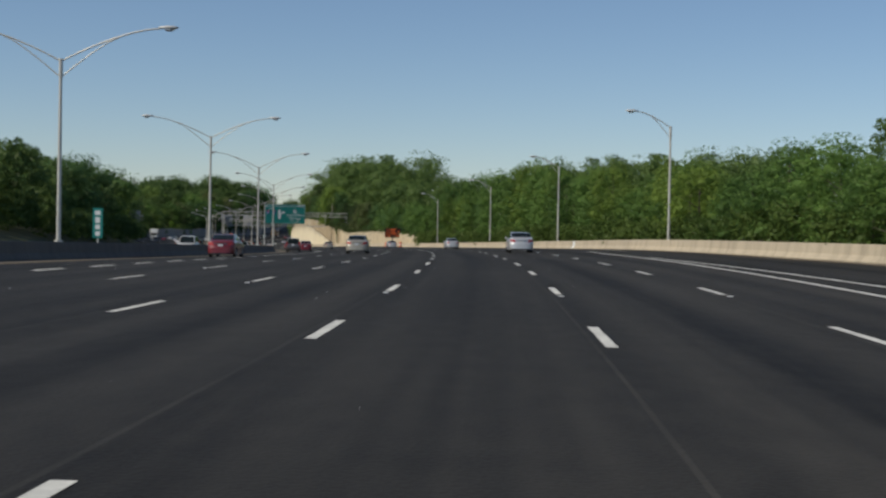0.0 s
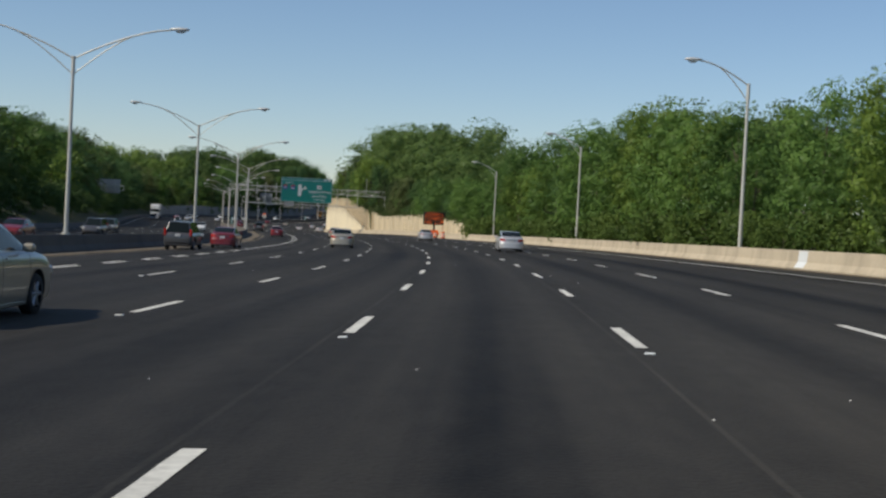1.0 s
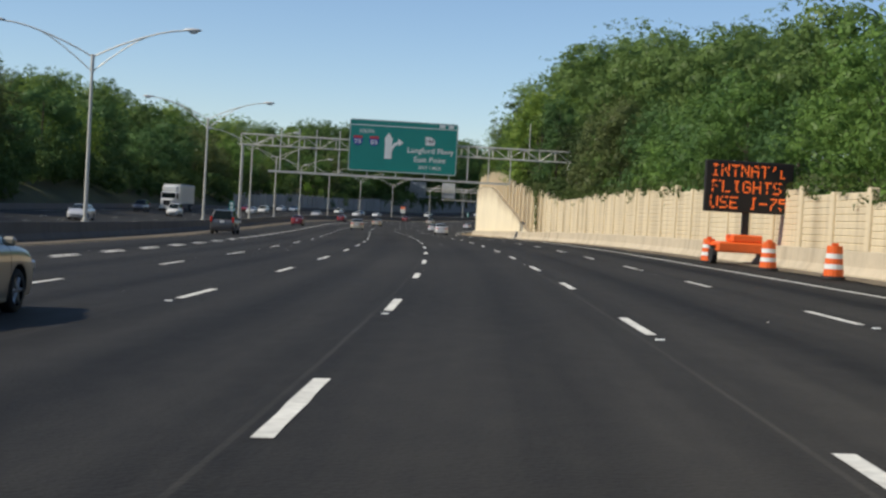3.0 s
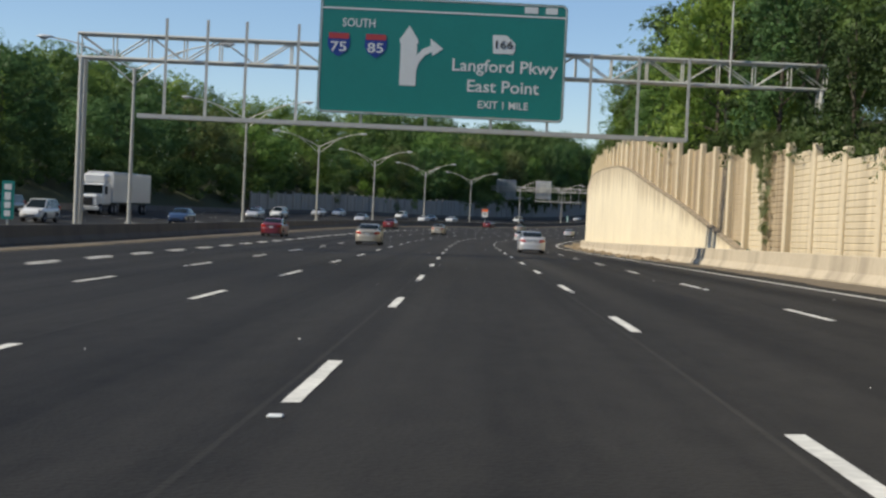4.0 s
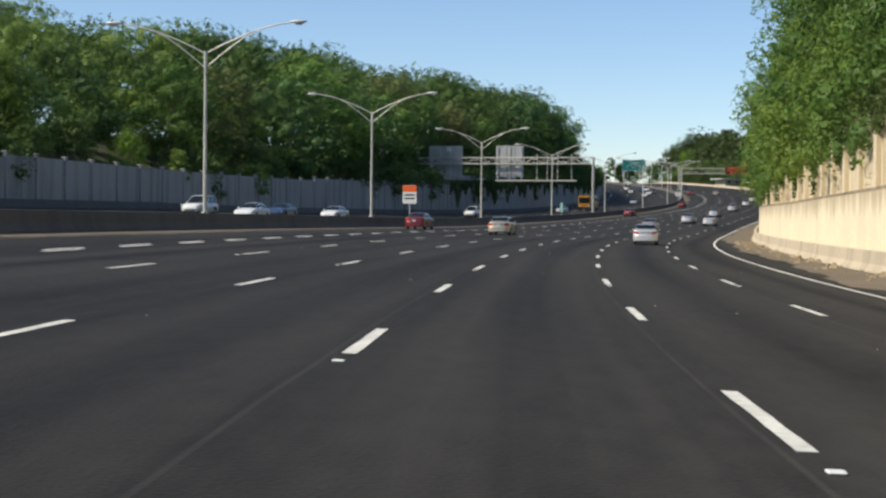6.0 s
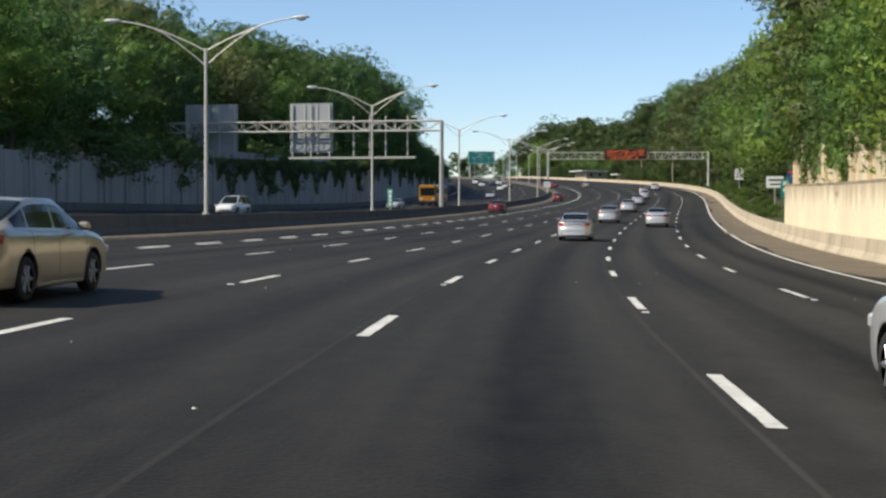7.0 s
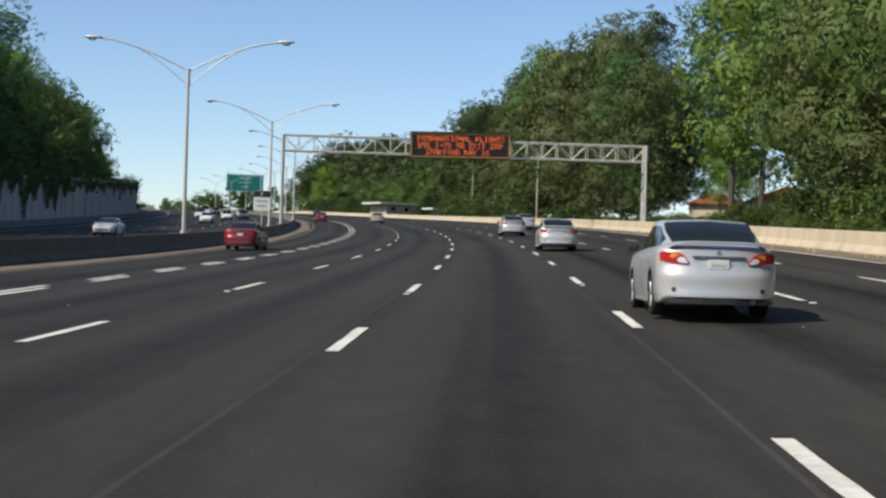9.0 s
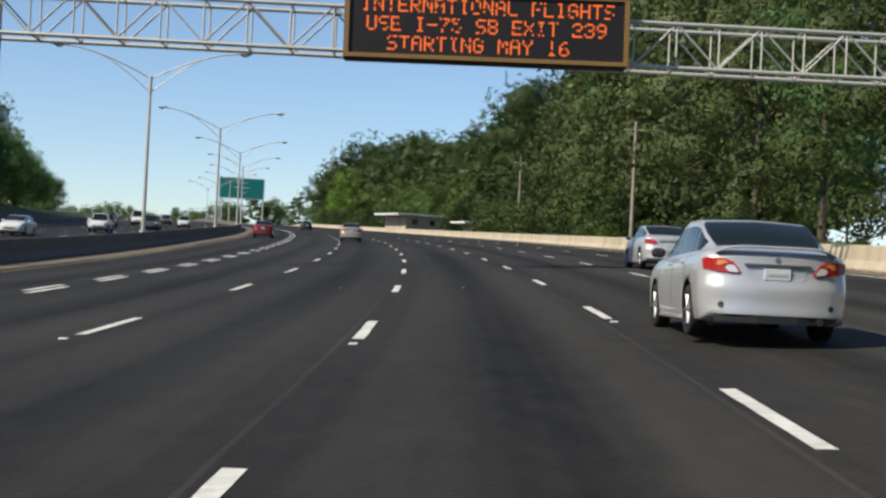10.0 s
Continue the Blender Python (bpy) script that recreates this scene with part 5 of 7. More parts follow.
post_sign("green_sign", 717.5, 15.2, ground_height(717.5, 15), "small green road sign behind the barrier", 0.75, 1.0, 2.5, SIGN_GREEN, [(-0.2, 0.2, 2.0, 2.3, SIGN_WHITE), (-0.2, 0.2, 1.5, 1.8, SIGN_WHITE)])
_r = empty("route_marker", stand(709.4, 15.2, ground_height(709.4, 15.2)), "blue interstate route markers stacked on one post", "road sign")
part("post", box(bmesh.new(), -0.035, 0.035, 0.0, 0.06, -0.2, 3.5), STEEL, _r)
part("banner", box(bmesh.new(), -0.4, 0.4, -0.03, -0.005, 3.2, 3.55), SIGN_BLUE, _r)
part("shield", plate_from(shield(0, 2.6, 0.95, 0.95), -0.03, -0.005), SIGN_BLUE, _r, "blue interstate shield")
part("shield_cap", box(bmesh.new(), -0.42, 0.42, -0.04, -0.034, 2.82, 3.02), SIGN_RED, _r, "red band across the shield")
part("lower_shield", plate_from(shield(0, 1.5, 0.8, 0.85), -0.03, -0.005), SIGN_BLUE, _r, "blue interstate shield")


# ---------------------------------------------------------------- road works on the shoulder
def traffic_barrel(m):
    root = empty("traffic_barrel", m, "orange plastic traffic barrel with white bands on the shoulder", "traffic barrel", "barrels round the message trailer")
    bm = bmesh.new()
    tube(bm, (0, 0, 0), (0, 0, 0.09), 0.36, 0.34, 16)
    part("rubber_base", bm, RUBBER, root)
    z, r = 0.09, 0.29
    for i, (h, mat) in enumerate(((0.2, ORANGE), (0.14, SIGN_WHITE), (0.16, ORANGE), (0.14, SIGN_WHITE), (0.22, ORANGE))):
        bm = bmesh.new()
        tube(bm, (0, 0, z), (0, 0, z + h), r, r - 0.012, 16)
        part("band", bm, mat, root, "orange plastic body ring" if mat is ORANGE else "white reflective band")
        z, r = z + h, r - 0.014
    part("handle", box(bmesh.new(), -0.1, 0.1, -0.02, 0.02, z, z + 0.08, 0.01), ORANGE, root)
    return root


_b0 = traffic_barrel(stand(323, 11.1))
copy_thing(_b0, stand(315, 11.55))
copy_thing(_b0, stand(307.8, 11.75))


def message_trailer():
    root = empty("message_trailer", stand(322.5, 12.35, 0, 4), "orange trailer with an amber message board on a mast", "message trailer")
    bm = bmesh.new()
    box(bm, -1.2, 1.2, -0.7, 0.7, 0.45, 0.85, 0.06)
    box(bm, -0.6, 0.6, -0.5, 0.5, 0.85, 1.15, 0.05)
    box(bm, -0.06, 0.06, 0.7, 2.0, 0.48, 0.58)
    part("trailer_body", bm, ORANGE, root, "orange steel trailer box")
    for sx in (-1, 1):
        part("tyre", tube(bmesh.new(), (sx * 1.2 - 0.1, 0, 0.33), (sx * 1.2 + 0.1, 0, 0.33), 0.33, 0.33, 16), RUBBER, root)
        part("fender", box(bmesh.new(), sx * 1.2 - 0.14, sx * 1.2 + 0.14, -0.42, 0.42, 0.68, 0.74, 0.02), ORANGE, root)
    part("mast", box(bmesh.new(), -0.12, 0.12, -0.12, 0.12, 0.8, 2.15), PLASTIC, root)
    board = part("board", box(bmesh.new(), -1.75, 1.75, -0.28, -0.08, 2.0, 4.0, 0.04), BOARD_BLACK, root, "black LED board")
    for t, x, z, w in (("INTNAT'L", 0.0, 3.62, 3.05), ("FLIGHTS", -0.1, 3.0, 2.75), ("USE I-75", 0.0, 2.38, 3.05)):
        led_words(t, board, x, -0.288, z, w, 0.47, len(t), 0.1)
    return root


message_trailer()
# ---------------------------------------------------------------- vehicles
def loft(stations, crown=0.03):
    """A body shell through cross-sections: (y, sill height, deck height, half width, tumble)."""
    bm = bmesh.new()
    prev = None
    for y, sill, deck, w, top in stations:
        h = deck - sill
        pts = [(w * 0.86, sill), (w * 0.97, sill + 0.1 * h), (w, sill + 0.38 * h), (w * 0.985, sill + 0.68 * h), (w * top, sill + 0.94 * h), (w * top * 0.9, deck), (w * top * 0.45, deck + crown * 0.8), (0, deck + crown)]
        ring = [bm.verts.new((x, y, z)) for x, z in pts] + [bm.verts.new((-x, y, z)) for x, z in pts[-2::-1]]
        if prev:
            k = len(ring)
            for i in range(k):
                bm.faces.new((prev[i], prev[(i + 1) % k], ring[(i + 1) % k], ring[i]))
        else:
            bm.faces.new(ring)
        prev = ring
    bm.faces.new(prev)
    return bm


def quad_plate(corners, inset, lift):
    """A pane inside four corners (counter-clockwise from outside), lifted outwards and given an edge."""
    c = [Vector(p) for p in corners]
    mid = sum(c, Vector()) / 4
    n = (c[1] - c[0]).cross(c[3] - c[0]).normalized()
    inner = [p + (mid - p).normalized() * min(inset, (mid - p).length * 0.45) for p in c]
    bm = bmesh.new()
    a = [bm.verts.new(p + n * lift) for p in inner]
    b = [bm.verts.new(p - n * 0.01) for p in inner]
    bm.faces.new(a)
    for i in range(4):
        bm.faces.new((a[i], b[i], b[(i + 1) % 4], a[(i + 1) % 4]))
    return bm


# the sedan: y, sill, shoulder height, half width, then x and z of the glass foot, roof rail and roof shoulder, and the crown's height
SEDAN = np.array([
    (-2.27, 0.30, 0.90, 0.80, 0.73, 0.935, 0.61, 0.95, 0.40, 0.957, 0.96), (-2.20, 0.25, 0.955, 0.85, 0.77, 0.99, 0.63, 1.01, 0.42, 1.018, 1.02),
    (-2.05, 0.21, 0.97, 0.872, 0.785, 1.015, 0.63, 1.04, 0.42, 1.05, 1.055), (-1.75, 0.20, 0.975, 0.88, 0.785, 1.025, 0.63, 1.07, 0.43, 1.085, 1.09),
    (-1.35, 0.19, 0.97, 0.882, 0.79, 1.015, 0.675, 1.225, 0.52, 1.272, 1.29), (-0.92, 0.18, 0.965, 0.882, 0.79, 1.0, 0.66, 1.372, 0.53, 1.42, 1.445),
    (-0.30, 0.18, 0.955, 0.88, 0.79, 0.985, 0.665, 1.40, 0.53, 1.447, 1.472), (0.20, 0.18, 0.945, 0.88, 0.79, 0.975, 0.66, 1.38, 0.53, 1.427, 1.452),
    (0.75, 0.18, 0.935, 0.88, 0.79, 0.965, 0.68, 1.185, 0.53, 1.23, 1.255), (1.25, 0.18, 0.925, 0.88, 0.79, 0.955, 0.68, 0.985, 0.50, 1.01, 1.025),
    (1.75, 0.20, 0.86, 0.865, 0.76, 0.885, 0.60, 0.905, 0.40, 0.92, 0.93), (2.10, 0.22, 0.74, 0.80, 0.70, 0.77, 0.55, 0.79, 0.38, 0.80, 0.805),
    (2.24, 0.27, 0.60, 0.68, 0.59, 0.63, 0.46, 0.65, 0.30, 0.657, 0.66), (2.27, 0.32, 0.53, 0.56, 0.50, 0.55, 0.38, 0.56, 0.25, 0.565, 0.567)])


def smooth_curve(t, ts, vs):
    """A smooth curve through the values vs at ts."""
    i = min(max(int(np.searchsorted(ts, t)) - 1, 0), len(ts) - 2)
    slope = lambda k: (vs[min(k + 1, len(ts) - 1)] - vs[max(k - 1, 0)]) / (ts[min(k + 1, len(ts) - 1)] - ts[max(k - 1, 0)])
    h = ts[i + 1] - ts[i]
    u = (t - ts[i]) / h
    return (2 * u ** 3 - 3 * u ** 2 + 1) * vs[i] + (u ** 3 - 2 * u ** 2 + u) * h * slope(i) + (3 * u ** 2 - 2 * u ** 3) * vs[i + 1] + (u ** 3 - u ** 2) * h * slope(i + 1)


def tail_shift(x, y, z):
    """How far the tail's face lies forward of its rearmost line: rounded in plan, the boot lid leaning in over the bumper."""
    w = min(1.0, max(0.0, (-1.85 - y) / 0.42))
    w = w * w * (3 - 2 * w)
    lid = min(1.0, max(0.0, (z - 0.63) / 0.09))
    lip = min(1.0, max(0.0, (0.40 - z) / 0.05)) if z > 0.25 else 1.0
    return w * (0.13 * (x / 0.85) ** 4 + 0.05 * (x / 0.85) ** 2 + 0.055 * lid + 0.10 * max(0.0, z - 0.72) - 0.018 * lip)


def sedan_point(y, v):
    """A point on the right half of the sedan's shell: v runs from 0 under the floor over the side to 9 on the centre line of the roof."""
    _, sill, belt, w, gx, gz, rx, rz, sx, sz, top = smooth_curve(y, SEDAN[:, 0], SEDAN)
    h = belt - sill
    pts = np.array([(0, sill), (w * 0.84, sill), (w * 0.965, sill + 0.09 * h), (w, sill + 0.45 * h), (w * 0.99, belt - 0.11), (w * 0.945, belt), (gx, gz), (rx, rz), (sx, sz), (0, top)])
    x, z = smooth_curve(v, np.arange(10.0), pts)
    x, z = (max(0.0, float(x)), float(z))
    return Vector((x, y + tail_shift(x, y, z), z))


def sedan_shell():
    bm = bmesh.new()
    ys = np.unique(np.concatenate([np.linspace(-2.27, -1.6, 11), np.linspace(-1.6, 1.6, 26), np.linspace(1.6, 2.27, 9)]))
    vs = np.concatenate([[0.0, 1.0], np.linspace(1.25, 6, 17), np.linspace(6.33, 9, 9)])
    rows = []
    for y in ys:
        half = [sedan_point(float(y), float(v)) for v in vs]
        right = [bm.verts.new(q) for q in half]
        left = [right[0]] + [bm.verts.new((-q.x, q.y, q.z)) for q in half[1:-1]] + [right[-1]]
        rows.append((right, left))
    for (r0, l0), (r1, l1) in zip(rows[:-1], rows[1:]):
        for i in range(len(vs) - 1):
            for quad in ((r0[i], r0[i + 1], r1[i + 1], r1[i]), (l0[i + 1], l0[i], l1[i], l1[i + 1])):
                if len(set(quad)) == 4:
                    bm.faces.new(quad)
    for end in (0, -1):  # the tail and the nose
        right, left = rows[end]
        across = []
        for i in range(len(vs)):
            if right[i] is left[i]:
                across.append([right[i]] * 9)
                continue
            line = [left[i]]
            for k in range(1, 8):
                x = left[i].co.x + (right[i].co.x - left[i].co.x) * k / 8
                z = right[i].co.z
                line.append(bm.verts.new((x, ys[end] + (tail_shift(x, ys[end], z) if end == 0 else 0), z)))
            across.append(line + [right[i]])
        for a, b in zip(across[:-1], across[1:]):
            for k in range(8):
                quad = list(dict.fromkeys((a[k], a[k + 1], b[k + 1], b[k])))
                if len(quad) > 2:
                    bm.faces.new(quad)
    return bm


def shell_pane(y0, y1, v0, v1, lift, side=0, ny=7, nv=7):
    """A pane that lies on the sedan's shell between two lines along and two lines across it; side 0 spans both halves."""
    bm = bmesh.new()

    def place(y, v):
        mirror = v > 9
        w = 18 - v if mirror else v
        q, e = sedan_point(y, w), 0.02
        n = (sedan_point(y + e, w) - sedan_point(y - e, w)).cross(sedan_point(y, min(w + e, 9)) - sedan_point(y, w - e)).normalized()
        n = -n if n.x * q.x + n.z * (0.4 if q.x < 0.3 else 0.1) < 0 else n
        q, back = q + n * lift, q - n * 0.012
        flip = -1 if mirror or side < 0 else 1
        return Vector((q.x * flip, q.y, q.z)), Vector((back.x * flip, back.y, back.z))

    hi = 18 - v0 if side == 0 else v1
    grid, rim = [], []
    for i in range(ny):
        pair = [place(y0 + (y1 - y0) * i / (ny - 1), v0 + (hi - v0) * j / (nv - 1)) for j in range(nv)]
        grid.append([bm.verts.new(a) for a, _ in pair])
        rim.append([b for _, b in pair])
    for i in range(ny - 1):
        for j in range(nv - 1):
            bm.faces.new((grid[i][j], grid[i + 1][j], grid[i + 1][j + 1], grid[i][j + 1]))
    loop = [(0, j) for j in range(nv)] + [(i, nv - 1) for i in range(1, ny)] + [(ny - 1, j) for j in range(nv - 2, -1, -1)] + [(i, 0) for i in range(ny - 2, 0, -1)]
    skirt = [bm.verts.new(rim[i][j]) for i, j in loop]
    for k in range(len(loop)):
        n = (k + 1) % len(loop)
        bm.faces.new((grid[loop[k][0]][loop[k][1]], grid[loop[n][0]][loop[n][1]], skirt[n], skirt[k]))
    return bm


def cut_arches(body, axles, r, track):
    """Cuts the four wheel openings out of a closed body; their insides are dark."""
    bm = bmesh.new()
    for y in axles:
        for sx in (-1, 1):
            tube(bm, (sx * (track - 0.2), y, r + 0.01), (sx * (track + 0.5), y, r + 0.01), r * 1.17, r * 1.17, 28)
    me = bpy.data.meshes.new("cutter")
    bm.to_mesh(me)
    bm.free()
    me.materials.append(None)
    me.materials.append(PLASTIC)
    me.polygons.foreach_set("material_index", [1] * len(me.polygons))
    cutter = bpy.data.objects.new("cutter", me)
    scene.collection.objects.link(cutter)
    body.data.materials.append(PLASTIC)
    mod = body.modifiers.new("arches", "BOOLEAN")
    mod.operation, mod.object, mod.solver = "DIFFERENCE", cutter, "EXACT"
    done = bpy.data.meshes.new_from_object(body.evaluated_get(bpy.context.evaluated_depsgraph_get()))
    body.modifiers.clear()
    done.polygons.foreach_set("use_smooth", [p.material_index == 0 and len(p.vertices) < 30 for p in done.polygons])
    body.data = done
    bpy.data.objects.remove(cutter)
    bpy.data.meshes.remove(me)


def tail_plate(outline, out, deep):
    """A fitting on the sedan's tail whose outline is given in x and z; it follows the curve of the tail."""
    bm = plate_from(outline, 0.0, 1.0)
    bmesh.ops.subdivide_edges(bm, edges=[e for e in bm.edges if abs(e.verts[0].co.y - e.verts[1].co.y) < 0.5], cuts=2)
    for v in bm.verts:
        x, z = v.co.x, v.co.z
        v.co.y = -2.27 + tail_shift(x, -2.27, z) + (-out if v.co.y < 0.5 else deep)
    bmesh.ops.triangulate(bm, faces=[f for f in bm.faces if len(f.verts) > 4])
    return bm


def wheel(parent, x, y, r, w, rim_mat=None):
    tyre = bmesh.new()
    side = 1 if x > 0 else -1
    prof = [(-w / 2, r * 0.66), (-w / 2, r * 0.93), (-w / 2 + 0.03, r), (w / 2 - 0.03, r), (w / 2, r * 0.93), (w / 2, r * 0.66)]
    n, prev, first = 20, None, None
    for i in range(n):
        a = 2 * math.pi * i / n
        ring = [tyre.verts.new((px, q * math.cos(a), q * math.sin(a))) for px, q in prof]
        if prev:
            for j in range(5):
                tyre.faces.new((prev[j], prev[j + 1], ring[j + 1], ring[j]))
        else:
            first = ring
        prev = ring
    for j in range(5):
        tyre.faces.new((prev[j], prev[j + 1], first[j + 1], first[j]))
    t = part("wheel", tyre, RUBBER, parent, "black rubber tyre", smooth=True)
    t.location = (x, y, r)
    rim = bmesh.new()
    tube(rim, (side * (w / 2 - 0.06), 0, 0), (side * (w / 2 - 0.045), 0, 0), r * 0.66, r * 0.66, 20)
    tube(rim, (side * (w / 2 - 0.05), 0, 0), (side * (w / 2 - 0.01), 0, 0), r * 0.16, r * 0.12, 10)
    for k in range(6):
        a = 2 * math.pi * k / 6
        d = Vector((0, math.cos(a), math.sin(a)))
        tube(rim, Vector((side * (w / 2 - 0.03), 0, 0)) + d * r * 0.1, Vector((side * (w / 2 - 0.025), 0, 0)) + d * r * 0.64, 0.035, 0.03, 5)
    part("rim", rim, rim_mat or RIM, t, "six-spoke alloy rim")


KINDS = {
    # stations, cabin (y of base back/front, y of roof back/front, half widths base/roof, base z, roof z), axles, wheel radius, half track
    "sedan": dict(st=[(-2.28, 0.33, 0.86, 0.70, 0.97), (-2.25, 0.25, 0.96, 0.775, 0.96), (-2.14, 0.23, 1.01, 0.835, 0.93), (-1.8, 0.22, 1.025, 0.875, 0.91), (-1.0, 0.19, 1.0, 0.88, 0.92), (0.2, 0.18, 0.97, 0.88, 0.94), (1.15, 0.18, 0.95, 0.88, 0.93), (1.7, 0.2, 0.87, 0.865, 0.9), (2.05, 0.22, 0.77, 0.80, 0.88), (2.22, 0.26, 0.66, 0.68, 0.88), (2.27, 0.34, 0.56, 0.55, 0.9)],
                  cab=(-1.86, 1.32, -0.82, 0.20, 0.775, 0.59, 0.97, 1.40), axles=(-1.3, 1.3), r=0.315, track=0.77, tail=(0.83, 0.2, 0.3), nose=2.12),
    "suv": dict(st=[(-2.25, 0.5, 0.85, 0.70, 0.96), (-2.22, 0.36, 1.06, 0.84, 0.95), (-2.0, 0.3, 1.1, 0.9, 0.94), (-0.5, 0.28, 1.08, 0.915, 0.94), (1.0, 0.28, 1.06, 0.915, 0.94), (1.7, 0.3, 1.02, 0.89, 0.92), (2.1, 0.33, 0.93, 0.82, 0.9), (2.26, 0.4, 0.75, 0.66, 0.9)],
                cab=(-2.2, 1.15, -1.95, 0.25, 0.82, 0.66, 1.05, 1.74), axles=(-1.32, 1.35), r=0.36, track=0.79, tail=(0.98, 0.12, 0.42), nose=2.14),
    "pickup": dict(st=[(-2.75, 0.55, 0.98, 0.85, 0.97), (-2.7, 0.42, 1.05, 0.92, 0.97), (-1.0, 0.38, 1.06, 0.95, 0.96), (0.0, 0.36, 1.06, 0.95, 0.95), (1.4, 0.36, 1.06, 0.95, 0.94), (2.3, 0.38, 1.02, 0.93, 0.92), (2.7, 0.42, 0.92, 0.86, 0.9), (2.78, 0.5, 0.7, 0.75, 0.9)],
                   cab=(-0.95, 1.5, -0.75, 0.6, 0.85, 0.70, 1.04, 1.8), axles=(-1.65, 1.75), r=0.38, track=0.82, tail=(0.85, 0.12, 0.4), nose=2.66),
    "van": dict(st=[(-2.6, 0.5, 0.95, 0.85, 0.97), (-2.57, 0.38, 1.15, 0.93, 0.97), (-1.0, 0.32, 1.18, 0.98, 0.97), (1.2, 0.32, 1.16, 0.98, 0.96), (2.0, 0.34, 1.1, 0.95, 0.93), (2.45, 0.38, 0.98, 0.86, 0.9), (2.6, 0.45, 0.75, 0.72, 0.9)],
                cab=(-2.56, 1.75, -2.5, 0.95, 0.92, 0.80, 1.14, 2.12), axles=(-1.6, 1.75), r=0.36, track=0.84, tail=(1.05, 0.1, 0.45), nose=2.46),
}


def car(kind, paint, label, detail=False):
    k = KINDS[kind]
    root = empty("car" if kind in ("sedan", "suv") else kind, Matrix.Identity(4), label, {"sedan": "car", "suv": "car", "pickup": "pickup truck", "van": "van"}[kind], "traffic on the highway")
    yb0, yb1, yt0, yt1, wb, wt, zb, zt = k["cab"]
    body = part("body", sedan_shell() if kind == "sedan" else loft(k["st"]), paint, root, smooth=True)
    cut_arches(body, k["axles"], k["r"], k["track"])
    if kind == "sedan":
        part("rear_window", shell_pane(-1.70, -1.0, 7.12, 9, 0.006, nv=11), GLASS, root, "dark tinted rear window")
        part("windscreen", shell_pane(0.27, 1.2, 7.12, 9, 0.006, nv=11), GLASS, root, "dark tinted windscreen")
        for sx in (-1, 1):
            for y0, y1 in ((-1.52, -1.10), (-1.03, -0.17), (-0.08, 0.98)):
                part("side_window", shell_pane(y0, y1, 6.1, 6.86, 0.006, sx, 6, 4), GLASS, root, "dark tinted side window")
            for y in (-1.06, -0.12, 0.98):
                part("door_seam", shell_pane(y - 0.006, y + 0.006, 2.0, 5.9, 0.002, sx, 2, 9), PLASTIC, root, "thin dark door seam")
            part("sill_skirt", shell_pane(-0.9, 0.9, 1.2, 1.9, 0.02, sx, 5, 3), paint, root)
            part("mirror", box(bmesh.new(), sx * 0.84, sx * 1.03, 0.66, 0.78, 0.97, 1.10, 0.04), PLASTIC if detail else paint, root)
            for y in (-0.95, 0.0):
                part("door_handle", shell_pane(y, y + 0.18, 4.15, 4.35, 0.022, sx, 3, 2), paint, root)
    else:
        B = {(i, j): Vector((sx * wb, y, zb)) for i, sx in ((0, -1), (1, 1)) for j, y in ((0, yb0), (1, yb1))}
        T = {(i, j): Vector((sx * wt, y, zt)) for i, sx in ((0, -1), (1, 1)) for j, y in ((0, yt0), (1, yt1))}
        # cabin shell: pillars and a crowned roof in one painted mesh
        bm = bmesh.new()
        roof = []
        for f in (0, 0.12, 0.5, 0.88, 1):
            y = yt0 + (yt1 - yt0) * f
            lift = 0.045 * (1 - (2 * f - 1) ** 4)
            roof.append([bm.verts.new((x * wt, y, zt + lift * (1 - 0.75 * x * x) - (0.02 if abs(x) == 1 else 0))) for x in (-1, -0.8, -0.3, 0.3, 0.8, 1)])
        for a, b in zip(roof[:-1], roof[1:]):
            for i in range(5):
                bm.faces.new((a[i], a[i + 1], b[i + 1], b[i]))
        low = {key: bm.verts.new(v) for key, v in B.items()}
        bm.faces.new((low[0, 0], low[1, 0], *roof[0][::-1]))
        bm.faces.new((low[1, 1], low[0, 1], *roof[-1]))
        bm.faces.new((low[0, 1], low[0, 0], *[r[0] for r in roof]))
        bm.faces.new((low[1, 0], low[1, 1], *[r[-1] for r in roof[::-1]]))
        pillars = [e for v in low.values() for e in v.link_edges if e.other_vert(v) not in low.values()]
        bmesh.ops.bevel(bm, geom=pillars, offset=0.055, segments=3, profile=0.5, affect="EDGES")
        part("cabin", bm, paint, root)
        part("rear_window", quad_plate((B[0, 0], B[1, 0], T[1, 0], T[0, 0]), 0.1, 0.012), GLASS, root, "dark tinted rear window")
        part("windscreen", quad_plate((B[1, 1], B[0, 1], T[0, 1], T[1, 1]), 0.1, 0.012), GLASS, root, "dark tinted windscreen")
        for i, sx in ((0, -1), (1, 1)):
            cuts = (0.0, 0.36, 0.72, 1.0) if kind != "pickup" else (0.0, 0.5, 1.0)
            for a, b in zip(cuts[:-1], cuts[1:]):
                fa, fb = (B[i, 0].lerp(B[i, 1], a), B[i, 0].lerp(B[i, 1], b))
                ta, tb = (T[i, 0].lerp(T[i, 1], a), T[i, 0].lerp(T[i, 1], b))
                quad = (fa, ta, tb, fb) if sx < 0 else (fa, fb, tb, ta)
                part("side_window", quad_plate(quad, 0.05, 0.01), GLASS, root, "dark tinted side window")
            part("mirror", box(bmesh.new(), sx * (wb + 0.02), sx * (wb + 0.2), yb1 - 0.55, yb1 - 0.42, zb + 0.02, zb + 0.15, 0.03), PLASTIC if detail else paint, root)
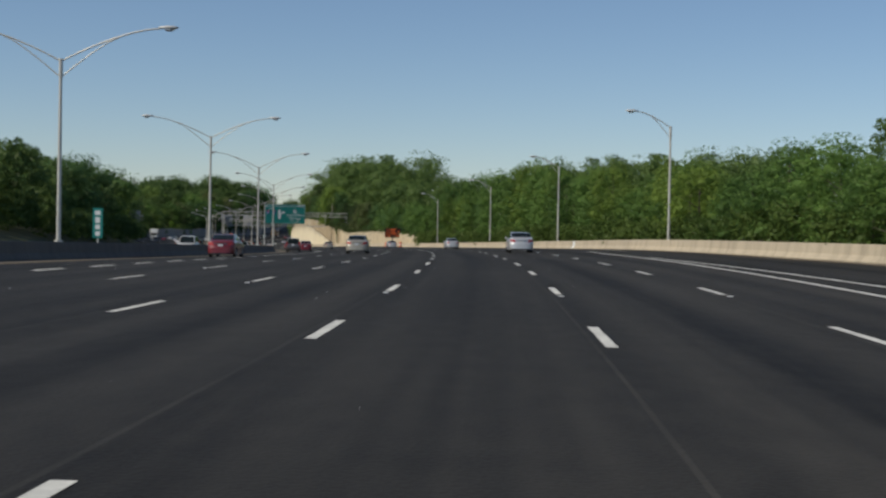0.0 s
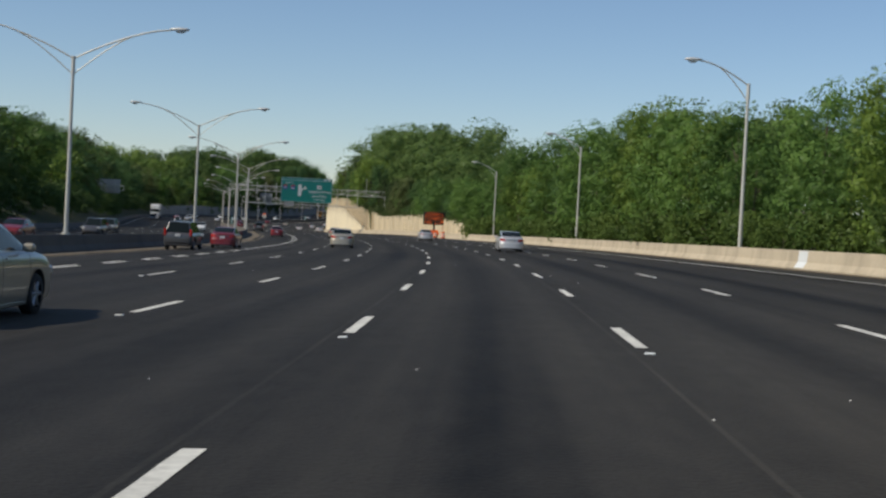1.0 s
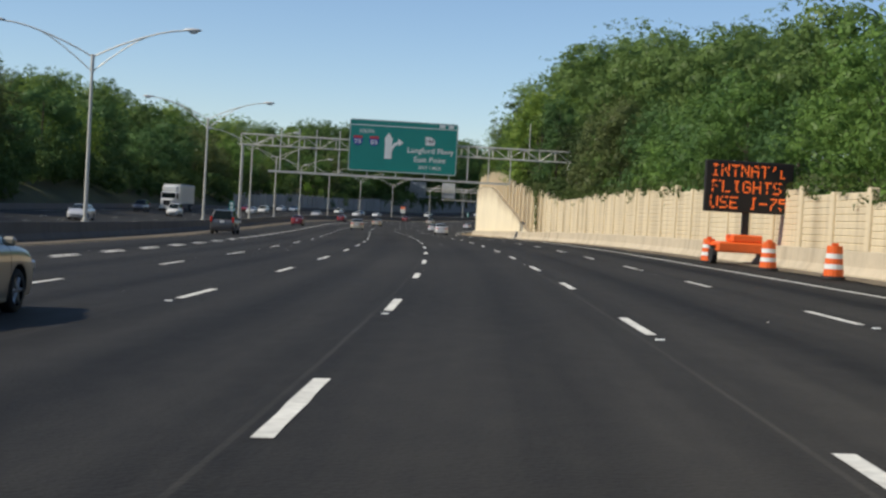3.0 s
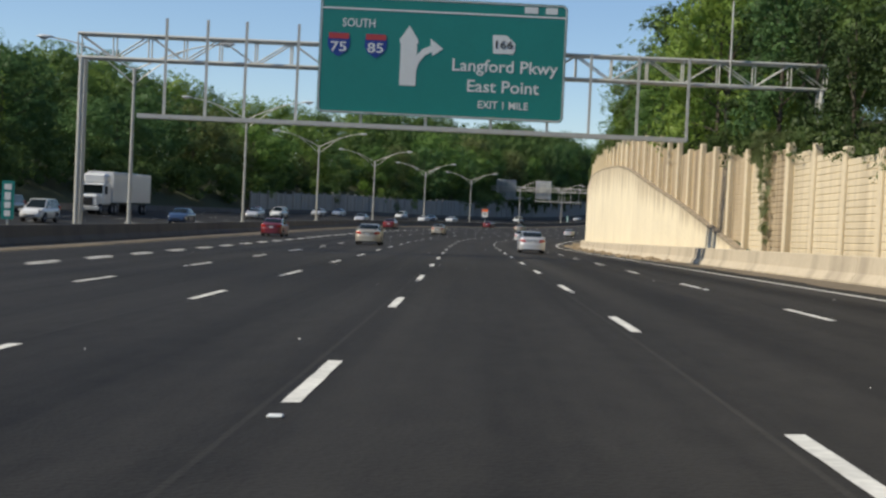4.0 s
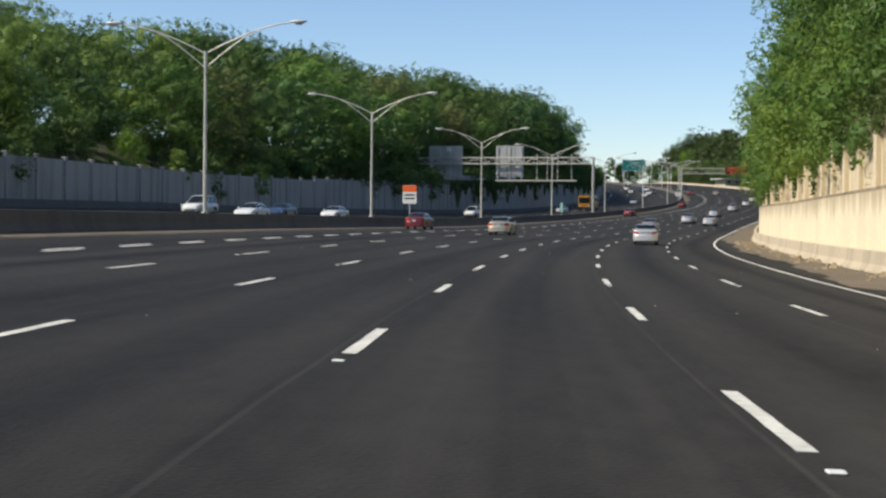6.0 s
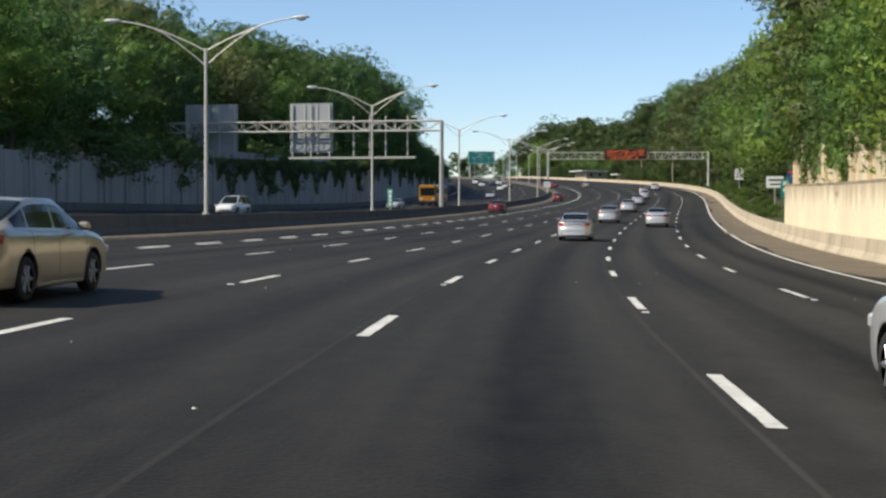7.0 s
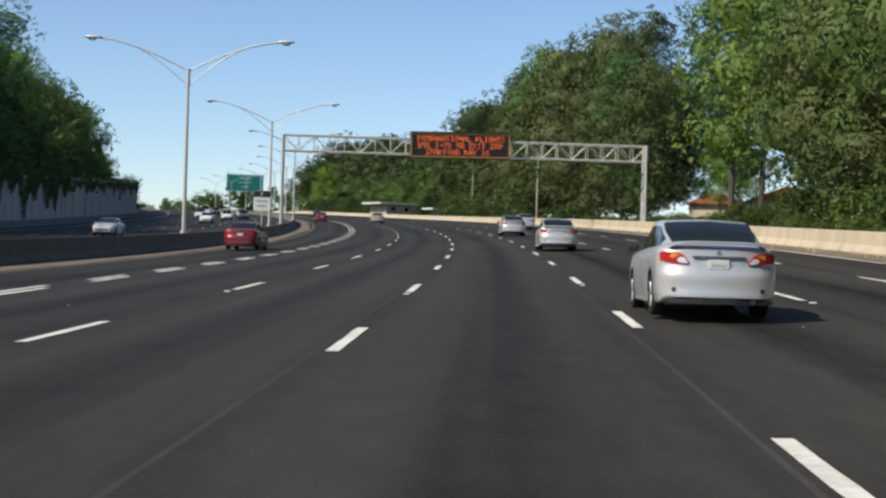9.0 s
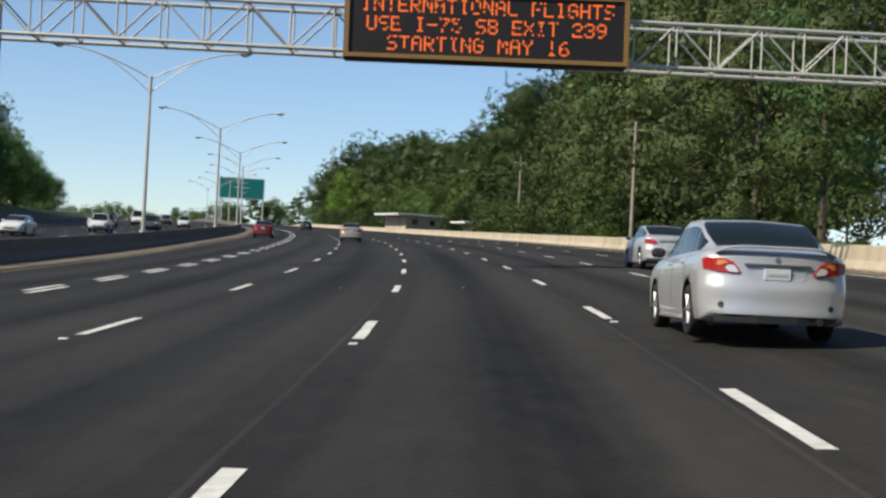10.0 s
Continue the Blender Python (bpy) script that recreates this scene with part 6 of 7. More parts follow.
            for y in (yb0 + 0.75, yb0 + 1.65):
                part("door_handle", box(bmesh.new(), sx * 0.862, sx * 0.9, y, y + 0.17, zb - 0.17, zb - 0.13, 0.008), paint, root)
    r = k["r"]
    for y in k["axles"]:
        for sx in (-1, 1):
            wheel(root, sx * k["track"], y, r, 0.2)
    # tail and head lamps
    zt_, tw, th = k["tail"]
    yr, wr = k["st"][0][0] - 0.004, k["st"][1][3]
    for sx in (-1, 1):
        if kind == "sedan":
            flip = lambda pts: [(sx * x, z) for x, z in pts]
            lamp = part("tail_lamp", tail_plate(flip([(0.84, 0.925), (0.80, 0.945), (0.60, 0.94), (0.50, 0.90), (0.42, 0.79), (0.44, 0.765), (0.62, 0.775), (0.83, 0.815)]), 0.012, 0.06), TAIL, root, "red tail lamp wrapping the corner")
            if detail:
                part("clear_lens", tail_plate(flip([(0.57, 0.865), (0.50, 0.865), (0.445, 0.79), (0.47, 0.78), (0.56, 0.79), (0.60, 0.83)]), 0.02, 0.01), CLEAR, lamp, "clear reversing lens")
                part("amber_lens", tail_plate(flip([(0.68, 0.915), (0.61, 0.92), (0.56, 0.885), (0.61, 0.88), (0.66, 0.85), (0.70, 0.87)]), 0.02, 0.01), TURN, lamp, "amber indicator lens")
        else:
            lamp = part("tail_lamp", box(bmesh.new(), sx * (wr - tw), sx * (wr + 0.03), yr - 0.02, yr + 0.2, zt_ - 0.1, zt_ - 0.1 + th, 0.035), TAIL, root, "red tail lamp")
        hy, hw = k["nose"], k["st"][-3][3]
        part("head_lamp", box(bmesh.new(), sx * (hw - 0.32), sx * (hw + 0.02), hy - 0.22, hy + 0.04, k["st"][-3][2] - 0.2, k["st"][-3][2] - 0.05, 0.03), CLEAR, root, "clear head lamp")
    nose = k["st"][-1][0]
    part("grille", box(bmesh.new(), -0.42, 0.42, nose - 0.1, nose + 0.012, k["st"][-1][1] + 0.06, k["st"][-1][1] + 0.17, 0.02), PLASTIC, root)
    if kind == "sedan":
        plate_y = -2.27 + tail_shift(0, -2.27, 0.76)
        part("lid_recess", tail_plate([(-0.37, 0.865), (0.37, 0.865), (0.31, 0.70), (-0.31, 0.70)], 0.002, 0.03), paint, root, "recess round the plate")
        part("recess_brow", tail_plate([(-0.39, 0.89), (0.39, 0.89), (0.37, 0.86), (-0.37, 0.86)], 0.028, 0.02), GREY, root, "dark brow over the plate")
        plate = part("number_plate", box(bmesh.new(), -0.155, 0.155, plate_y - 0.022, plate_y, 0.705, 0.835, 0.006), PLATE, root, "white number plate")
        part("unreadable_number", box(bmesh.new(), -0.11, 0.11, plate_y - 0.027, plate_y - 0.02, 0.755, 0.79), LAMP_GREY, plate, "grey bar in place of the number")
        part("under_bumper", tail_plate([(-0.72, 0.30), (0.72, 0.30), (0.70, 0.21), (-0.70, 0.21)], 0.0, 0.25), PLASTIC, root, "dark lower bumper edge")
    else:
        plate = part("number_plate", box(bmesh.new(), -0.155, 0.155, yr - 0.03, yr - 0.005, zt_ - 0.13, zt_ + 0.02, 0.008), PLATE, root, "white number plate")
        part("unreadable_number", box(bmesh.new(), -0.10, 0.10, yr - 0.034, yr - 0.029, zt_ - 0.075, zt_ - 0.035), LAMP_GREY, plate, "grey bar in place of the number")
        part("under_bumper", box(bmesh.new(), -0.72, 0.72, yr - 0.02, yr + 0.3, 0.26, k["st"][1][1] + 0.03, 0.03), PLASTIC, root, "dark lower bumper edge")
    if detail:
        for sx in (-1, 1):
            part("reflector", tail_plate([(sx * (0.64 + 0.035 * math.cos(a)), 0.405 + 0.035 * math.sin(a)) for a in np.arange(12) * math.pi / 6], 0.006, 0.03), PLASTIC, root, "round dark reflector")
        part("exhaust", tube(bmesh.new(), (0.5, -2.27, 0.25), (0.5, -2.0, 0.25), 0.045, 0.045, 12), PLASTIC, root)
        wing = bmesh.new()
        prev = None
        for i in range(15):
            u = -1 + i / 7
            x, y, z = 0.70 * u, -2.14 + 0.10 * u ** 4, 1.085 - 0.075 * u ** 6
            ring = [wing.verts.new(q) for q in ((x, y - 0.09, z), (x, y - 0.07, z + 0.016), (x, y + 0.06, z + 0.01), (x, y + 0.06, z - 0.012), (x, y - 0.07, z - 0.01))]
            if prev:
                for j in range(5):
                    wing.faces.new((prev[j], prev[(j + 1) % 5], ring[(j + 1) % 5], ring[j]))
            else:
                wing.faces.new(ring)
            prev = ring
        wing.faces.new(prev[::-1])
        part("spoiler", wing, paint, root, "low boot spoiler")
        part("badge", tube(bmesh.new(), (0, -2.27 + tail_shift(0, -2.27, 0.94) - 0.01, 0.94), (0, -2.2, 0.94), 0.035, 0.035, 12), RIM, root, "small round chrome badge")
        part("brake_lamp", box(bmesh.new(), -0.12, 0.12, -1.62, -1.56, 1.13, 1.155), TAIL, root)
    return root


def bus(m):
    root = empty("bus", m, "yellow bus in the oncoming lanes, paint darkened as tree shade", "bus", "traffic on the highway")
    part("body", box(bmesh.new(), -1.22, 1.22, -5.2, 5.2, 0.5, 3.0, 0.14), SHADED_YELLOW_PAINT, root)
    for sx in (-1, 1):
        for i in range(9):
            y = -4.7 + i * 1.02
            part("side_window", box(bmesh.new(), sx * 1.21, sx * 1.235, y, y + 0.85, 1.75, 2.55, 0.01), GLASS, root)
        part("head_lamp", box(bmesh.new(), sx * 0.75, sx * 1.05, 5.18, 5.24, 0.85, 1.1, 0.02), CLEAR, root)
    part("windscreen", box(bmesh.new(), -1.05, 1.05, 5.18, 5.235, 1.45, 2.6, 0.02), GLASS, root)
    part("bumper", box(bmesh.new(), -1.2, 1.2, 5.15, 5.3, 0.45, 0.7, 0.03), PLASTIC, root)
    for y in (-3.2, 3.4):
        for sx in (-1, 1):
            wheel(root, sx * 1.08, y, 0.48, 0.28)
    return root


def semi_truck(m, trailer, label):
    root = empty("semi_truck", m, label, "truck", "traffic on the highway")
    bm = bmesh.new()
    box(bm, -1.15, 1.15, 1.2, 3.6, 0.9, 2.9, 0.12)
    part("cab", bm, WHITE, root)
    bm = bmesh.new()
    pts = [(-1.1, 1.2), (1.1, 1.2)]
    box(bm, -1.1, 1.1, 1.2, 2.9, 2.9, 3.85, 0.22)
    part("roof_fairing", bm, WHITE, root, "white streamlined roof fairing")
    part("bonnet", box(bmesh.new(), -0.95, 0.95, 3.55, 5.1, 0.75, 1.85, 0.15), WHITE, root)
    part("grille", box(bmesh.new(), -0.55, 0.55, 5.08, 5.14, 0.85, 1.6, 0.02), PLASTIC, root)
    part("bumper", box(bmesh.new(), -1.15, 1.15, 4.95, 5.2, 0.4, 0.75, 0.04), LAMP_GREY, root)
    part("windscreen", box(bmesh.new(), -1.0, 1.0, 3.58, 3.63, 1.95, 2.75, 0.02), GLASS, root)
    for sx in (-1, 1):
        part("side_window", box(bmesh.new(), sx * 1.14, sx * 1.165, 2.5, 3.4, 1.95, 2.65, 0.01), GLASS, root)
        part("head_lamp", box(bmesh.new(), sx * 0.65, sx * 0.95, 5.06, 5.13, 0.95, 1.25, 0.02), CLEAR, root)
        part("mirror", box(bmesh.new(), sx * 1.2, sx * 1.4, 3.4, 3.5, 1.9, 2.6, 0.02), PLASTIC, root)
        for y in (4.3, -0.6, 0.6):
            wheel(root, sx * 1.0, y, 0.5, 0.3)
    part("chassis", box(bmesh.new(), -0.5, 0.5, -1.4, 3.6, 0.7, 0.95), PLASTIC, root)
    if trailer:
        part("trailer", box(bmesh.new(), -1.28, 1.28, -13.2, 0.9, 1.15, 4.05, 0.04), WHITE, root, "plain white box trailer")
        for y in (-11.8, -10.5):
            for sx in (-1, 1):
                wheel(root, sx * 1.0, y, 0.5, 0.3)
    return root


def drop(template, used, s, off, turn=0.0, h=None):
    m = stand(s, off, opposite_height(s, off) if h is None else h, turn) @ Matrix.Diagonal((0.94, 1, 0.95, 1))  # the place is a little narrow and low
    if used:
        return copy_thing(template, m)
    template.matrix_basis = m
    return template


# cars going our way
_t = car("sedan", SILVER, "silver sedan with red tail lamps and a boot spoiler", True)
for _i, (_s, _o) in enumerate(((870.0, 1.25), (671.9, 1.53), (713.2, 1.62), (752.0, 1.58), (790.5, 1.09), (830.2, 1.04))):
    drop(_t, _i > 0, _s, _o)
_t = car("sedan", SILVER, "plain silver sedan in the traffic lanes")
for _i, (_s, _o) in enumerate(((899.2, 5.0), (108.0, 5.6), (192.0, 5.6), (276.0, 5.5), (438.0, 5.1), (526.0, 5.3), (612.0, 5.3), (703.0, 5.4))):
    drop(_t, _i > 0, _s, _o)
_t = car("sedan", TAN, "tan metallic sedan seen from behind")
for _i, (_s, _o) in enumerate(((962.0, -5.8), (118.0, -5.3), (200.0, -5.4), (284.0, -5.4), (441.0, -5.0), (527.0, -5.0), (620.7, -5.3))):
    drop(_t, _i > 0, _s, _o)
_t = car("suv", GREY, "dark grey sport utility car")
for _i, (_s, _o) in enumerate(((367.5, -13.4), (180.0, -13.6))):
    drop(_t, _i > 0, _s, _o)
_t = car("sedan", MAROON, "dark red sedan in the carpool lane")
for _i, (_s, _o) in enumerate(((974.0, -12.9), (98.0, -12.0), (190.0, -12.4), (285.0, -12.8), (455.0, -13.0), (540.0, -13.0), (630.0, -13.4), (755.0, -12.6), (838.0, -13.2))):
    drop(_t, _i > 0, _s, _o)
drop(car("sedan", BLACK, "black sedan in the traffic lanes"), False, 1079.0, -6.4)
# oncoming cars
ONCOMING = {
    ("suv", "WHITE", "white sport utility car in the oncoming lanes"): ((149, -22), (237, -21.5), (447, -28), (538, -27.9), (625, -30), (708, -27), (971, -26), (1040, -24)),
    ("sedan", "WHITE", "white sedan in the oncoming lanes"): ((330, -24), (597, -34), (620, -24), (645, -25), (946.5, -27.5), (1005, -31)),
    ("sedan", "SILVER", "silver sedan in the oncoming lanes"): ((390, -28), (523, -27.4), (565, -22), (584, -33.8), (779, -29), (873, -27.5)),
    ("suv", "GREY", "grey sport utility car in the oncoming lanes"): ((230, -28), (260, -31), (458, -34), (990, -24), (1075, -28)),
    ("sedan", "RED", "red sedan in the oncoming lanes"): ((200, -28), (543, -32.4)),
    ("sedan", "BLUE", "dark blue sedan in the oncoming lanes"): ((474, -24), (636, -27), (1025, -27)),
    ("pickup", "GREY", "grey pickup truck in the oncoming lanes"): ((175, -25), (1015, -31)),
    ("van", "WHITE", "white van in the oncoming lanes"): ((1050, -30.5),),
}
PAINTS = {"WHITE": WHITE, "SILVER": SILVER, "GREY": GREY, "RED": RED, "BLUE": BLUE}
for (_kind, _paint, _label), _places in ONCOMING.items():
    _t = car(_kind, PAINTS[_paint], _label)
    for _i, (_s, _o) in enumerate(_places):
        drop(_t, _i > 0, _s, _o, 180.0)
bus(stand(812, -30, opposite_height(812, -30), 180))
semi_truck(stand(485, -34.2, opposite_height(485, -34), 180), True, "white semi truck with a long box trailer")
# ---------------------------------------------------------------- buildings beyond the bend
def low_building(s, off, w, d, h, label):
    root = empty("building", stand(s, off, 0.2, 25), label, "building")
    bm = bmesh.new()
    box(bm, -w / 2, w / 2, -d / 2, d / 2, -1.5, h)
    part("wall", bm, TAN_CONCRETE, root)
    part("roof", box(bmesh.new(), -w / 2 - 2.2, w / 2 + 0.6, -d / 2 - 0.6, d / 2 + 0.6, h, h + 0.35, 0.05), SIGN_WHITE, root, "flat white roof edge")
    for i in range(3):
        x = -w / 2 + (i + 0.5) * w / 3
        part("window", box(bmesh.new(), x - 0.6, x + 0.6, -d / 2 - 0.03, -d / 2 + 0.02, h * 0.45, h * 0.8, 0.01), GLASS, root)
    part("door", box(bmesh.new(), w / 2 - 1.9, w / 2 - 1.0, -d / 2 - 0.04, -d / 2 + 0.02, -0.2, 2.0), PLASTIC, root)
    return root


low_building(1120, 18.4, 12.0, 7.0, 2.9, "low cream building with a flat white roof")
low_building(1085, 22.0, 3.2, 3.0, 1.9, "small tan shed behind the barrier")


def house(s, off, turn):
    root = empty("house", stand(s, off, ground_height(s, off), turn), "tan house with a red-brown roof among the trees", "house")
    part("wall", box(bmesh.new(), -5, 5, -3.5, 3.5, -1.0, 2.4), material("tan_siding", (0.58, 0.48, 0.34), 0.85, vary=0.2, scale=1.0, fine=8.0), root)
    bm = bmesh.new()
    pts = [(-5.6, -5.2, 2.3), (5.6, -5.2, 2.3), (5.6, 4.0, 2.4), (-5.6, 4.0, 2.4), (-5.6, 0, 3.9), (5.6, 0, 3.9)]
    v = [bm.verts.new(p) for p in pts]
    for f in ((0, 1, 5, 4), (2, 3, 4, 5), (0, 4, 3), (1, 2, 5), (3, 2, 1, 0)):
        bm.faces.new([v[i] for i in f])
    part("roof", bm, material("roof_tiles", (0.40, 0.11, 0.05), 0.9, vary=0.2, scale=1.0, fine=8.0), root, "red-brown tiled roof")
    for x in (-5.2, -1.8, 1.8, 5.2):
        part("porch_post", box(bmesh.new(), x - 0.2, x + 0.2, -5.0, -4.6, -1.0, 2.3, 0.02), CREAM_CONCRETE, root)
    for x in (-3.2, 0.2, 3.0):
        part("window", box(bmesh.new(), x - 0.5, x + 0.5, -3.53, -3.48, 0.9, 2.1, 0.01), GLASS, root)
    return root


house(922, 36, 80)
house(958, 40, 70)


def utility_pole(s, off, h):
    root = empty("utility_pole", stand(s, off, ground_height(s, off)), "weathered wooden utility pole among the trees", "utility pole")
    part("pole", tube(bmesh.new(), (0, 0, -0.3), (0, 0, h), 0.16, 0.11, 8), POLE_WOOD, root)
    part("crossarm", box(bmesh.new(), -0.9, 0.9, -0.06, 0.06, h - 0.7, h - 0.58), POLE_WOOD, root)


utility_pole(960, 15.6, 9.5)
utility_pole(1030, 18.0, 10.0)


# ---------------------------------------------------------------- trees
ICO = bmesh.new()
bmesh.ops.create_icosphere(ICO, subdivisions=1, radius=1)
ICO_V = np.array([v.co[:] for v in ICO.verts])
ICO_F = np.array([[v.index for v in f.verts] for f in ICO.faces])
bmesh.ops.subdivide_edges(ICO, edges=ICO.edges[:], cuts=1, use_grid_fill=True)
for _v in ICO.verts:
    _v.co.normalize()
bmesh.ops.triangulate(ICO, faces=ICO.faces[:])
FINE_V = np.array([v.co[:] for v in ICO.verts])
FINE_F = np.array([[v.index for v in f.verts] for f in ICO.faces])
ICO.free()


def crown_arrays(seed, shape, leaves, leaf, core=0.8, fine=True):
    """The foliage of a tree one unit high: rounded lobes on the limbs, each with an uneven inner mass and clumps of small leaves on it.
    shape: (lowest foliage, half width, number of lobes, lobe size, flatness)"""
    rnd = np.random.RandomState(seed)
    low, half, lobes, size, flat = shape
    centres, radii = [], []
    for i in range(lobes):
        z = low + size * 0.5 + (1 - low - size * 1.3) * ((i + 0.5) / lobes) ** 0.85
        f = (z - low) / (1 - low)
        reach = half * math.sqrt(max(0.06, 1 - (2 * f - 0.8) ** 2 * 0.66)) * rnd.uniform(0.5, 1.0)
        a = i * 2.4 + rnd.uniform(-0.5, 0.5)
        centres.append((reach * math.cos(a), reach * math.sin(a), z))
        radii.append(size * rnd.uniform(0.75, 1.2))
    centres[-1] = (rnd.uniform(-0.04, 0.04), rnd.uniform(-0.04, 0.04), 1 - radii[-1] * flat)
    centres, radii = np.array(centres), np.array(radii)
    verts, faces = [], []
    base = 0
    CV, CF = (FINE_V, FINE_F) if fine else (ICO_V, ICO_F)
    for c, r in zip(centres, radii):
        v = CV * (1 + rnd.uniform(-0.4, 0.05, (len(CV), 1))) * r * core * [1, 1, flat] + c
        verts.append(v)
        faces.append(CF + base)
        base += len(v)
    # clumps of leaves over the outside of each lobe
    k = 24
    i = np.arange(k) + 0.5
    up, turn = 1 - 1.55 * i / k, i * 2.39996
    spread = np.stack([np.sqrt(1 - up ** 2) * np.cos(turn), np.sqrt(1 - up ** 2) * np.sin(turn), up], 1)
    clump, out, wide = [], [], []
    for c, r in zip(centres, radii):
        a = rnd.uniform(0, 6.28)
        d = spread @ np.array([[math.cos(a), math.sin(a), 0], [-math.sin(a), math.cos(a), 0], [0, 0, 1]]) + rnd.normal(size=(k, 3)) * 0.22
        d /= np.linalg.norm(d, axis=1)[:, None]
        p = c + d * [1, 1, flat] * r * 0.8
        buried = (np.linalg.norm(p[:, None] - centres[None], axis=2) < radii[None] * 0.6).any(1)
        clump.append(p[~buried])
        out.append(d[~buried])
        wide.append(r * rnd.uniform(0.26, 0.5, k)[~buried])
    clump, out, wide = np.vstack(clump), np.vstack(out), np.concatenate(wide)
    pick = rnd.choice(len(wide), leaves, p=wide ** 2 / (wide ** 2).sum())
    d = rnd.normal(size=(leaves, 3)) + out[pick] * 0.85 + [0, 0, 0.3]
    d /= np.linalg.norm(d, axis=1)[:, None]
    p = clump[pick] + d * [1, 1, flat] * (wide[pick] * rnd.uniform(0.72, 1.12, leaves))[:, None]
    # a quarter of the leaves spread evenly over the lobes between the clumps
    n = leaves // 4
    lobe = rnd.choice(len(radii), n, p=radii ** 2 / (radii ** 2).sum())
    e = rnd.normal(size=(n, 3)) + [0, 0, 0.15]
    d[:n] = e / np.linalg.norm(e, axis=1)[:, None]
    p[:n] = centres[lobe] + d[:n] * [1, 1, flat] * (radii[lobe] * rnd.uniform(0.7, 0.98, n))[:, None]
    nrm = d + rnd.normal(size=(leaves, 3)) * 0.36
    nrm /= np.linalg.norm(nrm, axis=1)[:, None]
    t = np.cross(nrm, rnd.normal(size=(leaves, 3)))
    t /= np.linalg.norm(t, axis=1)[:, None]
    b = np.cross(nrm, t)
    L = (leaf * rnd.uniform(0.6, 1.3, leaves))[:, None]
    q = np.stack([p - t * L, p - b * L * 0.6 - nrm * L * 0.15, p + t * L, p + b * L * 0.6 - nrm * L * 0.15], 1).reshape(-1, 3)
    verts.append(q)
    f = np.arange(4 * leaves).reshape(-1, 4) + base
    return np.vstack(verts), np.vstack(faces), f, centres


def fast_mesh(name, verts, quads, tris, mats, quad_mat=0, tri_mat=0):
    me = bpy.data.meshes.new(name)
    nq, nt = len(quads), len(tris)
    me.vertices.add(len(verts))
    me.vertices.foreach_set("co", np.ascontiguousarray(verts, dtype=np.float32).ravel())
    loops = np.concatenate([np.asarray(quads).ravel(), np.asarray(tris).ravel()]) if nt else np.asarray(quads).ravel()
    me.loops.add(len(loops))
    me.loops.foreach_set("vertex_index", loops.astype(np.int32))
    me.polygons.add(nq + nt)
    starts = np.concatenate([np.arange(nq) * 4, nq * 4 + np.arange(nt) * 3]) if nt else np.arange(nq) * 4
    me.polygons.foreach_set("loop_start", starts.astype(np.int32))
    for m in mats:
        me.materials.append(m)
    if len(mats) > 1:
        me.polygons.foreach_set("material_index", np.concatenate([np.zeros(nq), np.ones(nt)]).astype(np.int32))
    me.update(calc_edges=True)
    return me


SHAPES = {"full": (0.02, 0.31, 13, 0.165, 0.92), "tall": (0.22, 0.2, 12, 0.12, 0.95), "round": (0.16, 0.29, 10, 0.185, 0.88), "pine": (0.34, 0.13, 16, 0.075, 0.62), "bush": (0.0, 0.52, 8, 0.3, 0.9), "leafy": (0.02, 0.28, 20, 0.135, 0.9), "high": (0.18, 0.19, 20, 0.095, 0.88)}


def tree_variant(seed, kind, leaves, leaf, mat, solid=0.66, fine=True):
    verts, core, quads, centres = crown_arrays(seed, SHAPES[kind], leaves, leaf, solid, fine)
    crown = fast_mesh("crown", verts, quads, core, [mat])
    bm = bmesh.new()
    top = 0.86
    tube(bm, (0, 0, -0.05), (0.008, 0.004, 0.3), 0.0125, 0.0105, 7)
    tube(bm, (0.008, 0.004, 0.3), (0, 0, top), 0.0105, 0.003, 6)
    for c in centres[::3]:
        z = max(0.12, c[2] * 0.72)
        tube(bm, (0.004, 0.002, z), tuple(c), 0.006, 0.002, 5)
    trunk = bpy.data.meshes.new("trunk")
    bm.to_mesh(trunk)
    bm.free()
    trunk.materials.append(BARK)
    return crown, trunk, (verts, quads, core)


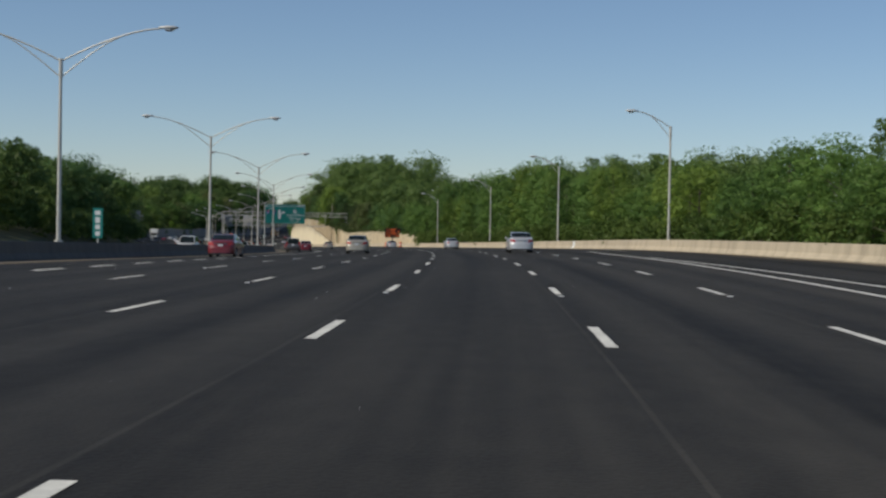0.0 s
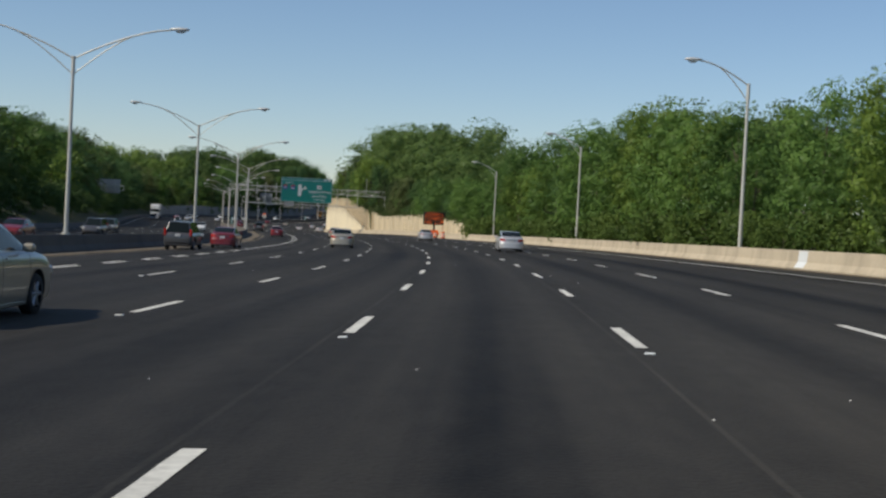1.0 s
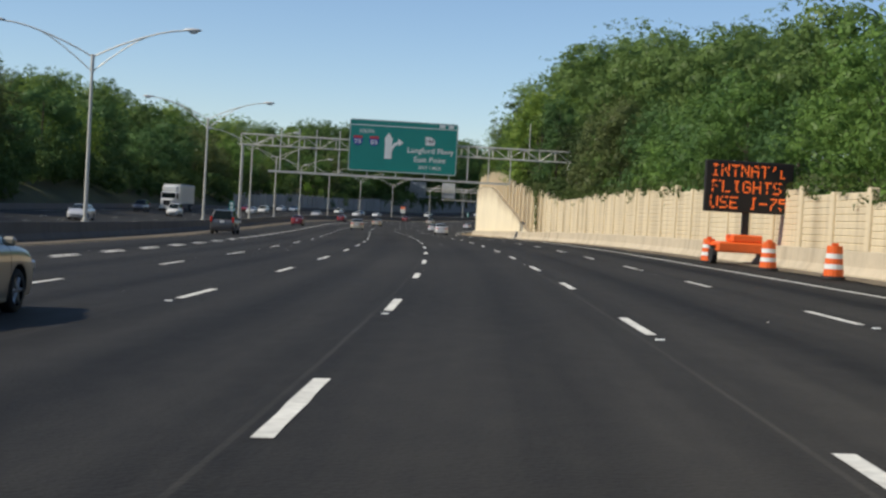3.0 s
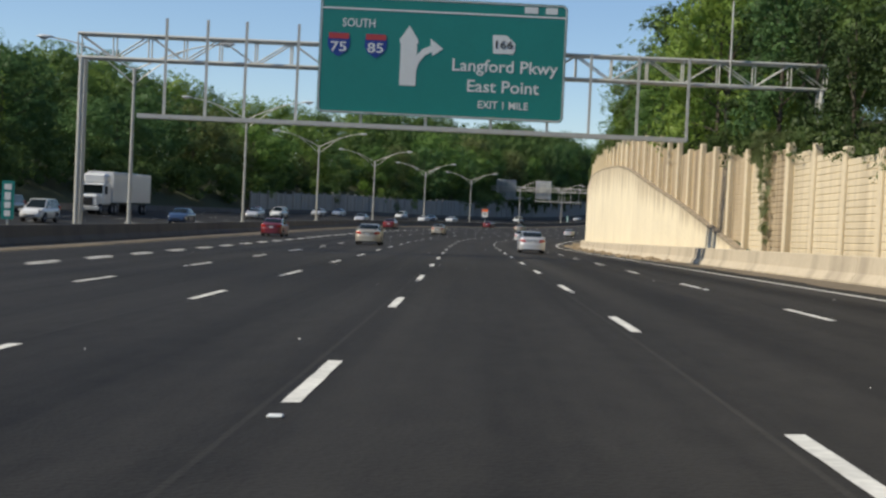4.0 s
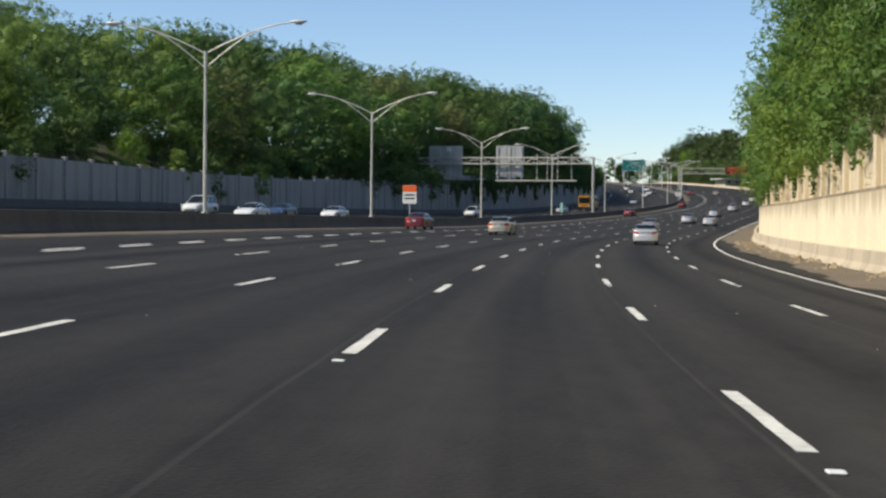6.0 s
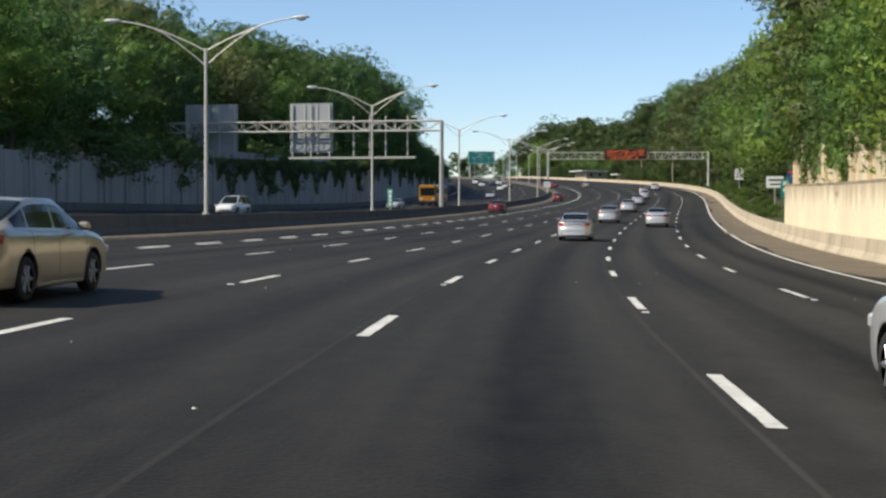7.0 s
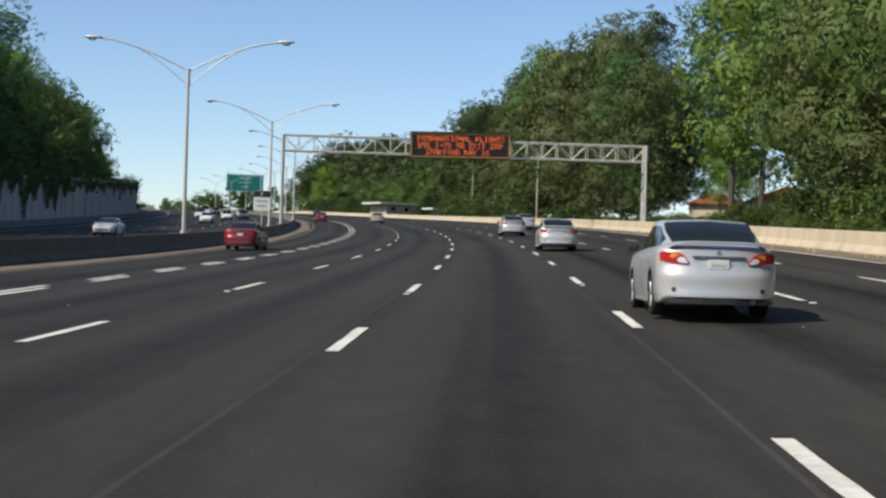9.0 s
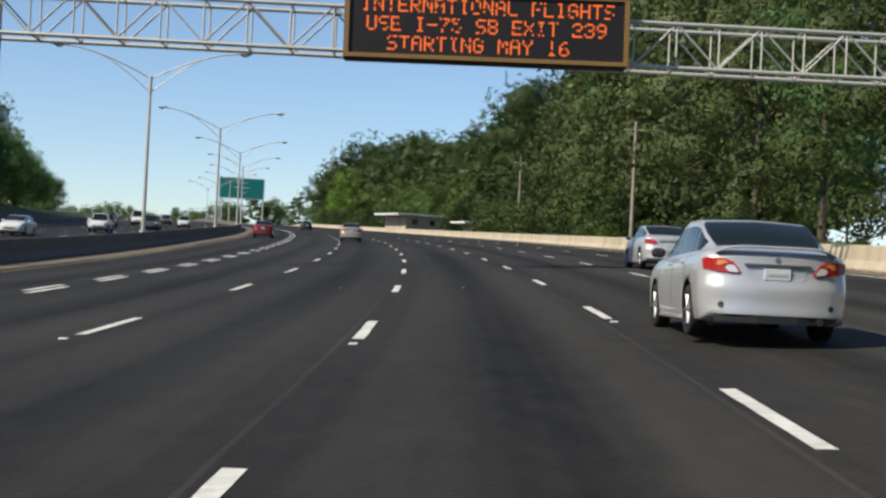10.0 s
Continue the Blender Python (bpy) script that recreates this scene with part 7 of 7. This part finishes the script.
NEAR = {"full": [tree_variant(10 + i, "leafy", 4200, 0.0165, (LEAF, LEAF_LIGHT, LEAF_DEEP, LEAF)[i], 0.68, False) for i in range(4)],
        "tall": [tree_variant(30 + i, "high", 5000, 0.0125, (LEAF_DEEP, LEAF_DULL, LEAF_DEEP)[i], 0.72, False) for i in range(3)],
        "leafy": [tree_variant(150 + i, "leafy", 6000, 0.0135, (LEAF, LEAF_LIGHT, LEAF)[i], 0.68, False) for i in range(3)],
        "bright": [tree_variant(160 + i, "leafy", 6000, 0.0135, LEAF_BRIGHT, 0.68, False) for i in range(2)],
        "dull": [tree_variant(165 + i, "leafy", 6000, 0.0135, (LEAF_BROWN, LEAF_DULL)[i], 0.68, False) for i in range(2)],
        "shrub": [tree_variant(170 + i, "full", 1500, 0.03, LEAF_SHADE_DARK, 0.7, False) for i in range(3)],
        "round": [tree_variant(50 + i, "round", 3600, 0.0175, (LEAF, LEAF_DULL, LEAF)[i], 0.68, False) for i in range(3)],
        "pine": [tree_variant(70 + i, "pine", 2000, 0.014, LEAF_PINE, 0.6, False) for i in range(2)],
        "bush": [tree_variant(90 + i, "bush", 900, 0.06, LEAF_BUSH, 0.6, False) for i in range(3)],
        "far_full": [tree_variant(110 + i, "full", 2300, 0.0215, (LEAF, LEAF_LIGHT, LEAF_DEEP)[i], 0.72, False) for i in range(3)],
        "far_round": [tree_variant(130 + i, "round", 2300, 0.0215, (LEAF, LEAF_DULL, LEAF_DEEP)[i], 0.72, False) for i in range(3)]}
NAMES = {"bright": ("tree", "bright yellow-green leafy tree lit by the sun"), "dull": ("tree", "dull brownish-green tree on the bank"), "shrub": ("shrub", "green shrub at the foot of the trees, leaves darkened as shade"),
         "leafy": ("tree", "broad leafy green tree lit by the sun"), "far_full": ("tree", "large leafy tree in shade behind the oncoming lanes"), "far_round": ("tree", "large round-crowned tree behind the oncoming lanes"), "full": ("tree", "leafy green tree with foliage down to the ground"), "tall": ("tree", "tall slender leafy tree with a bare lower trunk"),
         "round": ("tree", "broad round-crowned green tree on the bank"), "pine": ("pine_tree", "tall dark pine with a bare trunk"), "bush": ("bush", "low leafy green bush beside the barrier")}


def plant(kind, s, off, height, rnd, sink=0.25, wide=1.0):
    crown, trunk, _ = rnd.choice(NEAR[kind])
    name, label = NAMES[kind]
    m = Matrix.Translation(at(s, off, ground_height(s, off) - sink)) @ Matrix.Rotation(rnd.uniform(0, 6.28), 4, "Z")
    root = empty(name, m, label, "bush" if kind == "bush" else "shrub" if kind == "shrub" else "tree", "roadside planting")
    for nm, me in (("crown", crown), ("trunk", trunk)):
        ob = new(nm, me)
        ob.parent = root
        ob.scale = (height * wide, height * wide, height)
    return root


def build_trees():
    rnd = random.Random(11)
    # right-hand edge: foliage to the ground at first, tall trees past the walls
    s = 62.0
    while s < 1010:
        if 882 < s < 916:  # open before the houses
            s = 916.0
        rb = ramp(RIGHT_BARRIER, s)
        top = ramp(CANOPY_RIGHT, s)
        if s < 300:
            o, kind, share = rb + rnd.uniform(2.6, 4.6) + (1.6 if s > 170 else 0), "full", 0.82
        elif s < 690:
            o, kind, share = rb + rnd.uniform(3.4, 5.6), rnd.choice(("full", "full", "round")), 0.55
        else:
            o, kind, share = rb + rnd.uniform(7.0, 10.5), rnd.choice(("tall", "tall", "tall", "full", "round", "pine") if s < 870 else ("tall", "dull", "tall", "pine", "tall")), 0.85
        if 475 < s < 570:
            o, share = rb + rnd.uniform(4.6, 6.6), 0.42
        elif 570 <= s < 690:
            o = rb + rnd.uniform(2.6, 4.2)
        if 396 < s < 480 or 560 < s < 650:
            kind = rnd.choice(("pine", "full", "pine", "tall")) if s < 500 else "leafy"
        if 770 < s < 960 and kind in ("full", "round"):
            kind = "leafy"
        if 798 < s < 826:
            kind = "bright"
        elif 776 < s <= 798 or 826 <= s < 858:
            kind = "dull"
        g = ground_height(s, o)
        h = max(3.5, (top - g) * share * rnd.uniform(0.68, 1.15))
        if kind == "tall" and h < 9:
            kind = "round"
        if s > 700 and kind in ("leafy", "bright", "dull"):
            o = rb + 3.8 + 0.27 * h
        plant(kind, s, o, h, rnd, wide=rnd.uniform(0.9, 1.15) * (1.25 if h < 7 else 1.0))
        s += rnd.uniform(5.0, 7.5) * (0.75 if s < 130 else 2.6 if 862 < s < 945 else 1.0)
    # bushes at its foot
    s = 690.0
    while s < 990:
        o = ramp(RIGHT_BARRIER, s) + rnd.uniform(3.2, 5.0) + (1.5 if 686 < s < 760 else 2.6 if s < 818 else 0)
        if 868 < s < 908:
            plant("bush", s, o + 2.5, rnd.uniform(0.8, 1.5), rnd, 0.15, 1.4)
        elif 846 < s < 962:
            plant("shrub", s, o + 1.0, rnd.uniform(0.9, 1.4) if 885 < s < 940 else rnd.uniform(1.4, 2.6), rnd, 0.2, 1.3)
        elif rnd.random() < 0.72:
            plant("shrub", s, o, rnd.uniform(3.0, 6.5), rnd, 0.2, 1.2)
        else:
            plant("bush", s, o, rnd.uniform(1.4, 2.8), rnd, 0.15)
        s += rnd.uniform(2.6, 4.4)
    s = 985.0
    while s < 1260:
        if not (1100 < s < 1136 or 1066 < s < 1090):
            plant("shrub", s, ramp(RIGHT_BARRIER, s) + rnd.uniform(4.0, 9.0), rnd.uniform(3.0, 5.5), rnd, 0.2, 1.3)
        s += rnd.uniform(2.4, 4.0)
    # low growth and small trees in the clearing before the houses
    s = 860.0
    while s < 966:
        plant("shrub", s, ramp(RIGHT_BARRIER, s) + rnd.uniform(9.0, 12.0), rnd.uniform(0.8, 1.2) if 888 < s < 950 else rnd.uniform(1.6, 2.6), rnd, 0.2, 1.4)
        if rnd.random() < 0.2:
            plant(rnd.choice(("dull", "round")), s, ramp(RIGHT_BARRIER, s) + rnd.uniform(12.0, 17.0), rnd.uniform(6.0, 11.0), rnd, 0.2, 0.9)
        s += rnd.uniform(3.0, 4.5)
    s = 62.0
    while s < 292:
        plant("bush", s, ramp(RIGHT_BARRIER, s) + rnd.uniform(1.7, 3.0), rnd.uniform(1.6, 3.0), rnd, 0.15, 1.1)
        s += rnd.uniform(2.4, 4.0)
    for s, o in ((287.0, 2.0), (290.5, 1.6), (293.5, 1.3), (295.6, 0.9), (297.5, 1.7)):  # over the end of the noise wall
        plant("bush", s, ramp(RIGHT_BARRIER, s) + o, rnd.uniform(2.2, 3.0), rnd, 0.15, 1.0)
    s = 692.0
    while s < 1060:
        plant("bush", s, ramp(RIGHT_BARRIER, s) + rnd.uniform(1.3, 4.0), rnd.uniform(0.4, 0.9), rnd, 0.1, 1.5)
        s += rnd.uniform(1.6, 3.2)
    # left-hand edge behind the oncoming lanes
    s, rnd = 185.0, random.Random(77)
    while s < 1200:
        o = (-46.5 if s < 740 else -48.5 if s < 890 else -50.5 if s < 960 else -53.5) - rnd.uniform(0.0, 4.0)
        if 628 < s < 650:
            o -= 3.0
        g = ground_height(s, o)
        top = ramp(CANOPY_LEFT, s)
        kind = rnd.choice(("far_full", "far_round", "far_round"))
        plant(kind, s, o, max(4.0, (top - g) * rnd.uniform(0.6, 1.02)), rnd, wide=rnd.uniform(1.05, 1.4) * (1.0 if s < 740 else 0.8 if s < 925 else 0.74))
        s += rnd.uniform(8.0, 12.5)
    # undergrowth reaching over the top of the noise wall
    s = 398.0
    while s < 474:
        o = ramp(RIGHT_BARRIER, s) + rnd.uniform(2.9, 3.9)
        plant("shrub", s, o, max(2.0, ramp(NOISE_TOP, s) + rnd.uniform(0.9, 2.2) - ground_height(s, o)), rnd, 0.2, 0.9)
        s += rnd.uniform(2.6, 4.0)
    # a bright young tree over the left wall
    plant("bright", 1262.0, ramp(RIGHT_BARRIER, 1262.0) + 13.0, 17.0, rnd, 0.2, 1.1)
    plant("bright", 640.0, -43.0, 9.0 - ground_height(640.0, -43.0), rnd, 0.2, 0.9)
    for s, o, h in ((893.0, 22.5, 25.0), (903.0, 28.0, 24.0)):  # tall trees before the houses
        plant("tall", s, o, h, rnd, 0.2, 0.95)


build_trees()


def woods(name, rows, label, seed, mat=LEAF_WOODS, leaves=800, leaf=0.034, kinds=("full", "round", "tall", "round", "pine"), spots=(), keep=None):
    """Woods further back, as one mesh."""
    rnd = random.Random(seed)
    shapes = [tree_variant(200 + i, k, leaves, leaf, mat, 0.72, False)[2] for i, k in enumerate(kinds)]
    places = list(spots)
    for s0, s1, offs, table, share, step in rows:
        s = s0
        while s < s1:
            o = offs(s) + rnd.uniform(-2.5, 2.5)
            if not (862 < s < 962 and o > 15):  # a clearing with houses
                places.append((s, o, max(5.0, (ramp(table, s) - ground_height(s, o)) * share * rnd.uniform(0.62, 1.1))))
            s += rnd.uniform(0.75, 1.25) * step
    V, Q, T, base = [], [], [], 0
    for i, (s, o, h) in enumerate(places):
        v, q, t = shapes[rnd.choice((0, 0, 1, 1, 2, 3, 3, 4))]
        a = rnd.uniform(0, 6.28)
        ca, sa, w = math.cos(a), math.sin(a), h * rnd.uniform(1.0, 1.4)
        p = at(s, o, ground_height(s, o) - 0.3)
        if (keep and not keep(i, s)) or (632 < s < 647 and -46.5 < o < -40):  # room for a young tree
            continue
        V.append(np.stack([(v[:, 0] * ca - v[:, 1] * sa) * w + p.x, (v[:, 0] * sa + v[:, 1] * ca) * w + p.y, v[:, 2] * h + p.z], 1))
        Q.append(q + base)
        T.append(t + base)
        base += len(v)
    ob = new(name, fast_mesh(name, np.vstack(V), np.vstack(Q), np.vstack(T), [mat]))
    return tagged(ob, label, "woods", kind="stuff")


woods("woods_right", [(66, 945, lambda s: ramp(RIGHT_BARRIER, s) + (15.5 if 465 < s < 570 else 12), CANOPY_RIGHT, 0.85, 8.5), (100, 940, lambda s: ramp(RIGHT_BARRIER, s) + 22, CANOPY_RIGHT, 1.0, 10), (120, 330, lambda s: ramp(RIGHT_BARRIER, s) + 42, CANOPY_RIGHT, 1.4, 10), (330, 890, lambda s: ramp(RIGHT_BARRIER, s) + 32, CANOPY_RIGHT, 1.02, 14), (1130, 1330, lambda s: ramp(RIGHT_BARRIER, s) + 17, CANOPY_RIGHT, 0.5, 7)],
      "dense green woods on the rising bank behind the barrier", 5, leaves=1300, leaf=0.0225)
woods("pine_woods", [(968, 1345, lambda s: ramp(RIGHT_BARRIER, s) + 23, CANOPY_RIGHT, 1.0, 6.5), (1015, 1345, lambda s: ramp(RIGHT_BARRIER, s) + 33, CANOPY_RIGHT, 1.05, 9), (962, 1130, lambda s: ramp(RIGHT_BARRIER, s) + 17.5, CANOPY_RIGHT, 0.26, 5), (975, 1130, lambda s: ramp(RIGHT_BARRIER, s) + 26, CANOPY_RIGHT, 0.42, 6)],
      "tall dark pine woods with undergrowth beyond the barrier", 8, LEAF_PINE_WOODS, kinds=("tall", "full", "tall", "round", "pine"))
_left_rows = [(150, 1060, lambda s: -57, CANOPY_LEFT, 1.0, 9), (150, 1180, lambda s: -66, RIDGE_LEFT, 0.96, 10), (150, 1180, lambda s: -76, RIDGE_LEFT, 1.06, 11), (60, 300, lambda s: -48, CANOPY_LEFT, 0.9, 8), (180, 1000, lambda s: -43.8, CANOPY_LEFT, 0.3, 6), (180, 1000, lambda s: -48, CANOPY_LEFT, 0.42, 7), (590, 690, lambda s: -51, CANOPY_LEFT, 0.62, 6), (450, 570, lambda s: -45.5, CANOPY_LEFT, 0.36, 4), (520, 645, lambda s: -98, RIDGE_LEFT, 1.5, 10), (1000, 1350, lambda s: -60, CANOPY_LEFT, 1.0, 11)]
# sunlight coloured into crowns from 575 to 690 m, shade into some outside it
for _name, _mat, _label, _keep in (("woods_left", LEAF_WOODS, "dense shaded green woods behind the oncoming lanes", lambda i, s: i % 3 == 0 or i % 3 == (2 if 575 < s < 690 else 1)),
                                   ("fresh_woods", LEAF_SUN_WOODS, "yellow-green crowns among the woods, leaves coloured lighter for sunlight", lambda i, s: i % 3 == 1 and 575 < s < 690),
                                   ("deep_woods", LEAF_SHADE_WOODS, "deep green crowns among the woods, leaves coloured darker for shade", lambda i, s: i % 3 == 2 and not 575 < s < 690)):
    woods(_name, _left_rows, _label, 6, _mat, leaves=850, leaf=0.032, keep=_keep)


_rnd = random.Random(31)
woods("distant_woods", [], "low line of distant green woods across the end of the highway", 12, spots=[(1520 + 60 * math.sin(o / 40) + _rnd.uniform(-12, 12), o, _rnd.uniform(9, 15) + 10 * min(1.0, max(0.0, (o - 20) / 40))) for o in range(-170, 150, 6)])


def ivy(name, runs, label, seed, mat):
    """Creepers that hang over a wall's top, as one mesh of leaves."""
    rnd = np.random.RandomState(seed)
    P = []
    for s0, s1, off, top, hang, count in runs:
        for _ in range(count):
            s = rnd.uniform(s0, s1)
            curtain = (0.5 + 0.5 * math.sin(s * 0.9) * math.sin(s * 0.37 + 1.0)) ** 1.5
            dz = rnd.uniform(0.5, -hang * (0.15 + curtain))
            o = off(s) + (rnd.uniform(-0.16, -0.02) if dz < 0 else rnd.uniform(-0.3, 0.9)) * (1 if off(s) > 0 else -1)
            P.append(at(s, o, top(s) + dz))
    P = np.array([p[:] for p in P])
    n = len(P)
    nrm = rnd.normal(size=(n, 3)) + [-0.6, -0.4, 0.5]
    nrm /= np.linalg.norm(nrm, axis=1)[:, None]
    t = np.cross(nrm, rnd.normal(size=(n, 3)))
    t /= np.linalg.norm(t, axis=1)[:, None]
    b = np.cross(nrm, t)
    L = rnd.uniform(0.10, 0.21, (n, 1))
    q = np.stack([P - t * L, P - b * L * 0.7, P + t * L, P + b * L * 0.7], 1).reshape(-1, 3)
    ob = new(name, fast_mesh(name, q, np.arange(4 * n).reshape(-1, 4), np.zeros((0, 3), int), [mat]))
    return tagged(ob, label, "creeper", kind="stuff")


_nw = lambda s: wall_off(s) + 0.34 if s > 408 else ramp(RIGHT_BARRIER, s) + 0.95
_top = lambda s: ramp(NOISE_TOP, s) + 0.25
ivy("creeper_right", [(300, 405, _nw, _top, 0.8, 1400), (405, 418, _nw, _top, 0.9, 160), (470, 515, _nw, _top, 0.8, 1600), (515, 580, _nw, _top, 2.8, 14000), (580, 686, _nw, _top, 3.0, 15000)], "green creeper hanging over the tan noise wall", 3, LEAF_CREEPER)
ivy("dry_creeper", [(406.8, 410.8, _nw, _top, 4.5, 700)], "dry brown creeper hanging down the noise wall", 9, LEAF_BROWN)
_left = lambda s: ramp(LEFT_TOP, s)
# the overhanging trees' shade is put into this creeper's leaf colour
ivy("creeper_left", [(744, 925, lambda s: -40.6, _left, 3.6, 30000), (925, 1000, lambda s: -40.6, lambda s: _left(s) - 0.3, 1.6, 4000), (700, 744, lambda s: -40.6, _left, 1.0, 1400)], "creeper hanging over the shaded retaining wall, leaves darkened as shade", 4, LEAF_SHADE_DARK)

# ---------------------------------------------------------------- scale of the whole place
for _ob in list(scene.objects):
    if _ob.parent is None and _ob.type not in ("CAMERA", "LIGHT"):
        _ob.matrix_basis = Matrix.Scale(UNIT, 4) @ _ob.matrix_basis
